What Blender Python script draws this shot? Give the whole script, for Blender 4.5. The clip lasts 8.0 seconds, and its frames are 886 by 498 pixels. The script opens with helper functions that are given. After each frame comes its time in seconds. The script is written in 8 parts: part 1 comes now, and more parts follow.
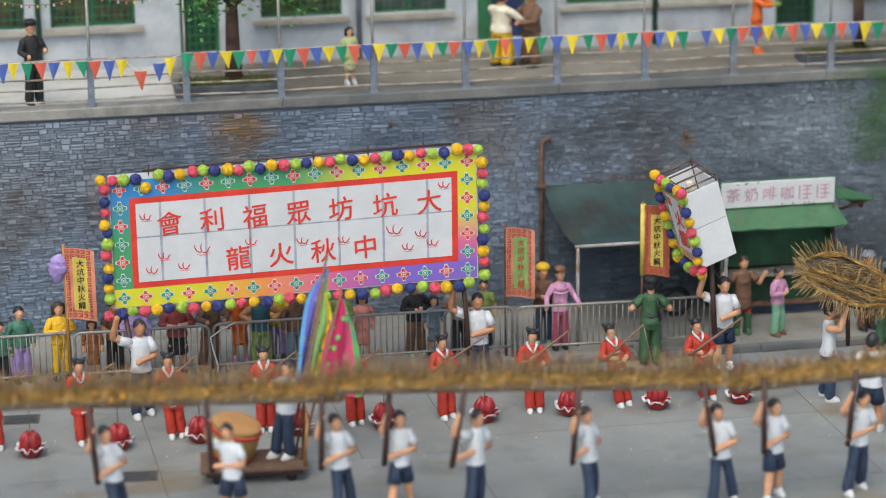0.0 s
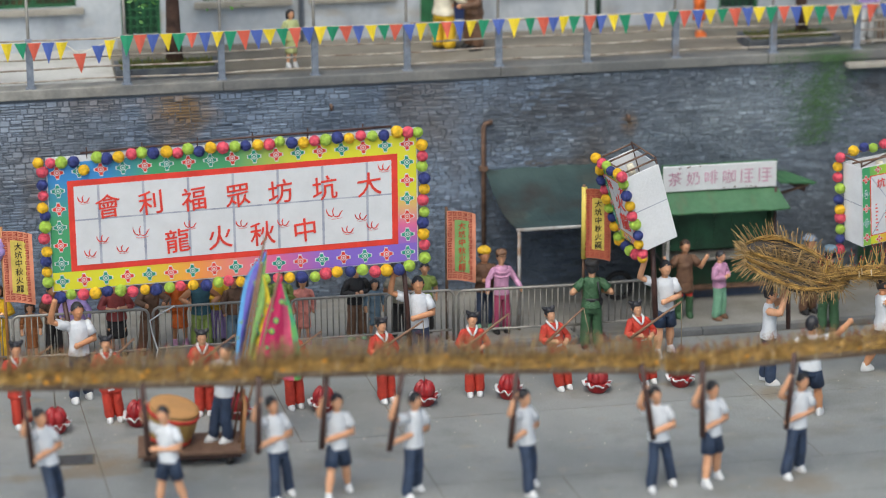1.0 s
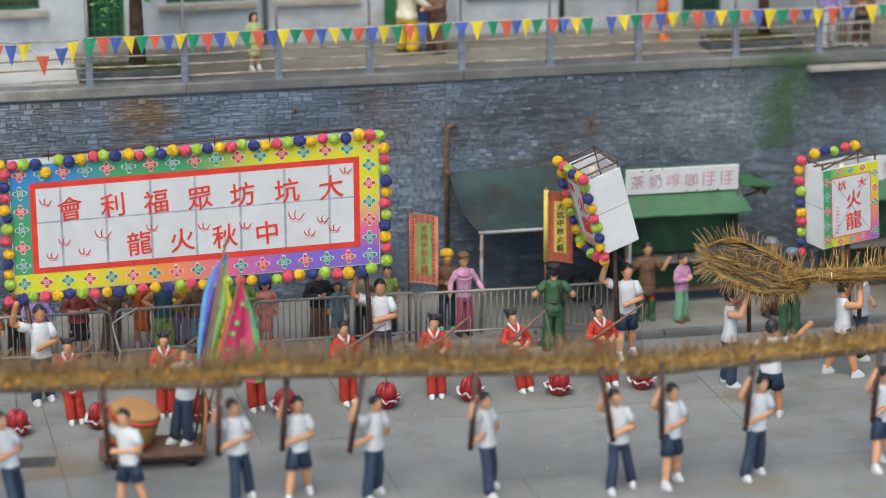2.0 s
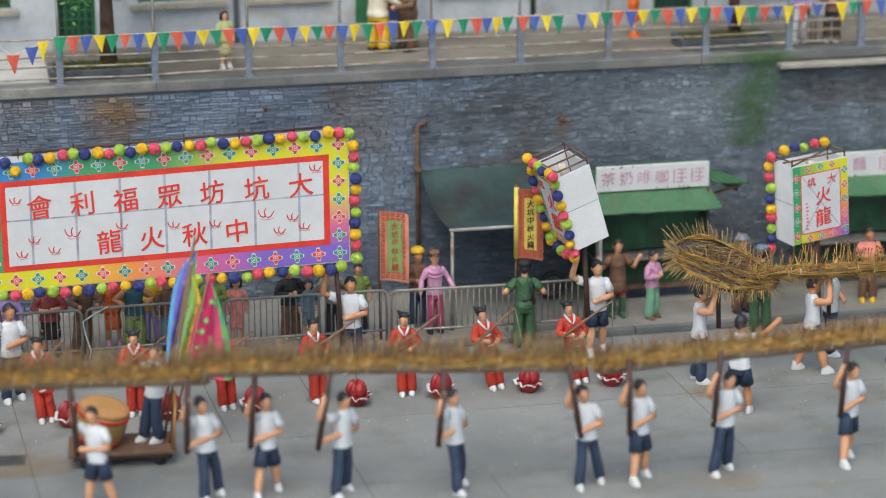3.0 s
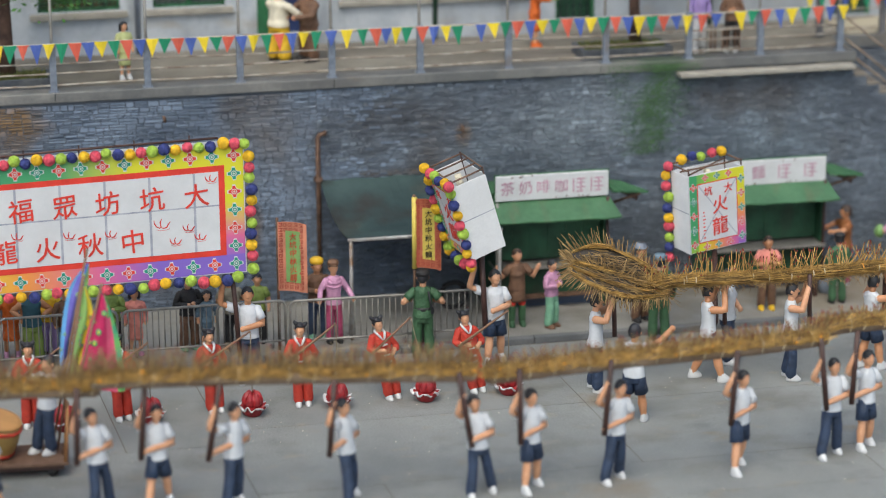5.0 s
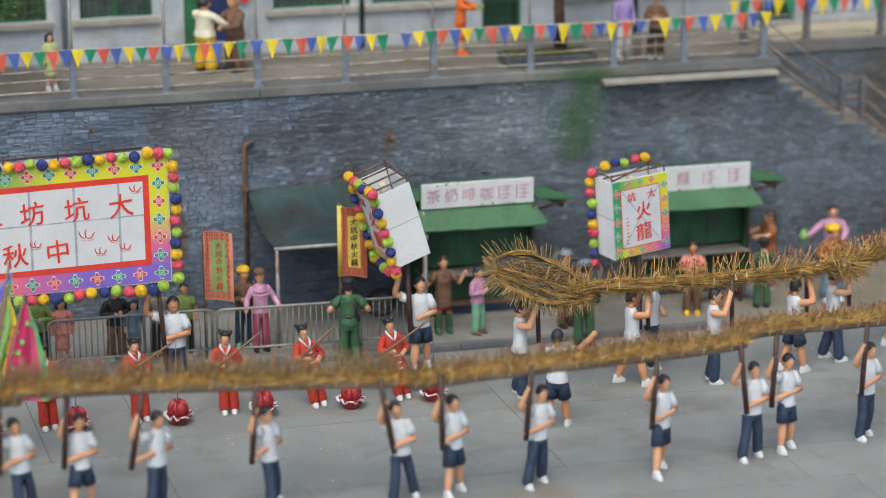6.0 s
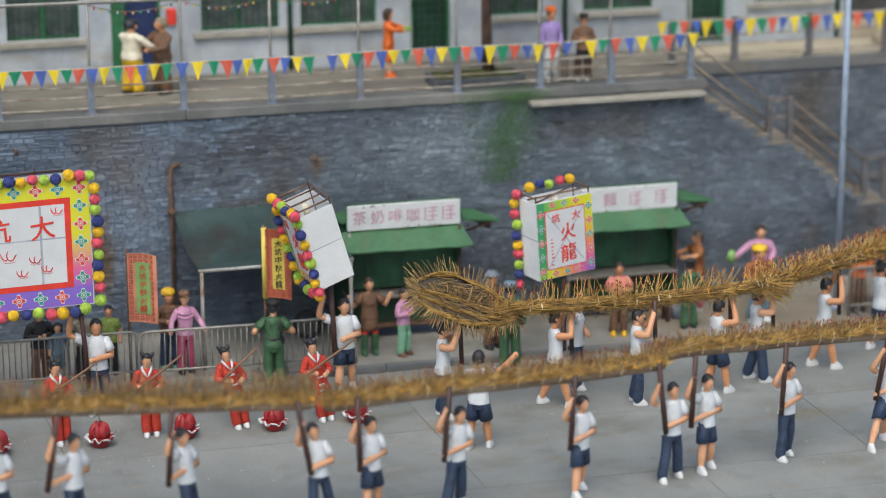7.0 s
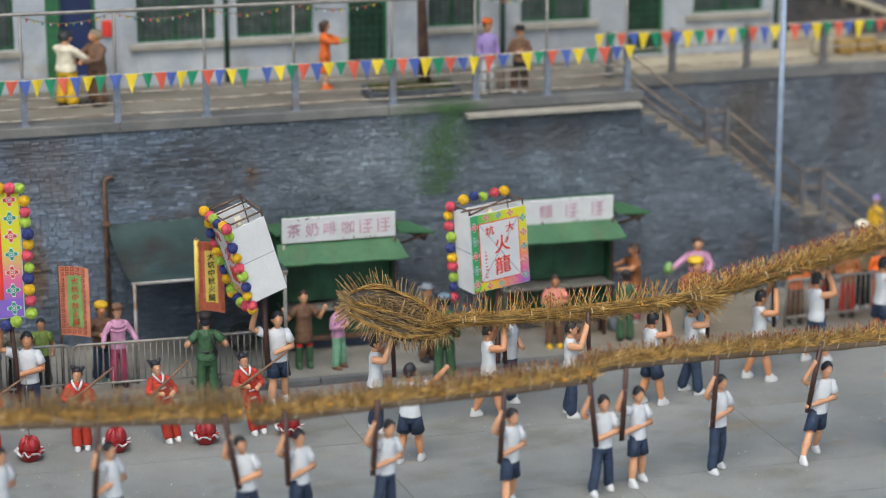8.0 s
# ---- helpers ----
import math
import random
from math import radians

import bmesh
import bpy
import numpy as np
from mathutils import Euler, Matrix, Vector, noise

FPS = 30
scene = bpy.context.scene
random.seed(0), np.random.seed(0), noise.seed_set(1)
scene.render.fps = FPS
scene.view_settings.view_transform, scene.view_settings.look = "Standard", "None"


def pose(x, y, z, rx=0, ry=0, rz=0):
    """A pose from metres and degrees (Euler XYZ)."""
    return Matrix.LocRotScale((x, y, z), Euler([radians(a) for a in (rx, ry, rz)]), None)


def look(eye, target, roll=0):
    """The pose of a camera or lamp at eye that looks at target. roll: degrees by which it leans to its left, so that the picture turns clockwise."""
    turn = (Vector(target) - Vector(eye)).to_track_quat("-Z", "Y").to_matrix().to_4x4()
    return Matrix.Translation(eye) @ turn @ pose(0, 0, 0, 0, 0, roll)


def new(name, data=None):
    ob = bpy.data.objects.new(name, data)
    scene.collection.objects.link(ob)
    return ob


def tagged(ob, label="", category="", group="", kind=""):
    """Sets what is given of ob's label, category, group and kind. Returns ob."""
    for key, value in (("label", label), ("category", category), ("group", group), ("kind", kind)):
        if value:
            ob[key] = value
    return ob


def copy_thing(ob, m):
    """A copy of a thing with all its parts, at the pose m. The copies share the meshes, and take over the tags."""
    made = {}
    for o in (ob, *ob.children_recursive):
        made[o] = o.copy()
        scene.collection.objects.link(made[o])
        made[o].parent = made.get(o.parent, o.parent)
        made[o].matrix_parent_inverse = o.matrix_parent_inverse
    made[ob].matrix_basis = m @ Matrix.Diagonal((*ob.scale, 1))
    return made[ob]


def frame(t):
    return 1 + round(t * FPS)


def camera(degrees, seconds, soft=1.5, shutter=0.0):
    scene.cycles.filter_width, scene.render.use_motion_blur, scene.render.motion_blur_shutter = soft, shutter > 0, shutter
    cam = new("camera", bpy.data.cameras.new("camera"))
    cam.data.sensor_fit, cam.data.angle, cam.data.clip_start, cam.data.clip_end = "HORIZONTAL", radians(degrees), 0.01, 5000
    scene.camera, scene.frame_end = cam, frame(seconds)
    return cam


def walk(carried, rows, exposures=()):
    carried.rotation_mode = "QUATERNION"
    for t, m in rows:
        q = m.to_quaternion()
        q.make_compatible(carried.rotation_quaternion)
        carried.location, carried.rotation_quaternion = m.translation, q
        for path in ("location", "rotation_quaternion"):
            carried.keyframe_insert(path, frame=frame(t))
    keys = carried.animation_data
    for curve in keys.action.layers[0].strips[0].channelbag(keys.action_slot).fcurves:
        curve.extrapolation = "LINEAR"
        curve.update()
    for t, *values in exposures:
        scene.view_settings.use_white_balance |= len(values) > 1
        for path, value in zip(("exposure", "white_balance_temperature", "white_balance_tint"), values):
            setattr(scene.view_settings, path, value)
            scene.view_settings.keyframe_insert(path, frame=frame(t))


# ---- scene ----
# The place is a painted scale model, 1:24. All sizes below are full-size metres; K brings them to the model's own size.
K = 1 / 24

cam = camera(19.73, 8.0, soft=1.0)
cam.data.dof.use_dof = True
cam.data.dof.focus_distance = 1.778
cam.data.dof.aperture_fstop = 4.3
PATH = [
    (0.0, look((-0.38708, -1.61959, 0.62222), (-0.08032, 0.26786, 0.03617), -0.740)),
    (0.5, look((-0.37946, -1.61934, 0.62014), (-0.05676, 0.26343, 0.02764), -0.631)),
    (1.0, look((-0.37369, -1.61756, 0.61665), (-0.03559, 0.26179, 0.02189), -0.421)),
    (1.5, look((-0.36757, -1.61933, 0.61695), (-0.02099, 0.25839, 0.02194), -0.287)),
    (1.7, look((-0.36688, -1.62045, 0.61720), (-0.01565, 0.25683, 0.02353), -0.259)),
    (2.8, look((-0.35538, -1.62837, 0.61794), (0.00976, 0.24671, 0.02569), -0.294)),
    (3.0, look((-0.35340, -1.62787, 0.61661), (0.01309, 0.24676, 0.02377), -0.324)),
    (3.5, look((-0.34630, -1.62720, 0.61482), (0.01380, 0.24884, 0.02254), -0.371)),
    (4.0, look((-0.33549, -1.62722, 0.61282), (0.03382, 0.24674, 0.01964), -0.289)),
    (4.5, look((-0.32812, -1.62909, 0.61541), (0.06187, 0.24107, 0.02345), -0.207)),
    (4.7, look((-0.32513, -1.63193, 0.61704), (0.07304, 0.23720, 0.02728), -0.174)),
    (5.8, look((-0.30318, -1.65104, 0.61985), (0.12904, 0.21280, 0.03736), -0.377)),
    (6.0, look((-0.30013, -1.65243, 0.61990), (0.14170, 0.21002, 0.04016), -0.351)),
    (6.5, look((-0.28320, -1.65569, 0.62055), (0.17053, 0.20748, 0.05244), -0.299)),
    (7.0, look((-0.26757, -1.66139, 0.61966), (0.19769, 0.20038, 0.05635), -0.310)),
    (7.5, look((-0.25404, -1.66187, 0.61948), (0.22494, 0.19686, 0.05762), -0.150)),
    (8.0, look((-0.24198, -1.66316, 0.61894), (0.24789, 0.19486, 0.06416), -0.176)),
]
walk(cam, PATH, exposures=[(0.0, -0.02, 6500, 3.0), (8.0, -0.08, 6500, 3.0)])

# ---- light: a pale overcast sky with a wide soft sun high in front ----
world = bpy.data.worlds.new("sky")
scene.world = world
world.use_nodes = True
_n = world.node_tree.nodes
_sky = _n.new("ShaderNodeTexSky")
_sky.sky_type = "NISHITA"
_sky.sun_disc = False
_sky.sun_elevation = radians(58)
_sky.sun_rotation = radians(200)
_sky.air_density = 1.0
_sky.dust_density = 4.0
_n["Background"].inputs["Strength"].default_value = 0.225
world.node_tree.links.new(_sky.outputs[0], _n["Background"].inputs["Color"])
sun_data = bpy.data.lights.new("sun", "SUN")
sun_data.energy = 1.1
sun_data.angle = radians(60)
sun_data.color = (1.0, 0.98, 0.95)
sun = new("sun", sun_data)
sun.matrix_world = look((-1.9, -2.5, 4.6), (0, 0, 0))


# ---- materials ----
def mat(name, c, rough=0.6, var=0.15, s1=1.5, s2=30.0, bump=0.25, c2=None, metal=0.0, rand=0.0, coat=0.0, grain=0.5, stain=None, deep=0.02, spots=(), flat=False):
    """A procedural surface: colour c with a second tone c2 by a broad noise, fine grain and relief, at full-size scale."""
    m = bpy.data.materials.new(name)
    m.use_nodes = True
    nt = m.node_tree
    N, L = nt.nodes, nt.links
    b = N["Principled BSDF"]
    b.inputs["Roughness"].default_value = rough
    b.inputs["Metallic"].default_value = metal
    b.inputs["Coat Weight"].default_value = coat
    geo = N.new("ShaderNodeNewGeometry")
    mp = N.new("ShaderNodeVectorMath")
    mp.operation = "SCALE"
    mp.inputs["Scale"].default_value = 1 / K
    L.new(geo.outputs["Position"], mp.inputs[0])
    n1, n2 = N.new("ShaderNodeTexNoise"), N.new("ShaderNodeTexNoise")
    for n, s, d in ((n1, s1, 4.0), (n2, s2, 3.0)):
        n.inputs["Scale"].default_value = s
        n.inputs["Detail"].default_value = d
        n.inputs["Roughness"].default_value = 0.6
        L.new(mp.outputs[0], n.inputs["Vector"])
    ramp = N.new("ShaderNodeMapRange")
    ramp.inputs["From Min"].default_value, ramp.inputs["From Max"].default_value = 0.35, 0.65
    L.new(n1.outputs["Fac"], ramp.inputs["Value"])
    mix = N.new("ShaderNodeMix")
    mix.data_type = "RGBA"
    hi = c2 if c2 else tuple(min(1, v * (1 + var)) for v in c)
    mix.inputs["A"].default_value = (*(v * (1 - (0 if c2 else var)) for v in c), 1)
    mix.inputs["B"].default_value = (*hi, 1)
    L.new(ramp.outputs["Result"], mix.inputs["Factor"])
    hsv = N.new("ShaderNodeHueSaturation")
    tone = mix
    for colour, stretch, lo, hi_ in (stain if isinstance(stain, list) else [stain] if stain else []):
        under = tone
        sv = N.new("ShaderNodeVectorMath")
        sv.operation = "MULTIPLY"
        sv.inputs[1].default_value = stretch
        L.new(mp.outputs[0], sv.inputs[0])
        n3 = N.new("ShaderNodeTexNoise")
        n3.inputs["Scale"].default_value, n3.inputs["Detail"].default_value = 1.0, 5.0
        L.new(sv.outputs[0], n3.inputs["Vector"])
        r3 = N.new("ShaderNodeMapRange")
        r3.inputs["From Min"].default_value, r3.inputs["From Max"].default_value = lo, hi_
        L.new(n3.outputs["Fac"], r3.inputs["Value"])
        tone = N.new("ShaderNodeMix")
        tone.data_type = "RGBA"
        tone.inputs["B"].default_value = (*colour, 1)
        L.new(under.outputs["Result"], tone.inputs["A"])
        L.new(r3.outputs["Result"], tone.inputs["Factor"])
    for colour, (sx, sz), (rx, rz), amount in spots:  # patches of stain, tone and painted light with a place of their own, on an upright surface or on flat ground
        under = tone
        off, scl, ln = N.new("ShaderNodeVectorMath"), N.new("ShaderNodeVectorMath"), N.new("ShaderNodeVectorMath")
        off.operation, scl.operation, ln.operation = "SUBTRACT", "MULTIPLY", "LENGTH"
        off.inputs[1].default_value = (sx, sz, 0) if flat else (sx, 0, sz)
        scl.inputs[1].default_value = (1 / rx, 1 / rz, 0) if flat else (1 / rx, 0, 1 / rz)
        L.new(mp.outputs[0], off.inputs[0])
        L.new(off.outputs[0], scl.inputs[0])
        L.new(scl.outputs[0], ln.inputs[0])
        nn = N.new("ShaderNodeTexNoise")
        nn.inputs["Scale"].default_value, nn.inputs["Detail"].default_value = 2.6, 5.0
        L.new(mp.outputs[0], nn.inputs["Vector"])
        sm = N.new("ShaderNodeMath")
        sm.operation = "MULTIPLY_ADD"
        sm.inputs[1].default_value = 1.6
        L.new(nn.outputs["Fac"], sm.inputs[0])
        L.new(ln.outputs["Value"], sm.inputs[2])
        mr = N.new("ShaderNodeMapRange")
        mr.inputs["From Min"].default_value, mr.inputs["From Max"].default_value = 1.75, 1.0
        mr.inputs["To Max"].default_value = amount
        L.new(sm.outputs[0], mr.inputs["Value"])
        tone = N.new("ShaderNodeMix")
        tone.data_type = "RGBA"
        tone.inputs["B"].default_value = (*colour, 1)
        L.new(under.outputs["Result"], tone.inputs["A"])
        L.new(mr.outputs["Result"], tone.inputs["Factor"])
    L.new(tone.outputs["Result"], hsv.inputs["Color"])
    add = N.new("ShaderNodeMath")
    add.operation = "MULTIPLY_ADD"
    add.inputs[1].default_value = grain * 0.5
    add.inputs[2].default_value = 1 - grain * 0.25
    L.new(n2.outputs["Fac"], add.inputs[0])
    last = add
    if rand:
        oi = N.new("ShaderNodeObjectInfo")
        sm = N.new("ShaderNodeMath")
        sm.operation = "ADD"
        L.new(oi.outputs["Random"], sm.inputs[0])
        L.new(geo.outputs["Random Per Island"], sm.inputs[1])
        fr = N.new("ShaderNodeMath")
        fr.operation = "FRACT"
        L.new(sm.outputs[0], fr.inputs[0])
        ma = N.new("ShaderNodeMath")
        ma.operation = "MULTIPLY_ADD"
        ma.inputs[1].default_value = rand
        ma.inputs[2].default_value = -rand / 2
        L.new(fr.outputs[0], ma.inputs[0])
        last = N.new("ShaderNodeMath")
        last.operation = "ADD"
        L.new(ma.outputs[0], last.inputs[0])
        L.new(add.outputs[0], last.inputs[1])
    L.new(last.outputs[0], hsv.inputs["Value"])
    L.new(hsv.outputs["Color"], b.inputs["Base Color"])
    if bump:
        bp = N.new("ShaderNodeBump")
        bp.inputs["Strength"].default_value = bump
        bp.inputs["Distance"].default_value = deep * K
        L.new(n2.outputs["Fac"], bp.inputs["Height"])
        L.new(bp.outputs["Normal"], b.inputs["Normal"])
    return m


STREET = mat("street_concrete", (0.19, 0.199, 0.195), 0.75, s1=0.4, s2=34, bump=0.9, c2=(0.262, 0.271, 0.262), rand=0.08, grain=1.9, stain=[((0.155, 0.143, 0.118), (0.6, 0.9, 1.0), 0.54, 0.84), ((0.145, 0.15, 0.15), (1.2, 1.5, 1.0), 0.58, 0.86), ((0.27, 0.25, 0.21), (1.6, 2.4, 1.0), 0.6, 0.78), ((0.20, 0.155, 0.10), (0.8, 1.2, 1.0), 0.64, 0.86)], spots=[((0.21, 0.155, 0.09), (-7.7, -2.0), (0.9, 0.7), 0.75), ((0.20, 0.155, 0.10), (-8.3, -2.3), (1.6, 0.3), 0.6), ((0.19, 0.145, 0.09), (3.45, -1.0), (0.7, 0.5), 0.7), ((0.20, 0.15, 0.095), (2.6, -4.8), (0.9, 0.5), 0.6), ((0.12, 0.115, 0.105), (-3.3, -2.3), (0.8, 0.5), 0.5), ((0.11, 0.105, 0.10), (2.6, 1.2), (0.8, 0.5), 0.7), ((0.19, 0.145, 0.09), (9.3, -1.9), (1.3, 0.35), 0.5), ((0.13, 0.12, 0.105), (5.9, -1.6), (1.4, 0.6), 0.5)], flat=True)
JOINT = mat("street_joint", (0.15, 0.125, 0.09), 0.9, s1=0.9, c2=(0.10, 0.09, 0.075))
# Sandy tone at right; the pale spot paints out the banner's shade.
PAVE = mat("pavement_cement", (0.205, 0.197, 0.178), 0.8, s1=0.9, c2=(0.285, 0.275, 0.252), s2=24, grain=1.0, stain=((0.13, 0.115, 0.09), (0.8, 1.4, 1.0), 0.55, 0.8), spots=[((0.195, 0.155, 0.10), (10.5, 3.3), (5.5, 2.2), 0.7), ((0.31, 0.30, 0.285), (-3.0, 2.9), (4.0, 0.9), 0.6)], flat=True)
# The pale spot at x -10 paints brighter light onto the wall's left end.
STONE = mat("blue_grey_stone", (0.125, 0.16, 0.218), 0.75, s1=0.42, s2=14, bump=0.8, c2=(0.25, 0.315, 0.41), rand=0.42, grain=1.0, stain=[((0.14, 0.12, 0.105), (0.4, 0.4, 0.22), 0.52, 0.68), ((0.085, 0.095, 0.115), (0.7, 0.7, 0.2), 0.58, 0.74), ((0.20, 0.12, 0.05), (0.55, 0.55, 0.3), 0.66, 0.8)], spots=[((0.24, 0.135, 0.04), (-5.8, 3.8), (0.75, 0.75), 0.85), ((0.12, 0.085, 0.06), (-8.4, 2.7), (0.4, 1.1), 0.7), ((0.19, 0.115, 0.06), (-7.3, 4.0), (0.9, 0.35), 0.5), ((0.29, 0.335, 0.40), (-10.0, 3.6), (4.2, 1.7), 0.7), ((0.085, 0.088, 0.10), (-0.1, 3.4), (0.9, 1.0), 0.6)])
GREYSTONE = mat("brown_grey_stone", (0.115, 0.135, 0.165), 0.8, s1=0.45, s2=14, bump=0.7, c2=(0.175, 0.195, 0.225), rand=0.36, grain=0.9, stain=((0.11, 0.10, 0.092), (0.5, 0.5, 0.22), 0.52, 0.7))
WEATHERED = mat("weathered_grey_stone", (0.112, 0.134, 0.168), 0.78, s1=0.4, s2=14, bump=0.8, c2=(0.232, 0.28, 0.335), rand=0.48, grain=1.0, stain=[((0.118, 0.105, 0.098), (0.42, 0.42, 0.22), 0.52, 0.68), ((0.17, 0.105, 0.055), (0.7, 0.7, 0.3), 0.68, 0.84)], spots=[((0.28, 0.325, 0.37), (4.4, 3.3), (2.0, 0.9), 0.75), ((0.08, 0.079, 0.085), (0.9, 3.5), (1.9, 0.8), 0.7), ((0.20, 0.115, 0.05), (2.36, 3.15), (0.22, 0.3), 0.75), ((0.10, 0.082, 0.07), (7.6, 3.5), (1.5, 0.5), 0.6), ((0.13, 0.105, 0.085), (0.9, 2.45), (1.5, 0.14), 0.8)])
MORTAR = mat("dark_mortar", (0.112, 0.13, 0.163), 0.9, s1=0.7, c2=(0.15, 0.166, 0.193))
KERBSTONE = mat("grey_kerb", (0.108, 0.114, 0.12), 0.75, s1=1.2, c2=(0.18, 0.183, 0.185), s2=15, grain=0.7, stain=((0.14, 0.11, 0.07), (1.2, 1.2, 1.2), 0.56, 0.75))
# First spot paints stronger light onto the left end; the second is moss.
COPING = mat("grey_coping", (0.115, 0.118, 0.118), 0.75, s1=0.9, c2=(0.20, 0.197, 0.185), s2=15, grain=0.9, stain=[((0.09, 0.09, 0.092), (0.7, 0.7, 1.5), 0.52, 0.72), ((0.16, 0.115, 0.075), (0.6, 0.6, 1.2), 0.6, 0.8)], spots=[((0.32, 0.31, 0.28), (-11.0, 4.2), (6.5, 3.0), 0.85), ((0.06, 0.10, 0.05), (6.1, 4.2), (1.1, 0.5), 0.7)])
DECK = mat("terrace_paving", (0.135, 0.12, 0.094), 0.8, s1=0.8, c2=(0.225, 0.205, 0.168), s2=18, grain=1.1, stain=((0.11, 0.10, 0.085), (0.5, 1.2, 1.0), 0.54, 0.75))
# The spot darkens the house's right end, painting in the weaker light there.
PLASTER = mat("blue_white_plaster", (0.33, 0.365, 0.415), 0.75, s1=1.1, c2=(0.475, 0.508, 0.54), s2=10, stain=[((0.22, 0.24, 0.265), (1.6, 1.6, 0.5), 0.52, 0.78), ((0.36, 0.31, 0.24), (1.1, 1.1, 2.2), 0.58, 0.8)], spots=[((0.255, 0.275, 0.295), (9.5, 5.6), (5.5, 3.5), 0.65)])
SILL = mat("cement_sill", (0.31, 0.29, 0.25), 0.8, s1=3)
GREENWOOD = mat("green_window_paint", (0.025, 0.12, 0.05), 0.45, s1=3, var=0.3)
DARKROOM = mat("curtained_glass", (0.03, 0.045, 0.038), 0.25, s1=3.5, c2=(0.14, 0.11, 0.055), bump=0)
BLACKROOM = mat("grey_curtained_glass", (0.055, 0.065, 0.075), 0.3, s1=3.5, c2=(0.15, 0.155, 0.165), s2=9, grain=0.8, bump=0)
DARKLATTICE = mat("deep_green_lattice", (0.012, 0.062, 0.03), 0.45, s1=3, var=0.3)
DOORGREEN = mat("dark_green_door", (0.012, 0.055, 0.03), 0.45, s1=3, var=0.3)
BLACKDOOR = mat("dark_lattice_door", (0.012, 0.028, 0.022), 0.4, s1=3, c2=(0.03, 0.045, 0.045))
DOORBLUE = mat("navy_door", (0.015, 0.028, 0.095), 0.5, s1=3)
POSTGREY = mat("blue_grey_post", (0.13, 0.155, 0.20), 0.5, s1=6, c2=(0.21, 0.24, 0.29), s2=20, grain=0.8, stain=((0.16, 0.12, 0.09), (2.5, 2.5, 1.5), 0.58, 0.75))
POSTBROWN = mat("brown_grey_post", (0.085, 0.085, 0.095), 0.55, s1=6, c2=(0.145, 0.14, 0.145), s2=20, grain=0.8, stain=((0.13, 0.095, 0.07), (2.5, 2.5, 1.5), 0.54, 0.75))
RAILPIPE = mat("weathered_rail", (0.44, 0.40, 0.34), 0.6, s1=4, c2=(0.19, 0.14, 0.105))
STEELGREY = mat("barrier_grey", (0.25, 0.238, 0.218), 0.45, s1=5, var=0.2, metal=0.3)
POLEBLUE = mat("pale_blue_pole", (0.28, 0.34, 0.44), 0.4, s1=5, metal=0.1)
RUST = mat("rusty_brown", (0.13, 0.075, 0.05), 0.7, s1=6, var=0.4)
STAIRSTONE = mat("tan_step", (0.20, 0.175, 0.145), 0.8, s1=2, var=0.2)
WHITE = mat("white_paint", (0.57, 0.58, 0.59), 0.6, s1=3, var=0.05, grain=0.2)
PAPER = mat("white_paper", (0.57, 0.585, 0.605), 0.65, s1=2, var=0.05, bump=0.1, grain=0.15)
RED = mat("red_print", (0.62, 0.04, 0.025), 0.55, s1=3, var=0.12, bump=0.05)
REDCLOTH = mat("red_cloth", (0.46, 0.04, 0.023), 0.7, s1=4, var=0.25, s2=13, bump=0.7, deep=0.05, grain=0.5)
SHINYRED = mat("glossy_red_lantern", (0.34, 0.014, 0.018), 0.45, s1=8, c2=(0.20, 0.008, 0.012), s2=22, bump=0.6, coat=0.15)
GREENTIN = mat("green_tin", (0.038, 0.115, 0.05), 0.5, s1=1.5, c2=(0.06, 0.155, 0.072), s2=12, stain=((0.09, 0.10, 0.05), (3, 1, 1), 0.56, 0.8))
DARKGREEN = mat("dark_green_boards", (0.019, 0.074, 0.037), 0.5, s1=2, var=0.4, stain=((0.03, 0.035, 0.025), (1.5, 1.5, 0.8), 0.55, 0.75))
TARP = mat("teal_green_canvas", (0.013, 0.03, 0.032), 0.7, s1=0.9, c2=(0.036, 0.066, 0.064), s2=25, bump=0.5, grain=1.0, stain=[((0.055, 0.05, 0.036), (0.9, 0.5, 1.5), 0.56, 0.76), ((0.02, 0.019, 0.018), (1.8, 1.2, 1.6), 0.5, 0.7)])
NAVY = mat("navy_hoarding", (0.058, 0.09, 0.17), 0.6, s1=0.7, c2=(0.09, 0.13, 0.225), s2=16, grain=0.8, stain=((0.05, 0.06, 0.08), (1.5, 1.5, 0.6), 0.55, 0.75))
STRAW = mat("dry_straw", (0.245, 0.138, 0.036), 0.5, s1=6, c2=(0.52, 0.33, 0.10), s2=40, rand=1.0)
TIESTRAW = mat("pale_tie", (0.50, 0.42, 0.27), 0.7, s1=6, var=0.2)
STRAWCORE = mat("straw_core", (0.09, 0.053, 0.02), 0.9, s1=9, c2=(0.21, 0.135, 0.048), s2=50, bump=1.0)
INCENSE = mat("red_incense_tip", (0.20, 0.028, 0.022), 0.7, s1=9, var=0.3)
GOLD = mat("gilt_spark", (0.75, 0.33, 0.03), 0.35, s1=5)
DARKWOOD = mat("dark_brown_wood", (0.055, 0.025, 0.02), 0.5, s1=8, var=0.35)
WOOD = mat("warm_wood", (0.33, 0.15, 0.055), 0.5, s1=6, c2=(0.42, 0.20, 0.07), s2=25)
TREEBARK = mat("tree_bark", (0.09, 0.05, 0.035), 0.9, s1=5, var=0.4, bump=1.0)
LEAF = mat("leaf_green", (0.045, 0.14, 0.03), 0.6, s1=5, c2=(0.08, 0.20, 0.04), rand=0.5)
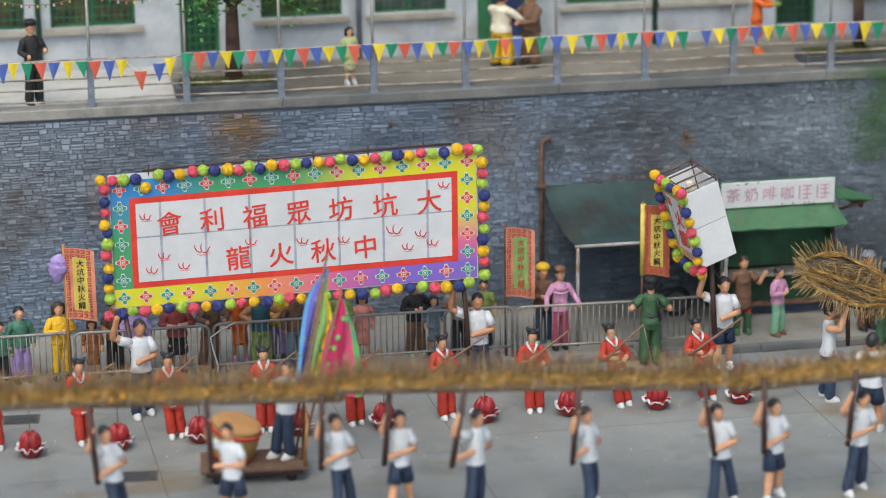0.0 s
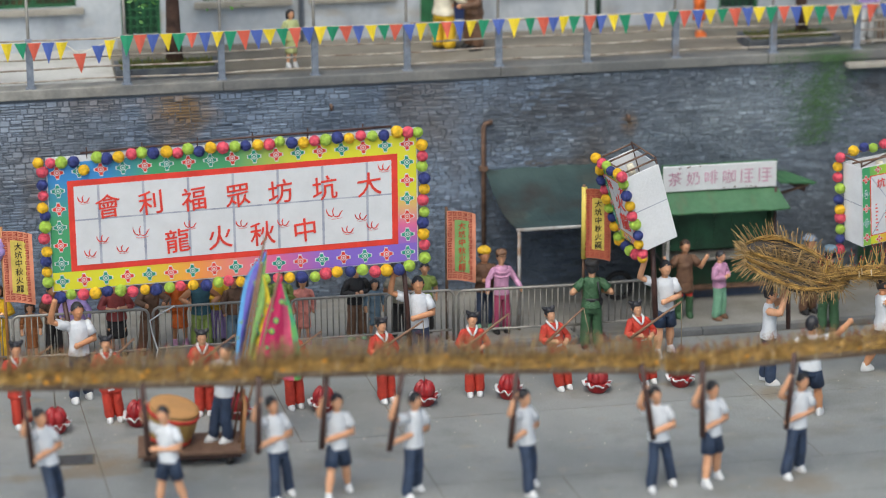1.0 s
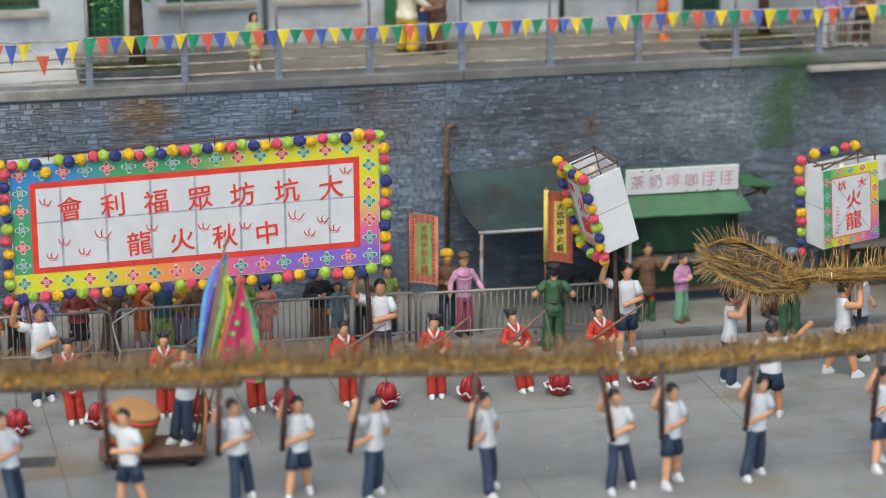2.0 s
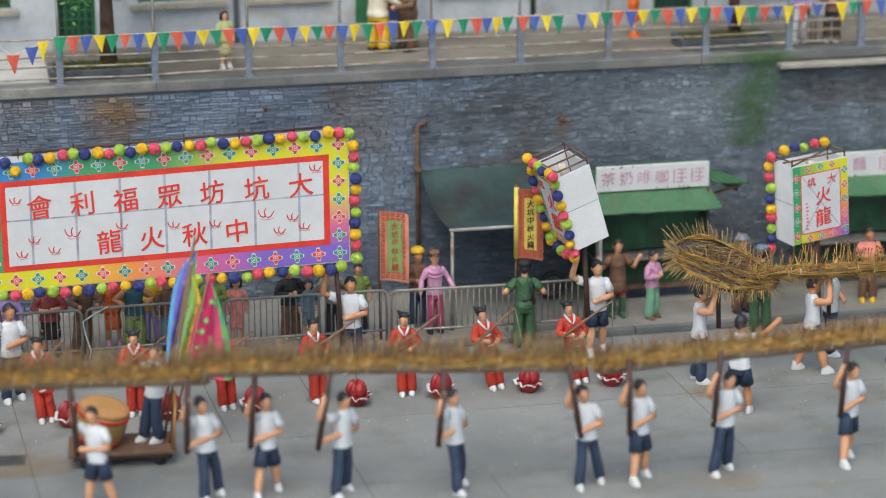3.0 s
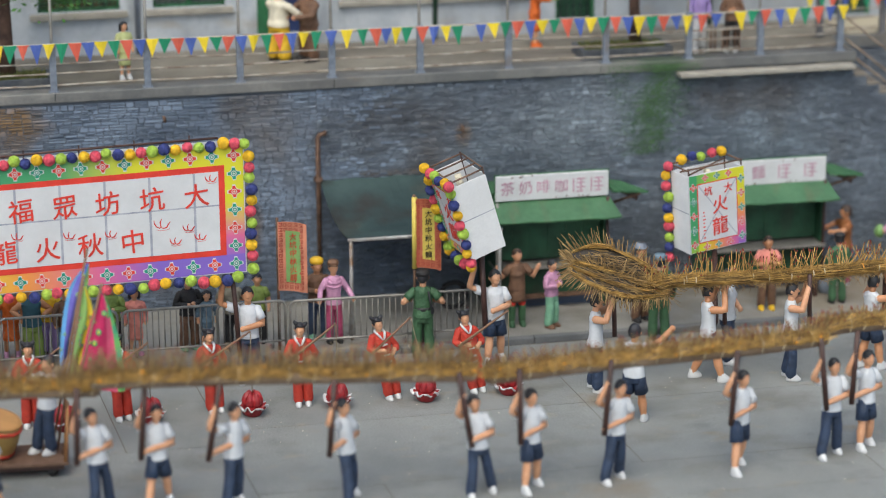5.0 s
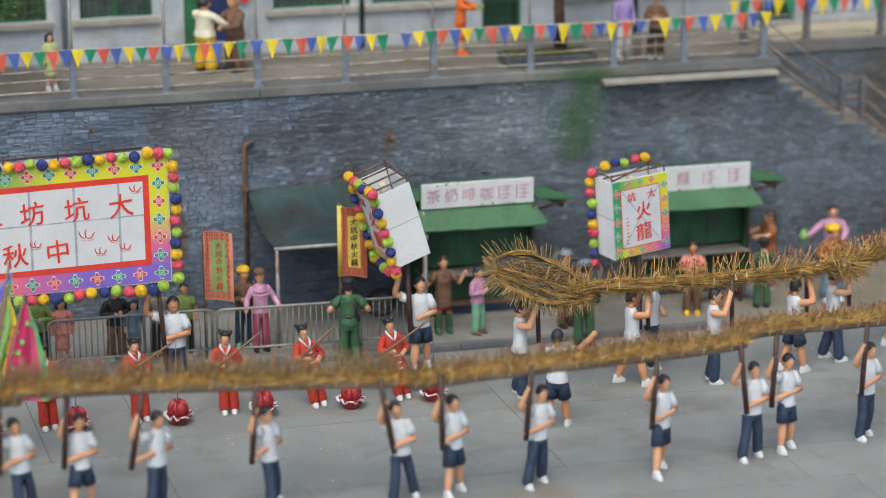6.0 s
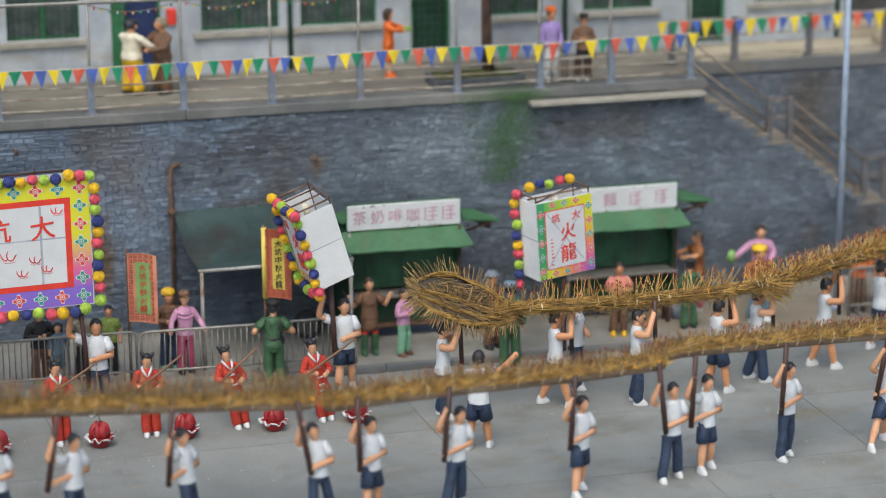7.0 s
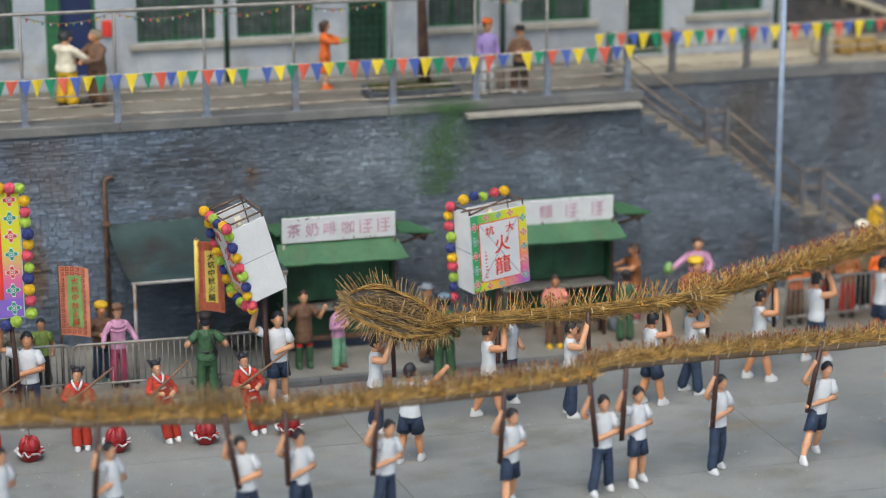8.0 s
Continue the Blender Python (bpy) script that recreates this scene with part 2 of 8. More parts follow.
MOSS = mat("moss_green", (0.06, 0.13, 0.05), 0.9, s1=3, c2=(0.09, 0.17, 0.075), rand=0.4)
SOIL = mat("planter_soil", (0.10, 0.10, 0.05), 0.9, s1=6, var=0.4)
SKIN = mat("painted_skin", (0.59, 0.295, 0.16), 0.5, s1=7, c2=(0.66, 0.36, 0.215), bump=0.15, grain=0.25)
TAN = mat("tanned_skin", (0.49, 0.22, 0.105), 0.5, s1=7, c2=(0.57, 0.28, 0.145), bump=0.15, grain=0.25)
HAIR = mat("black_hair", (0.018, 0.018, 0.022), 0.5, s1=9, bump=0.5)
BROWNHAIR = mat("brown_hair", (0.05, 0.028, 0.018), 0.5, s1=9, bump=0.5)
SHIRT = mat("white_shirt", (0.58, 0.605, 0.64), 0.65, s1=5, var=0.07, s2=9, bump=0.5, deep=0.04, grain=0.25)
NAVYCLOTH = mat("navy_cloth", (0.024, 0.042, 0.085), 0.6, s1=5, var=0.25, s2=13, bump=0.7, deep=0.05, grain=0.5)
BLACKCLOTH = mat("black_cloth", (0.02, 0.019, 0.02), 0.7, s1=5, var=0.3, s2=13, bump=0.7, deep=0.05, grain=0.5)
GREENCLOTH = mat("army_green", (0.042, 0.108, 0.05), 0.6, s1=5, var=0.2, s2=13, bump=0.7, deep=0.05, grain=0.5)
PINKCLOTH = mat("pink_cloth", (0.53, 0.27, 0.42), 0.6, s1=5, var=0.15, s2=13, bump=0.7, deep=0.05, grain=0.5)
MAGENTA = mat("rose_cloth", (0.40, 0.06, 0.14), 0.6, s1=5, var=0.2, s2=13, bump=0.7, deep=0.05, grain=0.5)
PURPLE = mat("lilac_cloth", (0.36, 0.26, 0.55), 0.6, s1=5, var=0.15, s2=13, bump=0.7, deep=0.05, grain=0.5)
BROWNCLOTH = mat("brown_cloth", (0.16, 0.085, 0.05), 0.7, s1=5, var=0.25, s2=13, bump=0.7, deep=0.05, grain=0.5)
OLIVE = mat("khaki_cloth", (0.21, 0.17, 0.11), 0.7, s1=5, var=0.2, s2=13, bump=0.7, deep=0.05, grain=0.5)
YELLOW = mat("yellow_cloth", (0.72, 0.44, 0.02), 0.55, s1=5, var=0.12, s2=13, bump=0.7, deep=0.05, grain=0.5)
ORANGE = mat("orange_cloth", (0.70, 0.14, 0.02), 0.55, s1=5, var=0.15, s2=13, bump=0.7, deep=0.05, grain=0.5)
MINT = mat("mint_cloth", (0.20, 0.42, 0.28), 0.6, s1=5, var=0.15, s2=13, bump=0.7, deep=0.05, grain=0.5)
TEALCLOTH = mat("dull_green_cloth", (0.05, 0.16, 0.11), 0.6, s1=5, var=0.2, s2=13, bump=0.7, deep=0.05, grain=0.5)
BLUECLOTH = mat("grey_blue_cloth", (0.13, 0.20, 0.26), 0.6, s1=5, var=0.2, s2=13, bump=0.7, deep=0.05, grain=0.5)
CREAM = mat("cream_cloth", (0.70, 0.64, 0.50), 0.6, s1=5, var=0.1, s2=13, bump=0.7, deep=0.05, grain=0.5)
PINK = mat("salmon_cloth", (0.70, 0.25, 0.20), 0.6, s1=5, var=0.15, s2=13, bump=0.7, deep=0.05, grain=0.5)
WOOL = {
    "yellow": mat("yellow_wool", (0.85, 0.52, 0.03), 0.95, s1=14, var=0.2, s2=70, bump=1.0),
    "green": mat("lime_wool", (0.42, 0.60, 0.09), 0.95, s1=14, var=0.2, s2=70, bump=1.0),
    "blue": mat("navy_wool", (0.045, 0.06, 0.22), 0.95, s1=14, var=0.3, s2=70, bump=1.0),
    "red": mat("rose_wool", (0.72, 0.10, 0.15), 0.95, s1=14, var=0.25, s2=70, bump=1.0),
}
FLAG = {
    "red": mat("red_pennant", (0.66, 0.12, 0.075), 0.6, s1=4, var=0.1),
    "blue": mat("blue_pennant", (0.07, 0.12, 0.40), 0.6, s1=4, var=0.1),
    "yellow": mat("yellow_pennant", (0.80, 0.60, 0.03), 0.6, s1=4, var=0.1),
    "green": mat("green_pennant", (0.02, 0.26, 0.13), 0.6, s1=4, var=0.1),
}


def rainbow(name, stops, axis):
    """A printed gradient along one of the mesh's own axes, from stops of (place in metres, colour)."""
    m = bpy.data.materials.new(name)
    m.use_nodes = True
    N, L = m.node_tree.nodes, m.node_tree.links
    b = N["Principled BSDF"]
    b.inputs["Roughness"].default_value = 0.5
    tc, sp, mr, cr = N.new("ShaderNodeTexCoord"), N.new("ShaderNodeSeparateXYZ"), N.new("ShaderNodeMapRange"), N.new("ShaderNodeValToRGB")
    L.new(tc.outputs["Object"], sp.inputs[0])
    L.new(sp.outputs[axis], mr.inputs["Value"])
    lo, hi = stops[0][0], stops[-1][0]
    mr.inputs["From Min"].default_value, mr.inputs["From Max"].default_value = lo * K, hi * K
    L.new(mr.outputs["Result"], cr.inputs["Fac"])
    while len(cr.color_ramp.elements) < len(stops):
        cr.color_ramp.elements.new(0.5)
    for e, (p, c) in zip(cr.color_ramp.elements, stops):
        e.position, e.color = (p - lo) / (hi - lo), (*c, 1)
    L.new(cr.outputs["Color"], b.inputs["Base Color"])
    return m


# ---- mesh helpers (full-size metres) ----
def box(bm, x0, y0, z0, x1, y1, z1, mi=0, bevel=0.0):
    vs = [bm.verts.new(p) for p in ((x0, y0, z0), (x1, y0, z0), (x1, y1, z0), (x0, y1, z0), (x0, y0, z1), (x1, y0, z1), (x1, y1, z1), (x0, y1, z1))]
    fs = [bm.faces.new([vs[i] for i in q]) for q in ((3, 2, 1, 0), (4, 5, 6, 7), (0, 1, 5, 4), (1, 2, 6, 5), (2, 3, 7, 6), (3, 0, 4, 7))]
    if bevel:
        es = {e for f in fs for e in f.edges}
        fs = bmesh.ops.bevel(bm, geom=list(es), offset=bevel, segments=2, profile=0.6, affect="EDGES", clamp_overlap=True)["faces"] + [f for f in fs if f.is_valid]
    for f in fs:
        f.material_index = mi
    return fs


def ring(bm, c, u, v, ru, rv, n):
    return [bm.verts.new(c + u * (math.cos(2 * math.pi * i / n) * ru) + v * (math.sin(2 * math.pi * i / n) * rv)) for i in range(n)]


def skin_rings(bm, rings, mi, caps=True):
    n = len(rings[0])
    fs = []
    for a, b in zip(rings, rings[1:]):
        for i in range(n):
            fs.append(bm.faces.new((a[i], a[(i + 1) % n], b[(i + 1) % n], b[i])))
    if caps:
        fs.append(bm.faces.new(rings[0][::-1]))
        fs.append(bm.faces.new(rings[-1]))
    for f in fs:
        f.material_index, f.smooth = mi, True
    return fs


def tube(bm, pts, radii, mi=0, n=8, flat=1.0, round_ends=False):
    """A round or oval bar through pts; radii: one number, or one a point."""
    pts = [Vector(p) for p in pts]
    rs = [radii] * len(pts) if isinstance(radii, (int, float)) else list(radii)
    if round_ends:
        d0, d1 = (pts[0] - pts[1]).normalized(), (pts[-1] - pts[-2]).normalized()
        pts = [pts[0] + d0 * rs[0] * 0.75] + pts + [pts[-1] + d1 * rs[-1] * 0.75]
        rs = [rs[0] * 0.55] + rs + [rs[-1] * 0.55]
    rings, ref = [], None
    for i, p in enumerate(pts):
        d = (pts[min(i + 1, len(pts) - 1)] - pts[max(i - 1, 0)]).normalized()
        if ref is None:
            ref = Vector((1, 0, 0)) if abs(d.x) < 0.8 else Vector((0, 1, 0))
        u = (ref - d * ref.dot(d)).normalized()
        v = d.cross(u)
        ref = u
        rings.append(ring(bm, p, u, v, rs[i], rs[i] * flat, n))
    return skin_rings(bm, rings, mi)


def ball(bm, c, rx, ry, rz, mi=0, n=12, m=8):
    """An ellipsoid."""
    c = Vector(c)
    rings = []
    for j in range(m + 1):
        a = radians(-90 + 180 * j / m)
        a = max(min(a, radians(88)), radians(-88))
        k = max(math.cos(a), 0.03)
        rings.append(ring(bm, c + Vector((0, 0, rz * math.sin(a))), Vector((1, 0, 0)), Vector((0, 1, 0)), rx * k, ry * k, n))
    return skin_rings(bm, rings, mi)


def loft(bm, rows, mi=0, n=14):
    """Rows of (x, y, z, rx, ry): oval sections stacked upwards."""
    return skin_rings(bm, [ring(bm, Vector((x, y, z)), Vector((1, 0, 0)), Vector((0, 1, 0)), rx, ry, n) for x, y, z, rx, ry in rows], mi)


def sheet(bm, grid, thick, mi=0):
    """A curved sheet with thickness from a grid of points (rows of columns); it is thickened along -y."""
    back = Vector((0, thick, 0))
    a = [[bm.verts.new(p) for p in row] for row in grid]
    b = [[bm.verts.new(Vector(p) + back) for p in row] for row in grid]
    R, C = len(grid), len(grid[0])
    fs = []
    for r in range(R - 1):
        for c in range(C - 1):
            fs.append(bm.faces.new((a[r][c], a[r][c + 1], a[r + 1][c + 1], a[r + 1][c])))
            fs.append(bm.faces.new((b[r + 1][c], b[r + 1][c + 1], b[r][c + 1], b[r][c])))
    for r in range(R - 1):
        fs.append(bm.faces.new((a[r][0], a[r + 1][0], b[r + 1][0], b[r][0])))
        fs.append(bm.faces.new((a[r + 1][-1], a[r][-1], b[r][-1], b[r + 1][-1])))
    for c in range(C - 1):
        fs.append(bm.faces.new((a[0][c + 1], a[0][c], b[0][c], b[0][c + 1])))
        fs.append(bm.faces.new((a[-1][c], a[-1][c + 1], b[-1][c + 1], b[-1][c])))
    for f in fs:
        f.material_index = mi
    return fs


def at(x, y, z=0.0, rx=0, ry=0, rz=0):
    return pose(x * K, y * K, z * K, rx, ry, rz)


def mesh_of(bm, mats, name="mesh"):
    me = bpy.data.meshes.new(name)
    bm.normal_update()
    bmesh.ops.recalc_face_normals(bm, faces=bm.faces)
    bm.to_mesh(me)
    bm.free()
    me.transform(Matrix.Scale(K, 4))
    for m in mats if isinstance(mats, (list, tuple)) else [mats]:
        me.materials.append(m)
    return me


def part(name, bm, mats, parent=None, label="", m=None):
    me = bm if isinstance(bm, bpy.types.Mesh) else mesh_of(bm, mats, name)
    ob = new(name, me)
    if parent:
        ob.parent = parent
    if m is not None:
        ob.matrix_basis = m
    return tagged(ob, label=label)


def thing(name, m, label, category, group="", kind=""):
    ob = new(name)
    ob.empty_display_size = 0.01
    ob.matrix_basis = m
    return tagged(ob, label, category, group, kind)


def solid(name, bm, mats, label, category="", kind="", group="", m=None):
    return tagged(part(name, bm, mats, None, "", m), label, category, group, kind)


def B():
    return bmesh.new()


def lettering(text, size, bold=0.0):
    """A mesh of characters in the xz plane, reading along +x, in metres; centred."""
    out = bmesh.new()
    for i, ch in enumerate(text):
        cu = bpy.data.curves.new("letter", "FONT")
        cu.body, cu.size, cu.extrude = ch, size, 0.004
        cu.resolution_u = 3
        ob = bpy.data.objects.new("letter", cu)
        scene.collection.objects.link(ob)
        me = bpy.data.meshes.new_from_object(ob)
        bpy.data.objects.remove(ob)
        xs = [v.co.x for v in me.vertices] or [0]
        cx, cy = (min(xs) + max(xs)) / 2, size * 0.37
        k = (len(text) - 1) / 2 - i
        dx = -k * size * 1.15
        me.transform(Matrix.Translation((dx, 0, 0)) @ Matrix.Rotation(radians(90), 4, "X") @ Matrix.Translation((-cx, -cy, 0)))
        for v in me.vertices:  # strokes rise to the right, as with a brush
            v.co.z += 0.10 * (v.co.x - dx)
        out.from_mesh(me)
        if bold:  # thicker strokes: the same character again, a little aside
            for sx, sz, dy in ((1, 0.6, -0.0012), (-1, -0.6, -0.0024)):
                me.transform(Matrix.Translation((sx * bold * size * (1 if sx > 0 else 2), dy if sx > 0 else -0.0012, sz * bold * size * (1 if sx > 0 else 2))))
                out.from_mesh(me)
        bpy.data.meshes.remove(me)
    return out


# ---- the setting ----
KERB_Y, WALL_Y, TOP_Z, BACK_Y = 1.98, 5.0, 4.30, 6.3
bm = B()
box(bm, -60, -70, -0.30, 60, KERB_Y, -0.005)
road = solid("road", bm, [JOINT], "grey cement street of the scale model with dark joints", "road", "structure")
bm = B()
box(bm, -60, KERB_Y, -0.30, 60, 30, 0.0)
tagged(part("ground", bm, [PAVE]), "cement base under the pavement and walls", "ground", kind="structure")
bm = B()
box(bm, -30, KERB_Y + 0.16, 0.004, 30, WALL_Y + 0.1, 0.12, bevel=0.015)
solid("pavement", bm, [PAVE], "pale cement pavement below the stone wall", "pavement", "structure")

# retaining wall backing, coping, terrace deck
bm = B()
box(bm, -30, WALL_Y + 0.014, 0.0, 9.95, WALL_Y + 0.5, 4.12)
wall_terrace = solid("wall_terrace", bm, [MORTAR], "blue-grey stone retaining wall with dark joints", "wall", "structure")
bm = B()
STEPS = []  # (x0, x1, z) of every tread: three flights with two landings
for xa, xb, z0, z1, n in ((9.98, 11.28, 3.84, 3.12, 5), (11.28, 11.85, 2.94, 2.94, 1), (11.85, 13.3, 2.77, 1.77, 7), (13.3, 13.85, 1.60, 1.60, 1), (13.85, 15.85, 1.43, 0.28, 8)):
    for i in range(n):
        STEPS.append((xa + (xb - xa) * i / n, xa + (xb - xa) * (i + 1) / n, z0 + (z1 - z0) * i / max(1, n - 1)))
for x0, x1, z in STEPS:
    box(bm, x0, WALL_Y + 0.014, 0.0, x1, WALL_Y + 0.5, z - 0.05)
wall_stairs = solid("wall_stairs", bm, [MORTAR], "stone flank wall stepping down under the stairs", "wall", "structure")
bm = B()
box(bm, 9.0, BACK_Y + 0.014, 0.0, 34, BACK_Y + 0.5, 4.06)
wall_back = solid("wall_back", bm, [MORTAR], "grey stone wall behind the stairs", "wall", "structure")
bm = B()
box(bm, -30, WALL_Y + 0.25, 4.06, 10.0, 8.1, TOP_Z - 0.03)
box(bm, 10.0, BACK_Y + 0.08, 4.06, 34, 12.0, TOP_Z - 0.03)
solid("terrace_floor", bm, [DECK], "pale paved terrace behind the railing", "terrace", "structure")
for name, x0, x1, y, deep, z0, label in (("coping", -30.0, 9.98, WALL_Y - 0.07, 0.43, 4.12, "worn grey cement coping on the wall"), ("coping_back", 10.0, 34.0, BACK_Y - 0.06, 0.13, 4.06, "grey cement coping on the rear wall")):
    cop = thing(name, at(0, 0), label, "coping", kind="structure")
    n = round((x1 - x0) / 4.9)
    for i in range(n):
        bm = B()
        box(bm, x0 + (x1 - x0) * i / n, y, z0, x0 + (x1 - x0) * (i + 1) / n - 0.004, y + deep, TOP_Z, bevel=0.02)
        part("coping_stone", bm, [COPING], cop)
bm = B()  # thin cement ledge under the corner of the terrace
box(bm, 6.45, WALL_Y - 0.28, 4.0, 9.9, WALL_Y + 0.05, 4.085, bevel=0.02)
tagged(part("ledge", bm, [SILL]), "pale cement ledge jutting from the terrace corner", "ledge", kind="structure")
bm = B()
box(bm, 9.2, WALL_Y - 0.02, 4.085, 9.97, WALL_Y + 0.25, 4.118, bevel=0.01)
tagged(part("ledge_packing", bm, [SILL]), "cement packing over the ledge", "ledge", kind="structure")

# kerb stones
kerb = thing("kerb", at(0, 0), "row of worn grey kerb stones along the street", "kerb", kind="structure")
bm = B()
box(bm, 0, 0, 0, 1.19, 0.16, 0.122, bevel=0.02)
kerb_mesh = mesh_of(bm, [KERBSTONE], "kerb_stone")
for i in range(34):
    part("kerb_stone", kerb_mesh, None, kerb, m=at(-18.6 + 1.2 * i, KERB_Y, 0.002))

# stairs down from the terrace
RUSTRAIL = mat("tan_handrail", (0.27, 0.215, 0.165), 0.6, s1=4, c2=(0.17, 0.12, 0.085))
stairs = thing("stairs", at(0, 0), "tan cement stairs with a pipe handrail going down to the street", "stairs", kind="structure")
for x0, x1, z in STEPS:
    bm = B()
    box(bm, x0, WALL_Y - 0.005, z - 0.05, x1 + 0.012, BACK_Y + 0.01, z, bevel=0.012)
    part("step", bm, [STAIRSTONE], stairs)
RY = WALL_Y + 0.1
for x, zb, zt in ((11.33, 2.94, 3.82), (11.75, 2.94, 3.80), (13.35, 1.60, 2.50), (13.78, 1.60, 2.50)):
    bm = B()
    box(bm, x - 0.05, RY - 0.05, zb, x + 0.05, RY + 0.05, zt, bevel=0.012)
    part("stair_post", bm, [POSTBROWN], stairs)
for ax, az, bx, bz, drops in ((9.8, 4.92, 11.28, 3.76, (0, -0.4, -0.62)), (11.8, 3.72, 13.3, 2.46, (0, -0.38, -0.66)), (13.83, 2.40, 15.6, 1.0, (0, -0.38, -0.66)), (11.38, 3.76, 11.7, 3.76, (0, -0.36)), (13.4, 2.46, 13.73, 2.46, (0, -0.36))):
    for dz in drops:
        bm = B()
        tube(bm, [(ax, RY, az + dz), (bx, RY, bz + dz)], 0.02)
        part("handrail", bm, [RUSTRAIL], stairs)


# ---- railings with pennants ----
def railing(name, x0, x1, y, posts, label, paint=POSTGREY):
    r = thing(name, at(0, 0), label, "railing", kind="structure")
    bm = B()
    box(bm, -0.06, -0.06, 0, 0.06, 0.06, 0.87, bevel=0.012)
    box(bm, -0.09, -0.09, 0, 0.09, 0.09, 0.02)
    me = mesh_of(bm, [paint], "post")
    for x in posts:
        part("post", me, None, r, m=at(x, y, TOP_Z))
    for z in (0.12, 0.33, 0.51, 0.84):
        pts = [(x0 + (x1 - x0) * i / 24, y + 0.01 * math.sin(i * 2.1 + z * 9), TOP_Z + z + 0.012 * math.sin(i * 1.7 + z * 30)) for i in range(25)]
        bm = B()
        tube(bm, pts, 0.017, n=6)
        part("rail", bm, [RAILPIPE], r)
    return r


POSTS = [-11.7, -10.03, -8.36, -6.69, -5.02, -3.36, -1.7, -0.03, 1.6, 3.25, 5.1, 6.7, 8.1, 9.68]
railing("railing", -13.0, 9.68, 5.07, POSTS, "weathered pipe railing with grey posts along the terrace")
railing("railing_back", 9.68, 26.0, BACK_Y + 0.05, [9.75, 11.05, 12.61, 14.24, 15.9, 17.6, 19.3], "pipe railing with grey posts on the rear terrace", POSTBROWN)
# tall thin masts on the railing with a top bar
frame_thing = thing("light_frame", at(0, 0), "thin grey pipe masts with a top bar for lamp strings", "frame")
for x in (-8.36, -6.69, -5.02, -3.36, -1.7, -0.03, 1.6, 3.25, 5.1, 6.7, 8.1, 9.68):
    bm = B()
    tube(bm, [(x, 5.13, TOP_Z), (x, 5.13, 6.33)], 0.028, n=6)
    part("mast", bm, [STEELGREY], frame_thing)
bm = B()
tube(bm, [(-13, 5.13, 6.34), (-4, 5.13, 6.35), (3.0, 5.13, 6.29), (10.5, 5.13, 6.2)], 0.035, n=8)
part("top_bar", bm, [STEELGREY], frame_thing)


def lamp_string(pts, label):
    s = thing("lamp_string", at(0, 0), label, "string lights", group="lamp strings")
    bm = B()
    tube(bm, pts, 0.008, n=4)
    part("cord", bm, [OLIVE], s)
    cols = [FLAG["red"], FLAG["yellow"], FLAG["green"], WHITE]
    for i, p in enumerate(pts[1:-1]):
        bm = B()
        ball(bm, (p[0], p[1], p[2] - 0.03), 0.02, 0.02, 0.028, n=6, m=4)
        part("bulb", bm, [cols[i % 4]], s)


def sagging(a, b, n, sag):
    a, b = Vector(a), Vector(b)
    return [tuple(a.lerp(b, i / n) - Vector((0, 0, sag * 4 * (i / n) * (1 - i / n)))) for i in range(n + 1)]


for x0, x1 in ((-10.03, -8.36), (-8.36, -6.69), (-1.7, -0.03), (-0.03, 1.6), (1.6, 3.25), (6.7, 8.1), (3.25, 5.1), (8.1, 9.68)):
    lamp_string(sagging((x0, 5.25, 6.28), (x1, 5.25, 6.27), 12, 0.17), "string of tiny coloured lamps sagging from the top bar")

# pennants: strings of runs (first x, last x, colours), each pennant a part
HUES = {"Y": "yellow", "G": "green", "R": "red", "B": "blue"}


def pennants(line, runs, label, seed):
    t = thing("bunting", at(0, 0), label, "bunting", group="pennant strings")
    bm = B()
    tube(bm, line, 0.006, n=4)
    part("cord", bm, [CREAM], t)
    rng = random.Random(seed)
    for x0, x1, hues in runs:
        for i, c in enumerate(hues):
            x = x0 + (x1 - x0) * i / max(1, len(hues) - 1)
            p, q = next(((p, q) for p, q in zip(line, line[1:]) if q[0] >= x), (line[-2], line[-1]))
            f = (x - p[0]) / (q[0] - p[0])
            y, z = p[1] + (q[1] - p[1]) * f, p[2] + (q[2] - p[2]) * f + 0.004
            w, h = rng.uniform(0.092, 0.118), rng.uniform(0.27, 0.37)
            tw, lean = rng.uniform(-0.05, 0.03), rng.uniform(-0.035, 0.035)
            bm = B()
            grid = []
            for r in range(4):
                k = r / 3
                ww = w * (1 - k) + 0.004
                grid.append([(x - ww + lean * k, y + tw * k - 0.012, z - h * k), (x + lean * k, y + tw * k - 0.022 * (1 - k) - 0.012, z - h * k), (x + ww + lean * k, y + tw * k - 0.012, z - h * k)])
            sheet(bm, grid, 0.004)
            part("pennant", bm, [FLAG[HUES[c]]], t)


Y_F, Y_R = 4.97, BACK_Y - 0.06
pennants([(-13.0, Y_F, 5.17), (-9.68, Y_F, 5.15), (-8.36, Y_F, 5.13), (-7.78, Y_F, 5.12), (-7.5, Y_F, 4.9), (-7.16, Y_F, 5.03), (-6.96, Y_F, 5.12), (-6.69, Y_F, 5.19)], [(-12.75, -9.87, "RBYGRBYGRBYGRB"), (-9.68, -7.79, "YGRBYGRBY"), (-7.49, -7.49, "R"), (-7.16, -6.96, "BY")], "string of small coloured paper pennants dipping at the railing", 1)
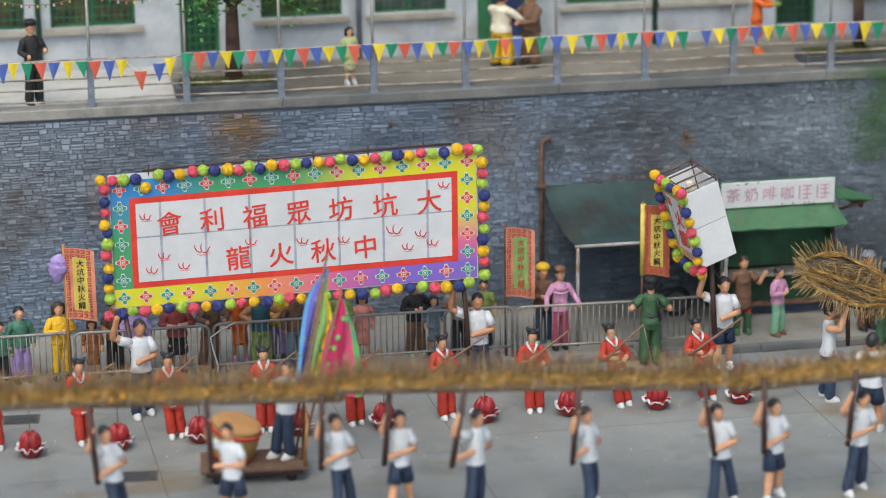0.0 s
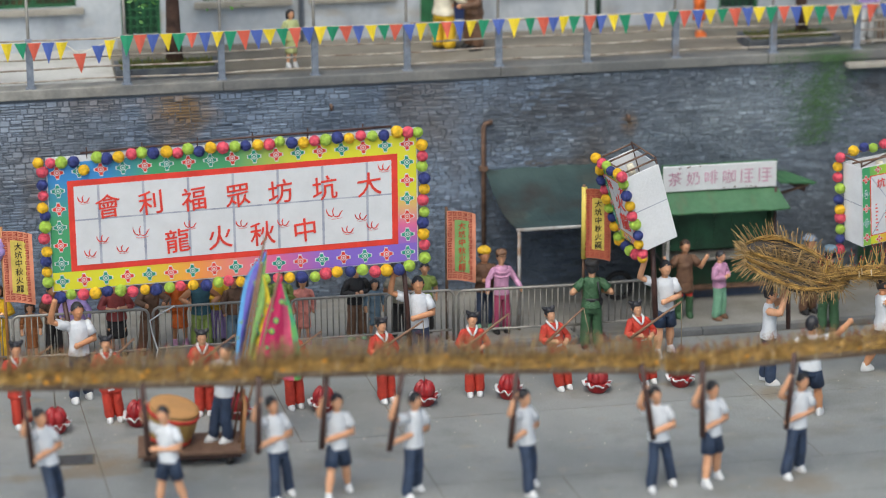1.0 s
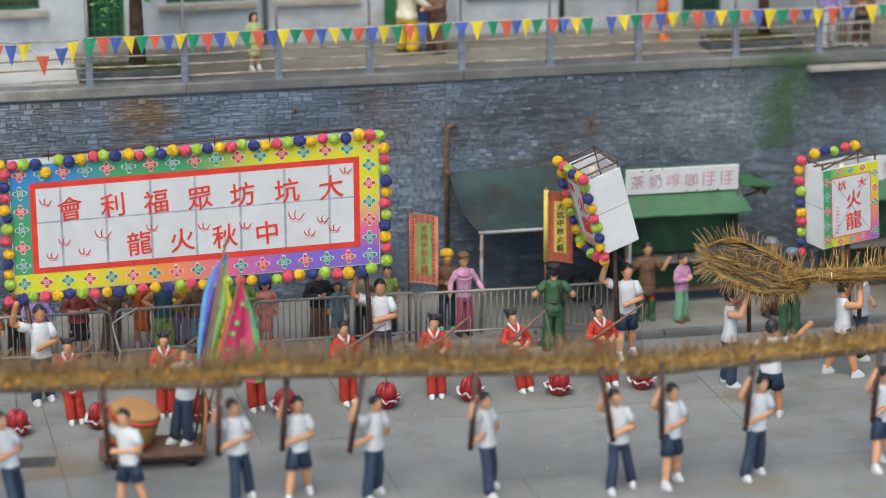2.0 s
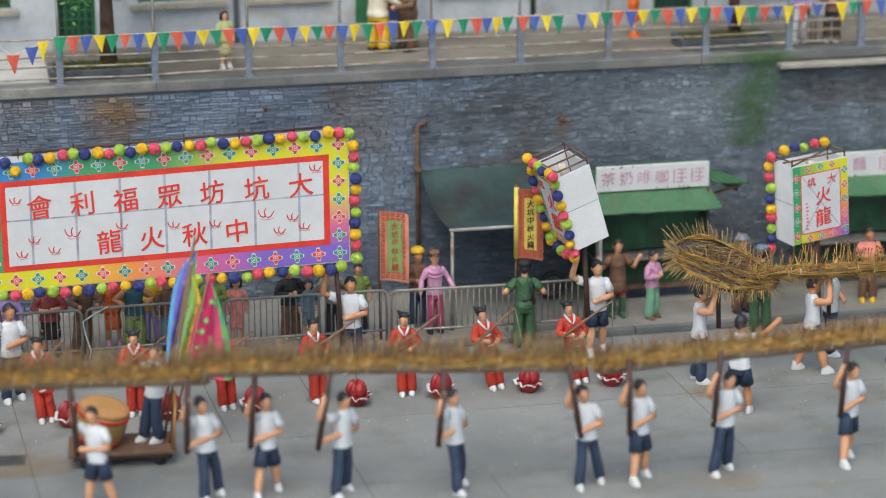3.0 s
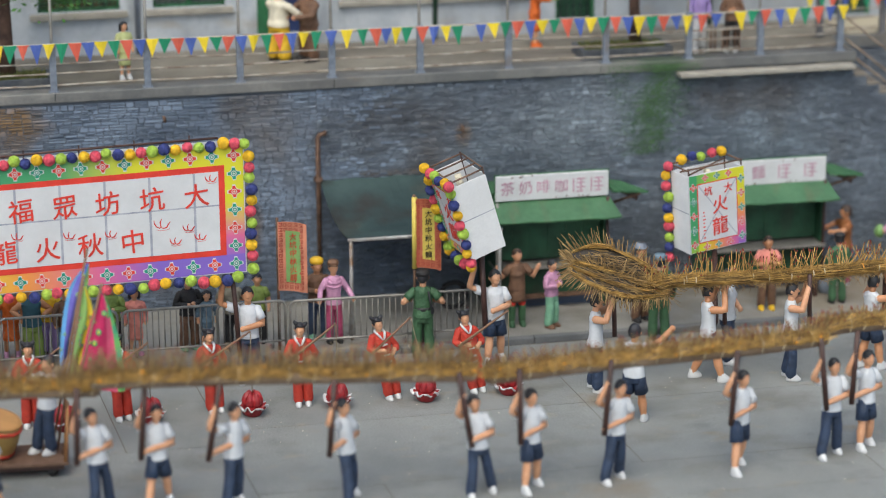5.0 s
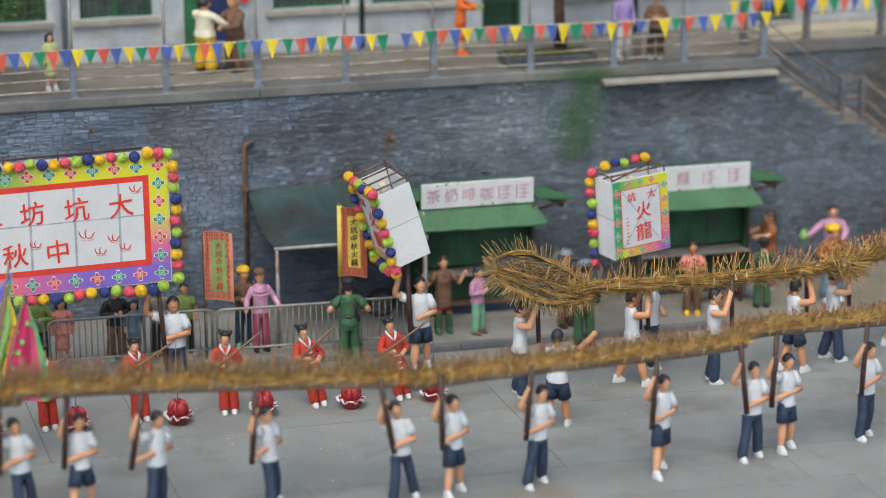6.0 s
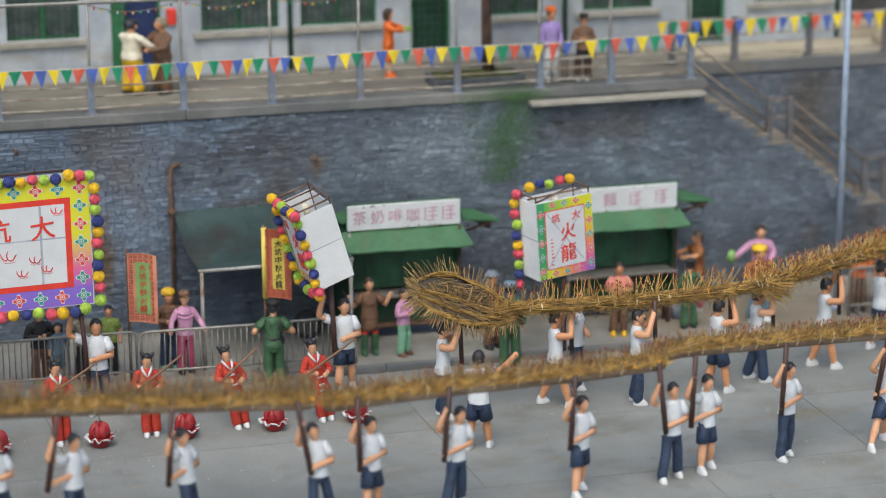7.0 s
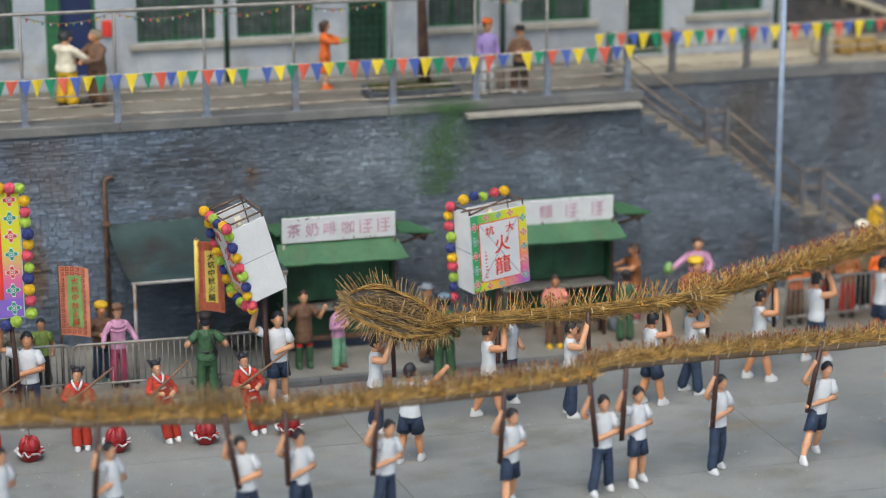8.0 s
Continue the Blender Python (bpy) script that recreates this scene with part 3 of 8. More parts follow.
pennants([(-6.7, Y_F, 5.19), (-5.0, Y_F, 5.18), (-3.36, Y_F, 5.19), (-1.7, Y_F, 5.16), (-0.03, Y_F, 5.18), (1.6, Y_F, 5.17), (2.45, Y_F, 5.15)], [(-6.66, -0.32, "GRBY" * 7 + "G"), (-0.05, 0.52, "BYG"), (0.77, 1.34, "RBYG"), (1.63, 2.27, "RBYG")], "string of small coloured paper pennants on the railing", 2)
pennants([(2.45, Y_F, 5.15), (3.25, Y_F, 5.18), (5.1, Y_F, 5.18), (6.7, Y_F, 5.13), (8.1, Y_F, 5.17), (9.76, Y_F, 5.18)], [(2.71, 6.64, "BYGR" * 4 + "BY"), (6.94, 7.2, "RB"), (7.66, 9.69, "YGRBYGRBY")], "string of small coloured paper pennants on the railing", 3)
pennants([(9.45, Y_R, 5.16), (11.05, Y_R, 5.13), (12.61, Y_R, 5.13), (14.24, Y_R, 5.14), (19.0, Y_R, 5.17)], [(9.51, 13.15, "YGRB" * 4 + "Y"), (13.57, 18.6, "RBYG" * 5 + "RBY")], "string of small coloured paper pennants on the rear railing", 4)

# ---- the old house on the terrace ----
FY = 8.0
house = thing("terrace_house", at(0, 0), "long blue-white plastered house with green windows", "house", kind="structure")
WINDOWS = [(-12.6, -11.1), (-10.95, -9.44), (-8.97, -7.41), (-5.07, -3.54), (-2.92, -1.55), (0.78, 2.3), (2.72, 4.23), (6.53, 7.6), (8.44, 9.9), (12.08, 13.59)]
DOORS = [(-6.59, -5.86, DOORGREEN), (-0.72, 0.0, DOORBLUE), (4.92, 5.71, DOORGREEN), (10.64, 11.44, DOORGREEN)]
ZS, ZT, ZD, HT = 5.1, 6.7, 4.5, 7.9


def foot(a):
    """Height of a door's foot: the last door reaches down to the floor."""
    return 4.32 if a > 9 else ZD


cuts = sorted([(a, b, ZS, ZT) for a, b in WINDOWS] + [(a, b, foot(a), 6.75) for a, b, _ in DOORS])
x = -30.0
for a, b, z0, z1 in cuts + [(14.05, 14.05, 0, 0)]:
    bm = B()
    box(bm, x, FY, 4.1, a, FY + 0.35, HT)
    part("wall", bm, [PLASTER], house)
    if b > a:
        bm = B()
        box(bm, a, FY, 4.1, b, FY + 0.35, z0)
        box(bm, a, FY, z1, b, FY + 0.35, HT)
        part("wall", bm, [PLASTER], house)
    x = b
bm = B()
box(bm, 13.7, FY + 0.35, 4.1, 14.05, FY + 5, HT)
part("wall", bm, [PLASTER], house)
bm = B()
box(bm, -30, FY - 0.25, HT, 14.3, FY + 5.2, HT + 0.2, bevel=0.03)
part("roof", bm, [COPING], house)
bm = B()
box(bm, -30, FY + 4.9, 4.1, 13.7, FY + 5.0, HT)
part("rear_wall", bm, [PLASTER], house)
for a, b in WINDOWS:
    w = part("window", (lambda q: (box(q, a, FY + 0.12, ZS, a + 0.05, FY + 0.2, ZT), box(q, b - 0.05, FY + 0.12, ZS, b, FY + 0.2, ZT), box(q, a, FY + 0.12, ZS, b, FY + 0.2, ZS + 0.05), box(q, a, FY + 0.12, ZT - 0.05, b, FY + 0.2, ZT), box(q, (a + b) / 2 - 0.03, FY + 0.11, ZS, (a + b) / 2 + 0.03, FY + 0.19, ZT), q)[-1])(B()), [GREENWOOD], house, "green painted window frame")
    bm = B()
    box(bm, a, FY + 0.24, ZS, b, FY + 0.26, ZT)
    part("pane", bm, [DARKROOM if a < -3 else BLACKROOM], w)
    bm = B()
    n = int((b - a) / 0.12)
    for i in range(1, n):
        box(bm, a + (b - a) * i / n - 0.009, FY + 0.09, ZS, a + (b - a) * i / n + 0.009, FY + 0.112, ZT)
    for i in range(1, 9):
        box(bm, a, FY + 0.085, ZS + i * 0.18 - 0.007, b, FY + 0.107, ZS + i * 0.18 + 0.007)
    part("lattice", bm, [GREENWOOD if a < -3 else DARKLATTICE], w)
    bm = B()
    box(bm, a - 0.16, FY - 0.12, ZS - 0.12, b + 0.14, FY + 0.12, ZS - 0.003, bevel=0.02)
    part("sill", bm, [SILL], w, "cement sill")
for a, b, dm in DOORS:
    zd = foot(a)
    bm = B()
    box(bm, a + 0.05, FY + 0.16, zd, b - 0.05, FY + 0.22, 6.75)
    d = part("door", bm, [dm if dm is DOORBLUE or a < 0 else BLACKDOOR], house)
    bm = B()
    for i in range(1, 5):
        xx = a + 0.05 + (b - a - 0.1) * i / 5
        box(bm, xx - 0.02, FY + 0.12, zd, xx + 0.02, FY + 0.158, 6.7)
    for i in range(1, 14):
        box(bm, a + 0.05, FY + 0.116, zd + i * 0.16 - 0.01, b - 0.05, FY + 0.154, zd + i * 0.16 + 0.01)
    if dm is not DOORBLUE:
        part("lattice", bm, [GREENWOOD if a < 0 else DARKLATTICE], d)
    bm = B()
    for u0, u1 in ((a - 0.0, a + 0.06), (b - 0.06, b + 0.0)):
        box(bm, u0, FY + 0.05, zd, u1, FY + 0.15, 6.75)
    part("frame", bm, [GREENWOOD], d)
    bm = B()
    box(bm, a - 0.1, FY - 0.16, TOP_Z - 0.03, b + 0.1, FY - 0.002, zd - 0.02, bevel=0.02)
    part("step", bm, [SILL], d, "cement door step")
bm = B()
box(bm, -0.95, FY - 0.03, 4.5, -0.73, FY - 0.004, 6.7)
part("door_leaf", bm, [GREENWOOD], house, "open green door leaf")
for px in (-9.2, -3.23, 2.5, 8.05, 13.86):
    bm = B()
    tube(bm, [(px, FY - 0.07, TOP_Z - 0.02), (px, FY - 0.07, HT)], 0.05, n=8)
    part("drain_pipe", bm, [DOORGREEN if px != -3.23 else POSTGREY], house)
bm = B()
box(bm, 0.11, FY - 0.1, 5.28, 0.29, FY - 0.003, 5.6, bevel=0.03)
solid("letter_box", bm, [RED], "small red letter box on the plaster wall", "letter box")
APRON = mat("pale_cement_apron", (0.40, 0.395, 0.37), 0.8, s1=0.9, c2=(0.52, 0.515, 0.49), s2=14, grain=0.6, stain=((0.3, 0.28, 0.24), (1.2, 2.0, 1.0), 0.56, 0.78))
bm = B()
box(bm, -29, 5.37, TOP_Z - 0.031, -6.87, FY - 0.003, TOP_Z - 0.012, bevel=0.006)
tagged(part("terrace_apron", bm, [APRON]), "pale cement apron in front of the house", "floor", kind="structure")
# low walls beyond the house, seen past its corner
bm = B()
box(bm, 14.4, 9.6, 4.1, 34, 9.9, 7.9)
tagged(part("wall_far", bm, [NAVY]), "dark wall beyond the house corner", "wall", kind="structure")
OCHRE = mat("ochre_crate", (0.34, 0.21, 0.06), 0.7, s1=4, c2=(0.46, 0.31, 0.11))
SAND = mat("sandy_cement", (0.36, 0.31, 0.22), 0.8, s1=1.2, c2=(0.43, 0.38, 0.28), s2=12)
bm = B()
box(bm, 10.4, 6.384, TOP_Z - 0.03, 22, 7.82, TOP_Z - 0.005, bevel=0.006)
tagged(part("sandy_floor", bm, [SAND]), "sandy cement floor beside the house corner", "floor", kind="structure")
rng = random.Random(6)
for i in range(9):
    w, h = rng.uniform(0.16, 0.22), rng.uniform(0.16, 0.34)
    bm = B()
    box(bm, -w, -0.16, 0.0, w, 0.16, h, bevel=0.03)
    for z in (0.3, 0.62):
        box(bm, -w - 0.008, -0.168, h * z, w + 0.008, 0.168, h * z + 0.03)
    solid("crate", bm, [rng.choice((OCHRE, SAND, OCHRE))], "ochre crate of goods on the rear terrace", "crate", group="ochre crates", m=at(14.55 + 0.47 * i, 7.1 + rng.uniform(-0.1, 0.1), TOP_Z + 0.02, 0, 0, rng.uniform(-12, 12)))


SLATE = mat("dark_slate_boards", (0.06, 0.056, 0.056), 0.7, s1=3, c2=(0.11, 0.10, 0.095), s2=18)
roof = thing("lean_to_roof", at(0, 0), "dark slatted lean-to with a sloping tan rail beyond the house", "lean-to")
for i in range(13):
    z = TOP_Z - 0.03 + 0.12 * i
    x1 = 14.55 + (5.78 - z) / 0.4
    bm = B()
    box(bm, 14.5, 9.0 + 0.012 * i, z, x1, 9.05 + 0.012 * i, z + 0.11, bevel=0.008)
    part("board", bm, [SLATE], roof)
bm = B()
tube(bm, [(14.5, 8.93, 5.62), (18.2, 8.93, 4.15)], 0.075, n=8)
part("rail", bm, [SAND], roof, "sloping tan rail")
for i in range(9):
    x = 14.8 + 0.33 * i
    z = 5.5 - 0.4 * (x - 14.8)
    bm = B()
    tube(bm, [(x, 8.95, z - 0.24), (x, 8.95, z)], [0.028, 0.036], n=6)
    part("baluster", bm, [SAND], roof)
bm = B()
box(bm, 14.1, 7.95, TOP_Z - 0.03, 15.5, 8.12, 4.62, bevel=0.02)
tagged(part("low_wall", bm, [SAND]), "low sandy cement wall at the house corner", "wall", kind="structure")


# ---- trees and planters on the terrace ----
PLANTERGREY = mat("slate_planter", (0.06, 0.07, 0.088), 0.75, s1=3, c2=(0.12, 0.125, 0.13), s2=15, grain=0.8)
DRYGRASS = mat("dry_grass", (0.17, 0.16, 0.05), 0.8, s1=2.5, c2=(0.07, 0.12, 0.03), rand=0.7)


def planter(x0, x1, y0, y1):
    p = thing("planter", at(0, 0), "low cement planter with dry grass on the terrace", "planter", group="planters")
    for k, q in enumerate(((x0, y0, x1, y0 + 0.08), (x0, y1 - 0.08, x1, y1), (x0, y0 + 0.08, x0 + 0.08, y1 - 0.08), (x1 - 0.08, y0 + 0.08, x1, y1 - 0.08))):
        bm = B()
        box(bm, q[0], q[1], TOP_Z - 0.03, q[2], q[3], TOP_Z + 0.17, bevel=0.015)
        part("kerb", bm, [PLANTERGREY], p)
    bm = B()
    box(bm, x0 + 0.08, y0 + 0.08, TOP_Z - 0.03, x1 - 0.08, y1 - 0.08, TOP_Z + 0.12)
    part("soil", bm, [SOIL], p)
    bm = B()
    rng = random.Random(int(x0 * 10))
    for i in range(700):
        x, y = rng.uniform(x0 + 0.1, x1 - 0.1), rng.uniform(y0 + 0.1, y1 - 0.1)
        h = rng.uniform(0.05, 0.16)
        a, b = rng.uniform(-0.06, 0.06), rng.uniform(-0.05, 0.05)
        vs = [bm.verts.new(v) for v in ((x - 0.012, y, TOP_Z + 0.11), (x + 0.012, y + 0.008, TOP_Z + 0.11), (x + a, y + b, TOP_Z + 0.12 + h))]
        bm.faces.new(vs)
    tagged(part("grass", bm, [DRYGRASS], p), kind="stuff")


def tree(x, y, h, r, lean, seed, low=0.0):
    t = thing("tree", at(x, y, TOP_Z + 0.1), "street tree with a brown trunk and small green leaves", "tree", group="terrace trees")
    rng = random.Random(seed)
    bm = B()
    tube(bm, [(0, 0, 0), (lean * 0.4, 0.02, h * 0.35), (lean * 0.7, 0, h * 0.7), (lean, 0.03, h)], [r * 1.25, r, r * 0.85, r * 0.6], n=10)
    tips = []
    for i in range(9):
        a, z0 = rng.uniform(0, 6.28), h * rng.uniform(0.72, 1.0)
        d = Vector((math.cos(a), math.sin(a), 0)) * rng.uniform(0.7, 1.3)
        p0 = Vector((lean * z0 / h, 0, z0))
        p1 = p0 + d * 0.5 + Vector((0, 0, 0.35))
        p2 = p0 + d + Vector((0, 0, rng.uniform(0.5, 0.9) - low * rng.uniform(0.3, 1.0)))
        tube(bm, [p0, p1, p2], [r * 0.4, r * 0.25, r * 0.1], n=6)
        tips += [p1, p2, p1.lerp(p2, 0.5), p2 + Vector((0, 0, 0.3))]
    part("trunk", bm, [TREEBARK], t)
    bm = B()
    for p in tips:
        for k in range(70):
            c = p + Vector((rng.gauss(0, 0.22), rng.gauss(0, 0.22), rng.gauss(0.02, 0.17)))
            u = Vector((rng.uniform(-1, 1), rng.uniform(-1, 1), rng.uniform(-0.6, 0.6))).normalized()
            v = u.cross(Vector((rng.uniform(-1, 1), rng.uniform(-1, 1), 1))).normalized()
            s = rng.uniform(0.04, 0.075)
            bm.faces.new([bm.verts.new(c + u * s), bm.verts.new(c + v * s * 0.5), bm.verts.new(c - u * s), bm.verts.new(c - v * s * 0.5)])
    tagged(part("crown", bm, [LEAF], t), kind="stuff")


planter(-6.85, -5.0, 5.38, 6.2)
planter(4.75, 6.5, 5.38, 6.2)
tree(-5.78, 5.95, 1.9, 0.13, 0.0, 3, 1.2)
tree(5.95, 6.0, 2.6, 0.10, -0.08, 5)


# ---- figurines: each one plain painted mesh ----
def fine(rows, k=3):
    """Rows of numbers with k steps laid smoothly between each two."""
    out = []
    for i in range(len(rows) - 1):
        for j in range(k):
            t = j / k
            out.append(tuple(p + (q - p) * t for p, q in zip(rows[i], rows[i + 1])))
    return out + [tuple(rows[-1])]


def limb(bm, pts, radii, mi, n=10):
    rows = fine([(*p, r) for p, r in zip([Vector(q) for q in pts], radii)], 4)
    tube(bm, [r[:3] for r in rows], [r[3] for r in rows], mi, n, round_ends=True)


def hair_cap(bm, c, mi, low=0.24, thick=1.09):
    """Hair as a shell over crown and nape, open at the face."""
    n, m, grid = 20, 14, []
    for j in range(m + 1):
        a = radians(-70 + 158 * j / m)
        row = []
        for i in range(n):
            q = 2 * math.pi * i / n
            d = Vector((math.cos(q) * math.cos(a), math.sin(q) * math.cos(a), math.sin(a)))
            k = thick + 0.07 * noise.noise(d * 5 + c * 3) + 0.06 * max(0.0, d.z) + (0.05 if d.y > 0.2 else 0.0)
            row.append((bm.verts.new(c + Vector((d.x * 0.095 * k, d.y * 0.108 * k, d.z * 0.125 * k))), d))
        grid.append(row)
    for j in range(m):
        for i in range(n):
            q = [grid[j][i], grid[j][(i + 1) % n], grid[j + 1][(i + 1) % n], grid[j + 1][i]]
            d = sum((v[1] for v in q), Vector()) / 4
            if d.z + 0.72 * d.y > low + 0.16 * noise.noise(Vector((q[0][1].x * 6, 3.0, c.x))) - (0.28 if abs(d.x) > 0.78 and d.y > -0.45 else 0.0):
                f = bm.faces.new([v[0] for v in q])
                f.material_index, f.smooth = mi, True
    loose = [v[0] for r in grid for v in r if not v[0].link_faces]
    for v in loose:
        bm.verts.remove(v)


def figure(name, x, y, z, face, top, bottom, label, group="", legs="long", arms="rest", size=1.0, hair=HAIR, hat=None, skin=SKIN, shoes=WHITE, sleeve="short", stride=0.0, extra=None, apron=None, category="figurine", bend=0.0, wide=1.0, tilt=0.0, spread=0.125, lean=0.0):
    """face 0 looks along -y, 90 along +x. arms: a pose name, or (left elbow, left hand, right elbow, right hand)."""
    bm = B()
    SK, HR, TP, BT, SH, HT_, AP = range(7)
    for s in (-1, 1):
        fy = stride * s
        fx = s * (spread + abs(stride) * 0.45)
        hip, knee, ank = Vector((s * 0.085, 0, 0.84)), Vector((s * 0.095 + 0.4 * (fx - s * 0.085), fy * 0.4 - 0.035, 0.46)), Vector((fx, fy, 0.09))
        if legs == "long":
            limb(bm, [hip, knee, ank + Vector((0, 0, 0.02))], [0.106, 0.098, 0.1], BT)
        elif legs == "wide":
            limb(bm, [hip, knee, ank + Vector((0, 0, 0.03))], [0.112, 0.108, 0.112], BT, 12)
        elif legs == "short":
            mid = hip.lerp(knee, 0.86)
            tube(bm, [hip + Vector((0, 0, 0.04)), hip.lerp(mid, 0.45), mid, mid + Vector((0, 0, 0.012))], [0.104, 0.118, 0.13, 0.09], BT, 12)
            limb(bm, [mid, knee, knee.lerp(ank, 0.4), ank], [0.086, 0.074, 0.084, 0.054], SK, 8)
        elif legs == "boots":
            limb(bm, [hip, knee], [0.1, 0.078], BT, 8)
            limb(bm, [knee, ank], [0.088, 0.08], SH, 8)
        else:
            limb(bm, [knee + Vector((0, 0, 0.15)), knee, ank], [0.07, 0.062, 0.045], SK, 8)
        f = Vector((fx, fy - 0.055, 0.0))
        loft(bm, [(f.x, f.y + 0.01, 0.0, 0.068, 0.128), (f.x, f.y + 0.006, 0.012, 0.074, 0.137), (f.x, f.y + 0.008, 0.04, 0.072, 0.134), (f.x, f.y + 0.016, 0.072, 0.066, 0.118), (f.x, f.y + 0.034, 0.11, 0.058, 0.088), (f.x, f.y + 0.052, 0.15, 0.05, 0.06)], SH, 12)
    if legs == "skirt":
        loft(bm, fine([(0, 0, 0.42, 0.2, 0.17), (0, 0, 0.62, 0.185, 0.15), (0, 0, 0.88, 0.155, 0.11)]), BT)
    loft(bm, fine([(0, 0, 0.70, 0.17, 0.125), (0, 0, 0.78, 0.186, 0.136), (0, 0, 0.9, 0.172, 0.122)]), BT, 14)
    trunk = [(0, 0, 0.80, 0.204, 0.15), (0, 0, 0.86, 0.196, 0.142), (0, -0.008, 0.98, 0.176, 0.122), (0, -0.012, 1.14, 0.182, 0.124), (0, 0, 1.27, 0.200, 0.116), (0, 0.005, 1.345, 0.165, 0.094), (0, 0.005, 1.385, 0.085, 0.068)]
    loft(bm, fine(trunk), TP, 16)
    if apron:
        loft(bm, fine([(0, -0.01, 0.56, 0.21, 0.16), (0, -0.01, 0.8, 0.19, 0.14), (0, -0.01, 1.0, 0.17, 0.12), (0, -0.015, 1.2, 0.165, 0.122)]), AP)
    for v in bm.verts:  # folds and tool marks
        n = noise.noise(v.co * 11 + Vector((x * 3, y * 2, 0)))
        v.co.x += n * 0.011 * (1 if v.co.z > 0.15 else 0)
        v.co.y += noise.noise(v.co * 12 + Vector((9, x, y))) * 0.011 * (1 if v.co.z > 0.15 else 0)
    # neck and head
    tube(bm, [(0, 0.005, 1.34), (0, -0.005, 1.47)], [0.064, 0.058], SK, 8)
    hd = Vector((0, -0.015, 1.55))
    ball(bm, hd, 0.095, 0.108, 0.125, SK, 14, 10)
    ball(bm, hd + Vector((0, -0.035, -0.06)), 0.068, 0.07, 0.062, SK, 10, 6)
    tube(bm, [hd + Vector((0, -0.098, 0.012)), hd + Vector((0, -0.122, -0.018))], [0.012, 0.019], SK, 6)
    for s in (-1, 1):
        ball(bm, hd + Vector((s * 0.097, 0.012, -0.008)), 0.016, 0.028, 0.036, SK, 6, 4)
    if hat != "bald":
        hair_cap(bm, hd, HR, -0.02 if hat == "buns" else 0.02, 1.1)
    if hat == "bob":
        for s in (-1, 1):
            limb(bm, [hd + Vector((s * 0.085, 0.03, 0.05)), hd + Vector((s * 0.1, 0.03, -0.11))], [0.055, 0.045], HR, 8)
        limb(bm, [hd + Vector((0, 0.085, 0.03)), hd + Vector((0, 0.085, -0.11))], [0.07, 0.06], HR, 8)
    elif hat == "buns":
        for s in (-1, 1):
            tube(bm, [hd + Vector((s * 0.055, 0.0, 0.085)), hd + Vector((s * 0.09, 0.0, 0.118)), hd + Vector((s * 0.118, 0.0, 0.15)), hd + Vector((s * 0.126, 0.0, 0.172))], [0.05, 0.046, 0.032, 0.014], HR, 8)
        tube(bm, [hd + Vector((-0.08, -0.07, 0.085)), hd + Vector((0, -0.1, 0.095)), hd + Vector((0.08, -0.07, 0.085))], [0.02, 0.024, 0.02], HR, 6)
    elif hat == "turban":
        loft(bm, [(0, 0.01, 1.6, 0.112, 0.12), (0, 0.012, 1.64, 0.132, 0.138), (0, 0.012, 1.69, 0.122, 0.128), (0, 0.015, 1.73, 0.07, 0.075)], HT_)
    elif hat == "cap":
        loft(bm, [(0, 0.0, 1.605, 0.118, 0.125), (0, 0.0, 1.66, 0.122, 0.128), (0, 0.005, 1.7, 0.09, 0.1)], HT_)
        loft(bm, [(0, -0.11, 1.605, 0.08, 0.075), (0, -0.11, 1.618, 0.08, 0.075)], HT_)
    elif hat == "hat":
        loft(bm, [(0, 0.0, 1.615, 0.155, 0.16), (0, 0.0, 1.63, 0.15, 0.155), (0, 0, 1.635, 0.115, 0.12), (0, 0, 1.71, 0.1, 0.105)], HT_)
    # arms
    poses = {
        "rest": ((0.27, 0.02, 1.06), (0.26, -0.08, 0.82), (-0.27, 0.02, 1.06), (-0.26, -0.08, 0.82)),
        "fold": ((0.30, -0.03, 1.07), (0.05, -0.2, 1.10), (-0.30, -0.03, 1.07), (-0.05, -0.19, 1.07)),
        "carry": ((0.28, -0.06, 1.05), (-0.12, -0.24, 1.02), (-0.47, -0.02, 1.42), (-0.41, -0.15, 1.80)),
        "carryback": ((0.30, -0.2, 1.36), (0.1, -0.3, 1.76), (-0.32, -0.2, 1.3), (-0.02, -0.3, 1.64)),
        "up": ((0.36, -0.02, 1.08), (0.47, -0.1, 1.33), (-0.36, -0.02, 1.08), (-0.47, -0.1, 1.33)),
        "hips": ((0.38, 0.06, 1.10), (0.24, -0.16, 1.08), (-0.38, 0.06, 1.10), (-0.24, -0.16, 1.06)),
        "lean": ((0.30, -0.06, 1.14), (0.28, -0.2, 0.98), (-0.30, -0.06, 1.14), (-0.28, -0.2, 0.98)),
        "reach": ((0.32, -0.14, 1.22), (0.18, -0.36, 1.18), (-0.32, -0.14, 1.22), (-0.18, -0.36, 1.18)),
        "wave": ((0.36, -0.02, 1.46), (0.46, -0.08, 1.74), (-0.28, 0, 1.1), (-0.16, -0.15, 1.0)),
        "drum": ((0.32, -0.2, 1.2), (0.2, -0.42, 1.3), (-0.32, -0.2, 1.2), (-0.2, -0.42, 1.25)),
    }
    le, lh, re, rh = [Vector(p) for p in (poses[arms] if isinstance(arms, str) else arms)]
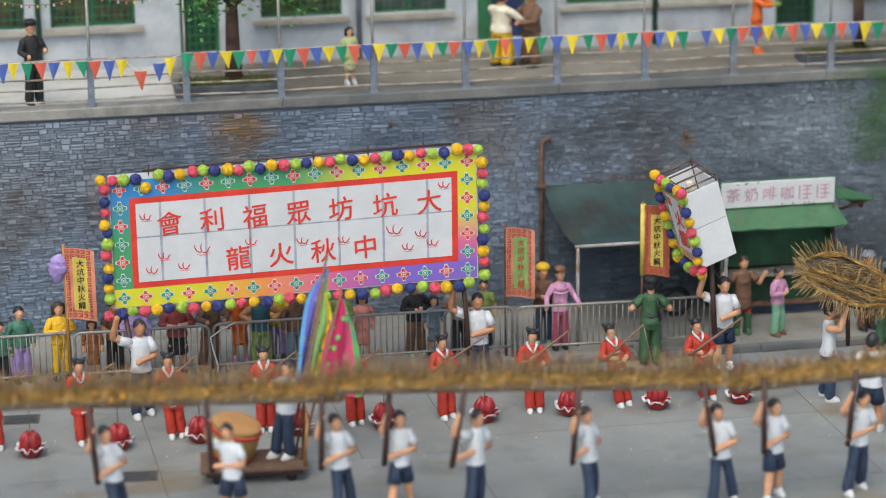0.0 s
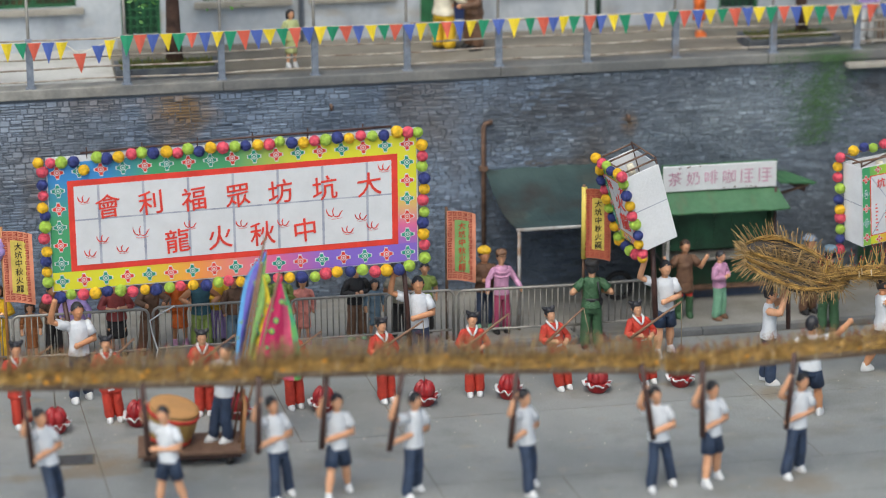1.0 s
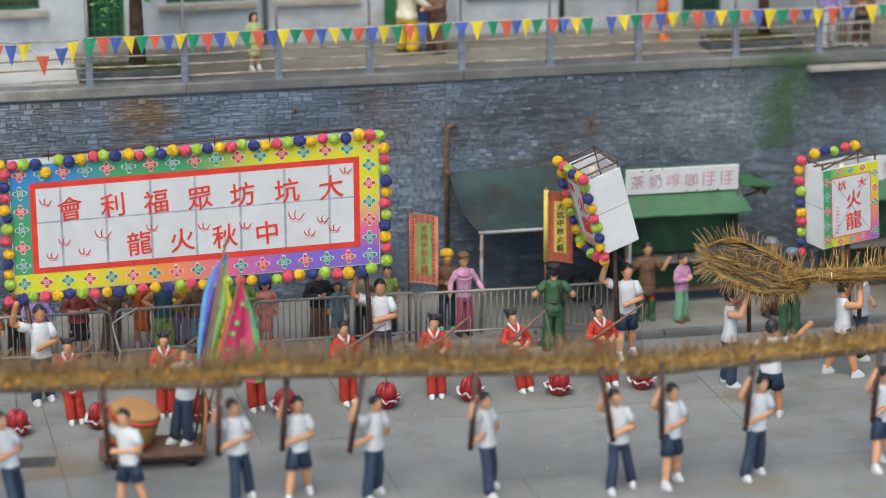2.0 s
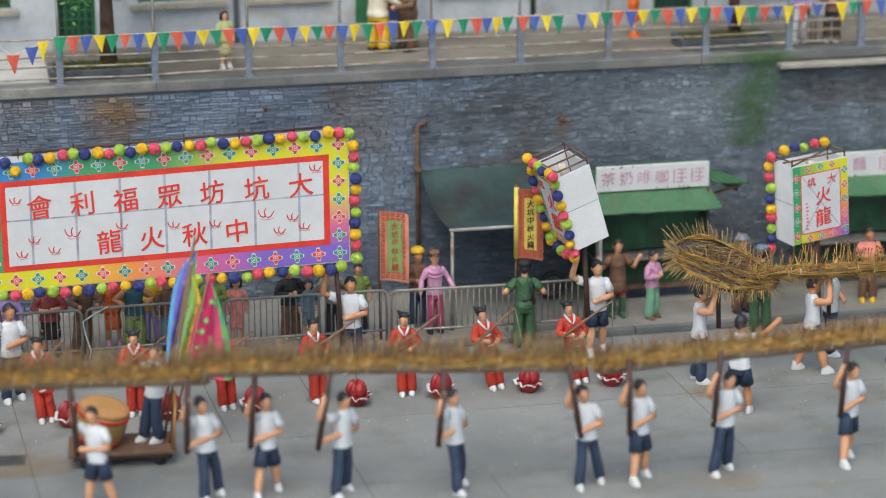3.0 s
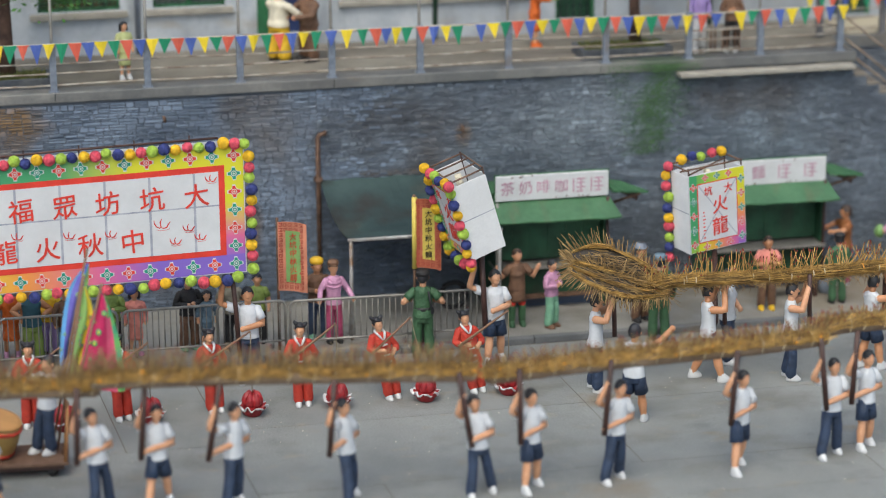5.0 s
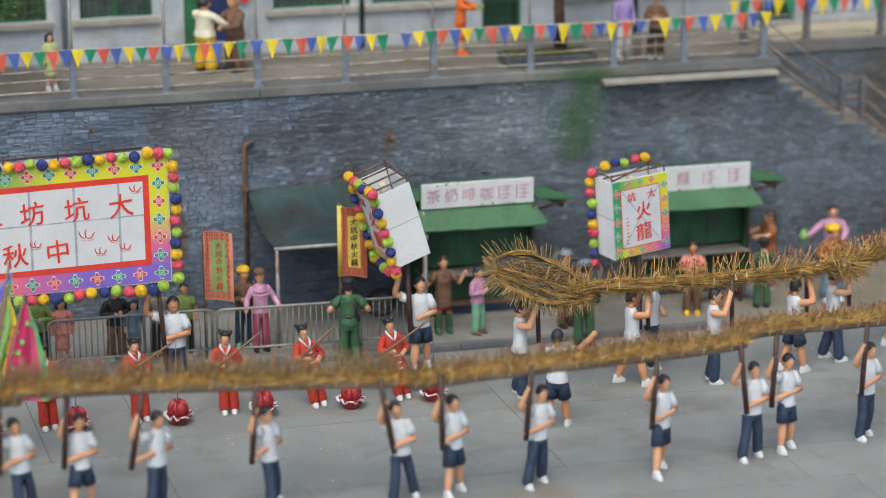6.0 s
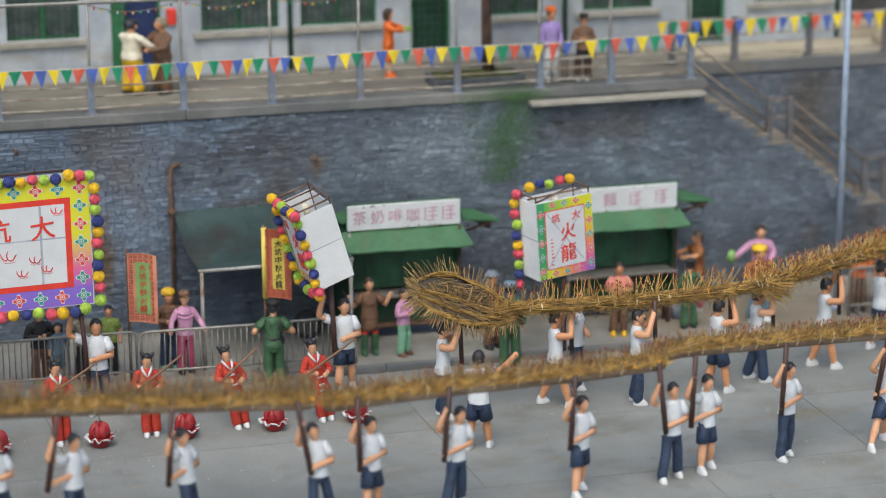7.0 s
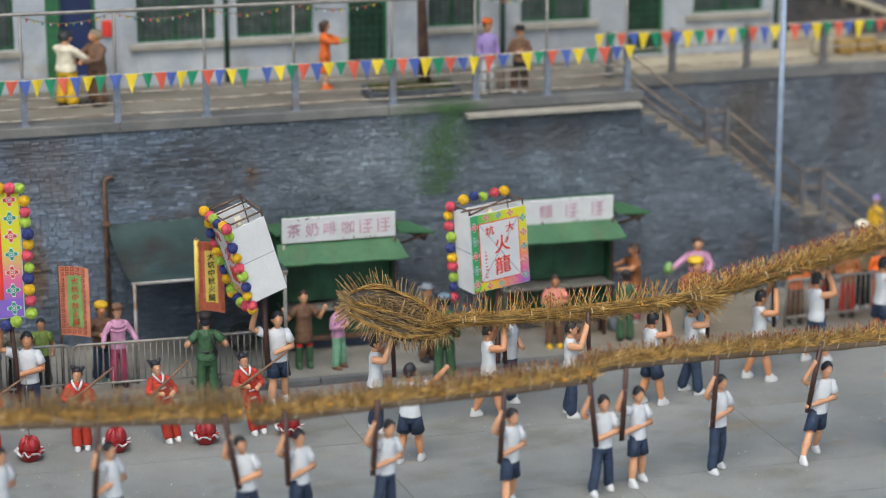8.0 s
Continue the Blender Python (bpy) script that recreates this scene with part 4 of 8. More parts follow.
    for s, el, ha in ((1, le, lh), (-1, re, rh)):
        sh = Vector((s * 0.185, 0.0, 1.285))
        if sleeve == "long":
            limb(bm, [sh, el, el.lerp(ha, 0.85)], [0.08, 0.066, 0.06], TP, 8)
        elif sleeve == "vest":
            limb(bm, [sh + Vector((-s * 0.02, 0, -0.01)), sh.lerp(el, 0.15)], [0.075, 0.062], TP, 8)
            limb(bm, [sh, el, ha], [0.07, 0.062, 0.047], SK, 8)
        elif sleeve == "mid":
            limb(bm, [sh, el, el.lerp(ha, 0.3)], [0.08, 0.07, 0.075], TP, 8)
            limb(bm, [el, ha], [0.05, 0.042], SK, 8)
        else:
            tube(bm, [sh + Vector((-s * 0.02, 0, 0.02)), sh.lerp(el, 0.3), sh.lerp(el, 0.68), sh.lerp(el, 0.66)], [0.075, 0.084, 0.09, 0.06], TP, 10)
            ball(bm, sh, 0.082, 0.08, 0.08, TP, 10, 6)
            limb(bm, [sh.lerp(el, 0.5), el, ha], [0.058, 0.056, 0.044], SK, 8)
        ball(bm, ha, 0.05, 0.05, 0.054, SK, 8, 5)
    if extra:
        extra(bm)
    for v in bm.verts:  # slim build below the head
        v.co.x *= 0.9 + 0.1 * min(1.0, max(0.0, (v.co.z - 1.36) / 0.08))
    if tilt:
        turn = Matrix.Rotation(radians(tilt), 4, "Y")
        for v in bm.verts:
            if v.co.z > 1.44 and abs(v.co.x) < 0.2 and abs(v.co.y) < 0.2:
                v.co = turn @ (v.co - Vector((0, 0, 1.42))) + Vector((0, 0, 1.42))
    if bend:
        for v in bm.verts:
            if v.co.z > 0.8:
                v.co.x += bend * (v.co.z - 0.8)
    if lean:
        way = Vector((math.cos(radians(face)), -math.sin(radians(face)), 0)) * lean
        for v in bm.verts:
            v.co += way * max(0.0, v.co.z - 0.1)
    return solid(name, bm, [skin, hair, top, bottom, shoes, hat_mat(hat), apron or BROWNCLOTH], label, category, group=group, m=at(x, y, z, 0, 0, face) @ Matrix.Diagonal((size * wide, size * wide, size, 1)))


HATS = {"turban": YELLOW, "cap": BROWNCLOTH, "hat": OLIVE}


def hat_mat(h):
    return HATS.get(h, HAIR)


# dragon carriers in the street, nearer row
CARRY = [  # x, y, turn, legs, stride, lean, pole top from the head, pole foot from its top
    (-8.43, -3.69, 38, "long", 0.2, -0.16, -0.17, 0.08), (-6.76, -3.93, -28, "short", 0.05, -0.06, -0.29, 0.06), (-5.13, -3.83, 25, "long", 0.03, -0.085, -0.2, -0.04), (-4.3, -3.9, 10, "short", 0.14, 0.0, -0.16, -0.1),
    (-3.22, -4.07, 35, "long", 0.02, 0.055, -0.26, -0.2), (-1.46, -4.27, 45, "long", 0.10, -0.08, -0.16, -0.09), (0.5, -4.53, 5, "long", 0.08, -0.08, -0.27, 0.2), (1.28, -4.48, 25, "short", 0.08, 0.0, -0.26, 0.03),
    (2.58, -4.42, 20, "long", 0.03, 0.08, -0.24, -0.09), (4.58, -4.42, 25, "short", 0.14, 0.05, -0.22, -0.07), (6.17, -4.2, 10, "long", 0.02, 0.03, -0.34, 0.14), (6.84, -3.98, 20, "short", 0.06, 0.0, -0.3, -0.05),
    (8.25, -3.77, 25, "long", 0.05, 0.05, -0.2, -0.05), (9.94, -3.62, 5, "short", 0.2, 0.2, -0.24, -0.2), (11.5, -3.6, 20, "long", 0.05, 0.03, -0.22, -0.08),
]
rng_c = random.Random(77)
POLES = []  # foot and head of every carrying pole of the fore body
for x, y, a, lg, st, ln, off, foot in CARRY:
    turn = Matrix.Rotation(radians(a), 4, "Z")
    py = y + (turn @ Vector((-0.34, -0.17, 0))).y
    top = Vector((x + ln * 1.5 + off, py, 2.05))
    POLES.append((top + Vector((foot, 0, -1.19)), top))

    def grip(z, wide=0.93 * 0.965):
        """The place on the pole at height z, in the figurine's own measure."""
        f = (z * 0.965 - 0.86) / 1.19
        p = POLES[-1][0].lerp(POLES[-1][1], f) - Vector((x, y, 0)) - Vector((ln * (z - 0.1), 0, 0))
        q = turn.inverted() @ p
        return (q.x / wide / (0.9 if z < 1.36 else 1.0), q.y / wide, z)

    low, high = grip(1.0), grip(1.76)
    figure("carrier_figurine", x, y, 0, a, SHIRT, NAVYCLOTH, "painted figurine in white T-shirt and navy %s raising a pole" % ("shorts" if lg == "short" else "trousers"), "straw dragon carriers", legs=lg, arms=((0.29, -0.06, 1.05), low, (high[0] - 0.1, high[1] * 0.4, 1.4), high), stride=max(0.08, st * 1.25), lean=ln, tilt=rng_c.uniform(-9, 9), wide=0.93, size=0.965, spread=rng_c.uniform(0.14, 0.2))
# farther row, seen from behind
BACKROW = [
    (3.4, -0.5, 70, "long", 0.06, 1.0), (5.39, -0.45, 95, "short", 0.2, 1.0), (6.77, -0.68, 70, "long", 0.04, 1.0), (8.3, -0.5, 110, "short", 0.12, 1.0),
    (9.17, -0.1, 90, "long", 0.1, 1.0), (10.56, 0.23, 95, "short", 0.16, 1.0), (11.95, 0.9, 115, "short", 0.12, 1.0), (13.5, 1.55, 100, "short", 0.1, 1.0),
]
for x, y, a, lg, st, s in BACKROW:
    figure("carrier_figurine", x, y, 0, a, SHIRT, NAVYCLOTH, "painted figurine in white vest and navy %s lifting the straw dragon" % ("shorts" if lg == "short" else "trousers"), "straw dragon carriers", legs=lg, arms="carryback", stride=st, sleeve="vest", skin=TAN if lg == "short" else SKIN, wide=0.95, tilt=rng_c.uniform(-8, 8), bend=rng_c.uniform(-0.05, 0.1))
figure("carrier_figurine", 3.6, -2.1, 0, 150, SHIRT, NAVYCLOTH, "painted figurine in white shirt and navy shorts waving one arm", "straw dragon carriers", legs="short", arms=((0.28, 0, 1.1), (0.16, -0.15, 1.0), (-0.38, -0.02, 1.38), (-0.6, -0.08, 1.64)), stride=0.1, skin=TAN)
figure("bearer_figurine", -7.88, 0.95, 0, 15, SHIRT, NAVYCLOTH, "painted figurine in white T-shirt holding the banner pole", "banner and lantern bearers", legs="long", arms="carry", stride=0.06, skin=TAN)
figure("bearer_figurine", -2.2, 1.2, 0, -5, SHIRT, NAVYCLOTH, "painted figurine in white T-shirt holding the banner pole", "banner and lantern bearers", legs="long", arms="carry", stride=0.06, skin=TAN)
figure("bearer_figurine", 2.08, 1.22, 0, 5, SHIRT, NAVYCLOTH, "painted figurine in white T-shirt and navy shorts under a tilted lantern", "banner and lantern bearers", legs="short", arms="carry", stride=0.1)
figure("bearer_figurine", 6.0, 0.35, 0, 60, SHIRT, NAVYCLOTH, "painted figurine in white T-shirt under the upright lantern", "banner and lantern bearers", legs="long", arms="carry", stride=0.05)


# girls in red with fishing-rod lanterns
def collar(bm):
    for a, b in (((-0.012, -0.155, 1.17), (0.012, -0.155, 1.17)),):
        tube(bm, [a, b], 0.012, 4, 6)
    for s in (-1, 1):
        tube(bm, [(s * 0.01, -0.14, 1.25), (s * 0.055, -0.125, 1.315), (s * 0.095, -0.07, 1.375), (s * 0.095, 0.0, 1.4), (s * 0.05, 0.075, 1.405)], [0.014, 0.026, 0.03, 0.028, 0.02], 4, 8)
    loft(bm, fine([(0, 0, 0.61, 0.252, 0.178), (0, 0, 0.66, 0.248, 0.175), (0, -0.004, 0.84, 0.215, 0.152), (0, -0.01, 1.02, 0.198, 0.142), (0, -0.012, 1.16, 0.198, 0.14), (0, 0, 1.28, 0.19, 0.12)], 4), 2, 20)
    for z, w in ((1.15, 0.05), (0.95, 0.055), (0.8, 0.055), (0.68, 0.05)):
        y = -0.155 - 0.035 * (1.15 - z) / 0.47
        tube(bm, [(-w, y + 0.01, z - 0.008), (0, y - 0.008, z), (w, y + 0.01, z + 0.008)], 0.016, 4, 6)
        for q in (-w, w):
            ball(bm, (q, y + 0.006, z + 0.008 * q / w), 0.02, 0.014, 0.02, 4, 6, 4)


GIRLS = [-10.3, -8.86, -7.39, -5.94, -4.47, -2.96, -1.49, 0.01, 1.46]
TURNS = [8, 12, 0, -5, 10, 18, -5, 15, 10]
LEANS = [-0.05, -0.06, -0.1, 0.0, -0.06, -0.07, -0.03, -0.19, -0.2]
for x, a, ln in zip(GIRLS, TURNS, LEANS):
    figure("girl_figurine", x, -0.12, 0, a, REDCLOTH, REDCLOTH, "painted figurine of a girl in a red suit with white collar", "girls in red", legs="wide", arms=((0.33, -0.02, 1.05), (0.10, -0.24, 1.0), (-0.33, -0.02, 1.05), (-0.08, -0.24, 1.06)), hat="buns", size=0.855, sleeve="mid", extra=collar, wide=0.98, spread=0.1, stride=0.02, lean=ln, tilt=rng_c.uniform(-9, 9), bend=rng_c.uniform(-0.03, 0.03))


ROD = mat("brown_rod", (0.20, 0.11, 0.065), 0.6, s1=6)


def apple_lantern(x, y, gx, gy, seed, back=0.0):
    t = thing("rod_lantern", at(x, y), "round red lantern with white paper frill on a wooden rod", "lantern", group="red rod lanterns")
    rng = random.Random(seed)
    bm = B()
    rings = []
    for j in range(9):
        a = radians(-70 + 150 * j / 8)
        k, zz = max(math.cos(a), 0.05), 0.255 + 0.165 * math.sin(a) - (0.03 if j == 8 else 0)
        rings.append([bm.verts.new((math.cos(q) * 0.178 * k * (1 - 0.22 * abs(math.sin(3 * q)) ** 5), math.sin(q) * 0.178 * k * (1 - 0.22 * abs(math.sin(3 * q)) ** 5), zz + 0.02 * math.cos(6 * q) * (j > 5))) for q in [2 * math.pi * i / 48 for i in range(48)]])
    skin_rings(bm, rings, 0)
    part("body", bm, [SHINYRED], t)
    bm = B()
    rings = []
    p0 = rng.uniform(0, 6.28)
    for r, z in ((0.115, 0.0), (0.14, 0.02), (0.175, 0.085), (0.2, 0.135), (0.232, 0.158), (0.238, 0.176), (0.19, 0.165)):
        w = 0.0 if r < 0.19 and z < 0.15 else 1.0
        rings.append([bm.verts.new((math.cos(q) * r * (1 + w * (0.09 * math.sin(8 * q + p0) + 0.06 * math.sin(13 * q))), math.sin(q) * r * (1 + w * (0.09 * math.sin(8 * q + p0) + 0.06 * math.sin(13 * q))), z + w * (0.026 * math.cos(8 * q + p0) + 0.014 * math.sin(11 * q)))) for q in [2 * math.pi * i / 48 for i in range(48)]])
    fs = skin_rings(bm, rings, 0)
    for f in fs:
        if f.calc_center_median().xy.length > 0.205:
            f.material_index = 1
    part("cup", bm, [SHINYRED, WHITE], t, "red flared cup with a white ruffled edge")
    tip = Vector((back, 0.05, rng.uniform(1.34, 1.46) + (0.1 if back else 0)))
    bm = B()
    tube(bm, [(0, 0, 0.37), tip], 0.008, n=5)
    part("string", bm, [OLIVE], t)
    bm = B()
    tube(bm, [tip, Vector((gx - x - 0.2, gy - y - 0.24, 0.89))], [0.016, 0.027], n=6)
    part("rod", bm, [ROD], t)


for i, (x, y) in enumerate(((-9.73, -0.52), (-8.34, -0.46), (-7.04, -0.4), (-5.43, -0.4), (-4.04, -0.36), (-2.38, -0.4), (-0.96, -0.36), (0.53, -0.36), (1.95, -0.36))):
    apple_lantern(x, y, GIRLS[i] + LEANS[i] * 0.85, -0.1, i, -0.24 if i == 7 else 0.0)


# ---- straw dragon ----
def along(pts, step):
    """Points every step metres along a smooth line through pts."""
    P = [Vector(p) for p in pts]
    out = []
    for i in range(len(P) - 1):
        p0, p1, p2, p3 = P[max(i - 1, 0)], P[i], P[i + 1], P[min(i + 2, len(P) - 1)]
        n = max(2, int((p2 - p1).length / step))
        for k in range(n):
            t = k / n
            out.append(0.5 * (2 * p1 + (p2 - p0) * t + (2 * p0 - 5 * p1 + 4 * p2 - p3) * t * t + (3 * p1 - p0 - 3 * p2 + p3) * t ** 3))
    return out + [P[-1]]


def stick(bm, a, b, r, mi=0, r2=None):
    d = (b - a).normalized()
    u = d.orthogonal().normalized()
    v = d.cross(u)
    r2 = r if r2 is None else r2
    A = [bm.verts.new(a + (u * math.cos(q) + v * math.sin(q)) * r) for q in (0, 2.094, 4.189)]
    C = [bm.verts.new(b + (u * math.cos(q) + v * math.sin(q)) * r2) for q in (0, 2.094, 4.189)]
    for i in range(3):
        bm.faces.new((A[i], A[(i + 1) % 3], C[(i + 1) % 3], C[i])).material_index = mi
    bm.faces.new(C).material_index = mi


OLDSTRAW = mat("aged_straw", (0.165, 0.105, 0.045), 0.8, s1=6, c2=(0.38, 0.255, 0.105), s2=40, rand=1.0)


def straw_section(parent, pts, r, seed, bristle, lean, up=1.0, dense=1.0, rod=0.007, loose=0.35, lie=1.0, gilt=2.2, fringe=0):
    """A bundle of straw: a core, strands lying along it and incense sticks standing on its back."""
    rng = random.Random(seed)
    line = along(pts, 0.06)
    bm = B()
    rings, nseg = [], 12
    for i, p in enumerate(line):
        d = (line[min(i + 1, len(line) - 1)] - line[max(i - 1, 0)]).normalized()
        u = Vector((0, 0, 1)) - d * d.z
        u.normalize()
        v = d.cross(u)
        end = min(1.0, 0.55 + 0.15 * min(i, len(line) - 1 - i))
        rings.append([bm.verts.new(p + (u * math.sin(q) * 0.85 + v * math.cos(q)) * r * end * (0.85 + 0.3 * noise.noise(p * 9 + Vector((q * 2, seed, 0))))) for q in [2 * math.pi * k / nseg for k in range(nseg)]])
    skin_rings(bm, rings, 0)
    part("straw_core", bm, [STRAWCORE], parent)
    L = len(line)
    bm = B()
    total = sum((b - a).length for a, b in zip(line, line[1:]))
    for k in range(int(total * 260 * dense)):
        i = rng.randrange(1, L - 1)
        p, d = line[i], (line[i + 1] - line[i - 1]).normalized()
        u = (Vector((0, 0, 1)) - d * d.z).normalized()
        v = d.cross(u)
        q = rng.uniform(0, 6.283)
        o = (u * math.sin(q) * 0.88 + v * math.cos(q))
        ln = rng.uniform(0.12, 0.34) * lie
        a = p + o * r * rng.uniform(0.85, 1.05) - d * ln * 0.5
        b = a + d * ln * rng.choice((1, 1, -0.2)) + o * r * rng.uniform(0.0, loose) + u * rng.uniform(-0.05, 0.05) / lie
        stick(bm, a, b, rng.uniform(0.004, 0.009) / lie ** 0.4, 0, 0.003)
    tagged(part("straw", bm, [STRAW], parent), kind="stuff")
    bm = B()
    for k in range(int(total * bristle)):
        i = rng.randrange(1, L - 1)
        p, d = line[i], (line[i + 1] - line[i - 1]).normalized()
        u = (Vector((0, 0, 1)) - d * d.z).normalized()
        v = d.cross(u)
        q = rng.gauss(0, 0.6)
        o = (u * math.cos(q) + v * math.sin(q)).normalized()
        w = (o + d * rng.gauss(lean, 0.28)).normalized()
        ln = rng.uniform(0.14, 0.30) * up
        a, b = p + o * r * 0.7, p + o * r * 0.7 + w * (ln + r * 0.3)
        stick(bm, a, b, rod, 0, rod * 0.75)
        if rng.random() < 0.6:
            stick(bm, b - w * 0.03, b + w * 0.01, 0.0125, 1, 0.010)
    tagged(part("incense", bm, [STRAW, INCENSE], parent), kind="stuff")
    if fringe:
        bm = B()
        for k in range(int(total * fringe)):
            i = rng.randrange(1, L - 1)
            p, d = line[i], (line[i + 1] - line[i - 1]).normalized()
            a = p + Vector((0, rng.uniform(-0.9, 0.6) * r, -r * rng.uniform(0.5, 0.9)))
            w = (d * rng.gauss(0.5, 0.8) + Vector((0, rng.gauss(-0.3, 0.4), rng.uniform(-0.9, 0.0)))).normalized()
            stick(bm, a, a + w * rng.uniform(0.08, 0.22), 0.0045, 0, 0.003)
        tagged(part("fringe", bm, [OLDSTRAW], parent), kind="stuff")
    for k in range(int(total * gilt)):  # pale ties and gilt twists
        i = rng.randrange(2, L - 2)
        p, d = line[i], (line[i + 1] - line[i - 1]).normalized()
        u = (Vector((0, 0, 1)) - d * d.z).normalized()
        v = d.cross(u)
        bm = B()
        q0 = rng.uniform(-0.6, 0.2) + (0 if d.cross(Vector((0, 0, 1))).y < 0 else math.pi)
        pts2 = [p + (u * math.sin(q) * 0.9 + v * math.cos(q)) * r * 1.05 for q in (q0, q0 + 0.35, q0 + 0.7, q0 + 1.05)]
        tube(bm, pts2, 0.010, 0, 5)
        part("tie", bm, [rng.choice((TIESTRAW, TIESTRAW, CREAM, GOLD))], parent)


def front_length(parent, pts, r, seed, gilt, tall=1.0):
    """A length of the fore body: a bound brown core, straw over its back, pale ties and a dense comb of thin incense."""
    rng = random.Random(seed)
    line = along(pts, 0.05)
    L = len(line)
    bm = B()
    rings = []
    for i, p in enumerate(line):
        d = (line[min(i + 1, L - 1)] - line[max(i - 1, 0)]).normalized()
        u = (Vector((0, 0, 1)) - d * d.z).normalized()
        v = d.cross(u)
        end = min(1.0, 0.7 + 0.1 * min(i, L - 1 - i))
        rings.append([bm.verts.new(p + (u * math.sin(q) * 0.9 + v * math.cos(q)) * r * end * (0.92 + 0.12 * noise.noise(p * 5 + Vector((q * 2, seed, 0))))) for q in [2 * math.pi * k / 14 for k in range(14)]])
    skin_rings(bm, rings, 0)
    part("bound_core", bm, [BOUNDCORE], parent, "brown bound core")
    total = sum((b - a).length for a, b in zip(line, line[1:]))

    def spot():
        i = rng.randrange(1, L - 1)
        p, d = line[i], (line[i + 1] - line[i - 1]).normalized()
        u = (Vector((0, 0, 1)) - d * d.z).normalized()
        return p + d * rng.uniform(-0.03, 0.03), d, u, d.cross(u)

    bm = B()
    for k in range(int(total * 420)):  # straw laid along and across the back
        p, d, u, v = spot()
        q = rng.uniform(0.15, 3.0)
        o = u * math.sin(q) * 0.9 + v * math.cos(q)
        ln = rng.uniform(0.08, 0.26)
        a = p + o * r * rng.uniform(0.92, 1.12) - d * ln * 0.5
        b = a + d * ln * rng.choice((1, 1, 0.6)) + o * r * rng.uniform(0.0, 0.3) + u * rng.uniform(-0.03, 0.06)
        stick(bm, a, b, rng.uniform(0.005, 0.010), 0, 0.004)
    tagged(part("straw", bm, [STRAW], parent), kind="stuff")
    bm = B()
    for k in range(int(total * 170)):
        p, d, u, v = spot()
        q = rng.gauss(0, 0.5)
        o = (u * math.cos(q) + v * math.sin(q)).normalized()
        w = (o + u * 0.6 + d * rng.gauss(0.05, 0.2)).normalized()
        a = p + o * r * 0.75
        b = a + w * rng.uniform(0.14, 0.42) * tall
        stick(bm, a, b, 0.0075, 0, 0.006)
        if rng.random() < 0.35:
            stick(bm, b - w * 0.03, b + w * 0.01, 0.009, 1, 0.007)
    tagged(part("incense", bm, [DULLSTRAW, INCENSE], parent), kind="stuff")
    n = int(total / 0.33)
    for k in range(n):  # pale ties round the back
        i = min(L - 2, max(1, int(L * (k + 0.5 + rng.uniform(-0.25, 0.25)) / n)))
        p, d = line[i], (line[i + 1] - line[i - 1]).normalized()
        u = (Vector((0, 0, 1)) - d * d.z).normalized()
        v = d.cross(u)
        bm = B()
        tube(bm, [p + (u * math.sin(q) * 0.92 + v * math.cos(q)) * r * 1.1 + d * 0.03 * math.sin(q * 2) for q in [math.pi * (-0.1 + 0.15 * m) for m in range(9)]], 0.009, 0, 5)
        part("tie", bm, [TIESTRAW], parent)
    for k in range(int(total * gilt)):
        p, d, u, v = spot()
        q = rng.uniform(0.2, 2.9)
        o = u * math.sin(q) * 0.9 + v * math.cos(q)
        bm = B()
        g = rng.uniform(0.8, 1.4)
        ball(bm, p + o * r * 1.14, 0.031 * g, 0.022 * g, 0.028 * g, 0, 7, 5)
        part("gilt_twist", bm, [GOLD], parent)


BOUNDCORE = mat("bound_brown_core", (0.16, 0.105, 0.066), 0.85, s1=2.5, c2=(0.25, 0.18, 0.12), s2=26, bump=0.9)
DULLSTRAW = mat("dull_incense_sticks", (0.20, 0.13, 0.06), 0.7, s1=5, c2=(0.34, 0.24, 0.11), s2=40, rand=0.9)
fire_dragon = thing("straw_dragon", at(0, 0), "long straw dragon stuck with incense, raised on dark poles", "straw dragon")
front_length(fire_dragon, [(-13.5, -3.6, 2.15), (-10.08, -3.7, 2.1), (-7.65, -3.8, 2.03), (-5.1, -3.92, 1.95)], 0.15, 1, 5.5)
front_length(fire_dragon, [(-5.25, -4.08, 2.12), (-2.72, -4.3, 2.07), (0.42, -4.55, 1.955)], 0.142, 2, 2.0)
front_length(fire_dragon, [(0.55, -4.55, 1.89), (2.8, -4.5, 1.97), (4.6, -4.4, 1.97), (6.05, -4.25, 1.98)], 0.148, 3, 2.6, 0.66)
front_length(fire_dragon, [(5.95, -4.18, 2.07), (6.6, -4.0, 2.07), (8.55, -3.72, 1.98), (11.2, -3.7, 1.97), (14.5, -3.6, 2.02)], 0.148, 4, 0.6, 0.52)
# hind part with the head
straw_section(fire_dragon, [(4.3, -0.42, 1.73), (4.8, -0.42, 1.79), (6.69, -0.6, 1.82), (8.6, -0.45, 1.83), (9.5, -0.25, 1.86)], 0.112, 5, 46, 0.1, 1.25, 1.3, rod=0.009, loose=0.2, lie=1.7, gilt=2.6, fringe=130)
straw_section(fire_dragon, [(9.2, -0.3, 1.78), (9.6, -0.2, 1.86), (11.25, 0.5, 1.95), (13.48, 1.4, 2.05), (16, 2.2, 2.15)], 0.14, 6, 105, 0.25, 0.95, 1.3, rod=0.009, loose=0.2, lie=1.7, gilt=2.6, fringe=110)


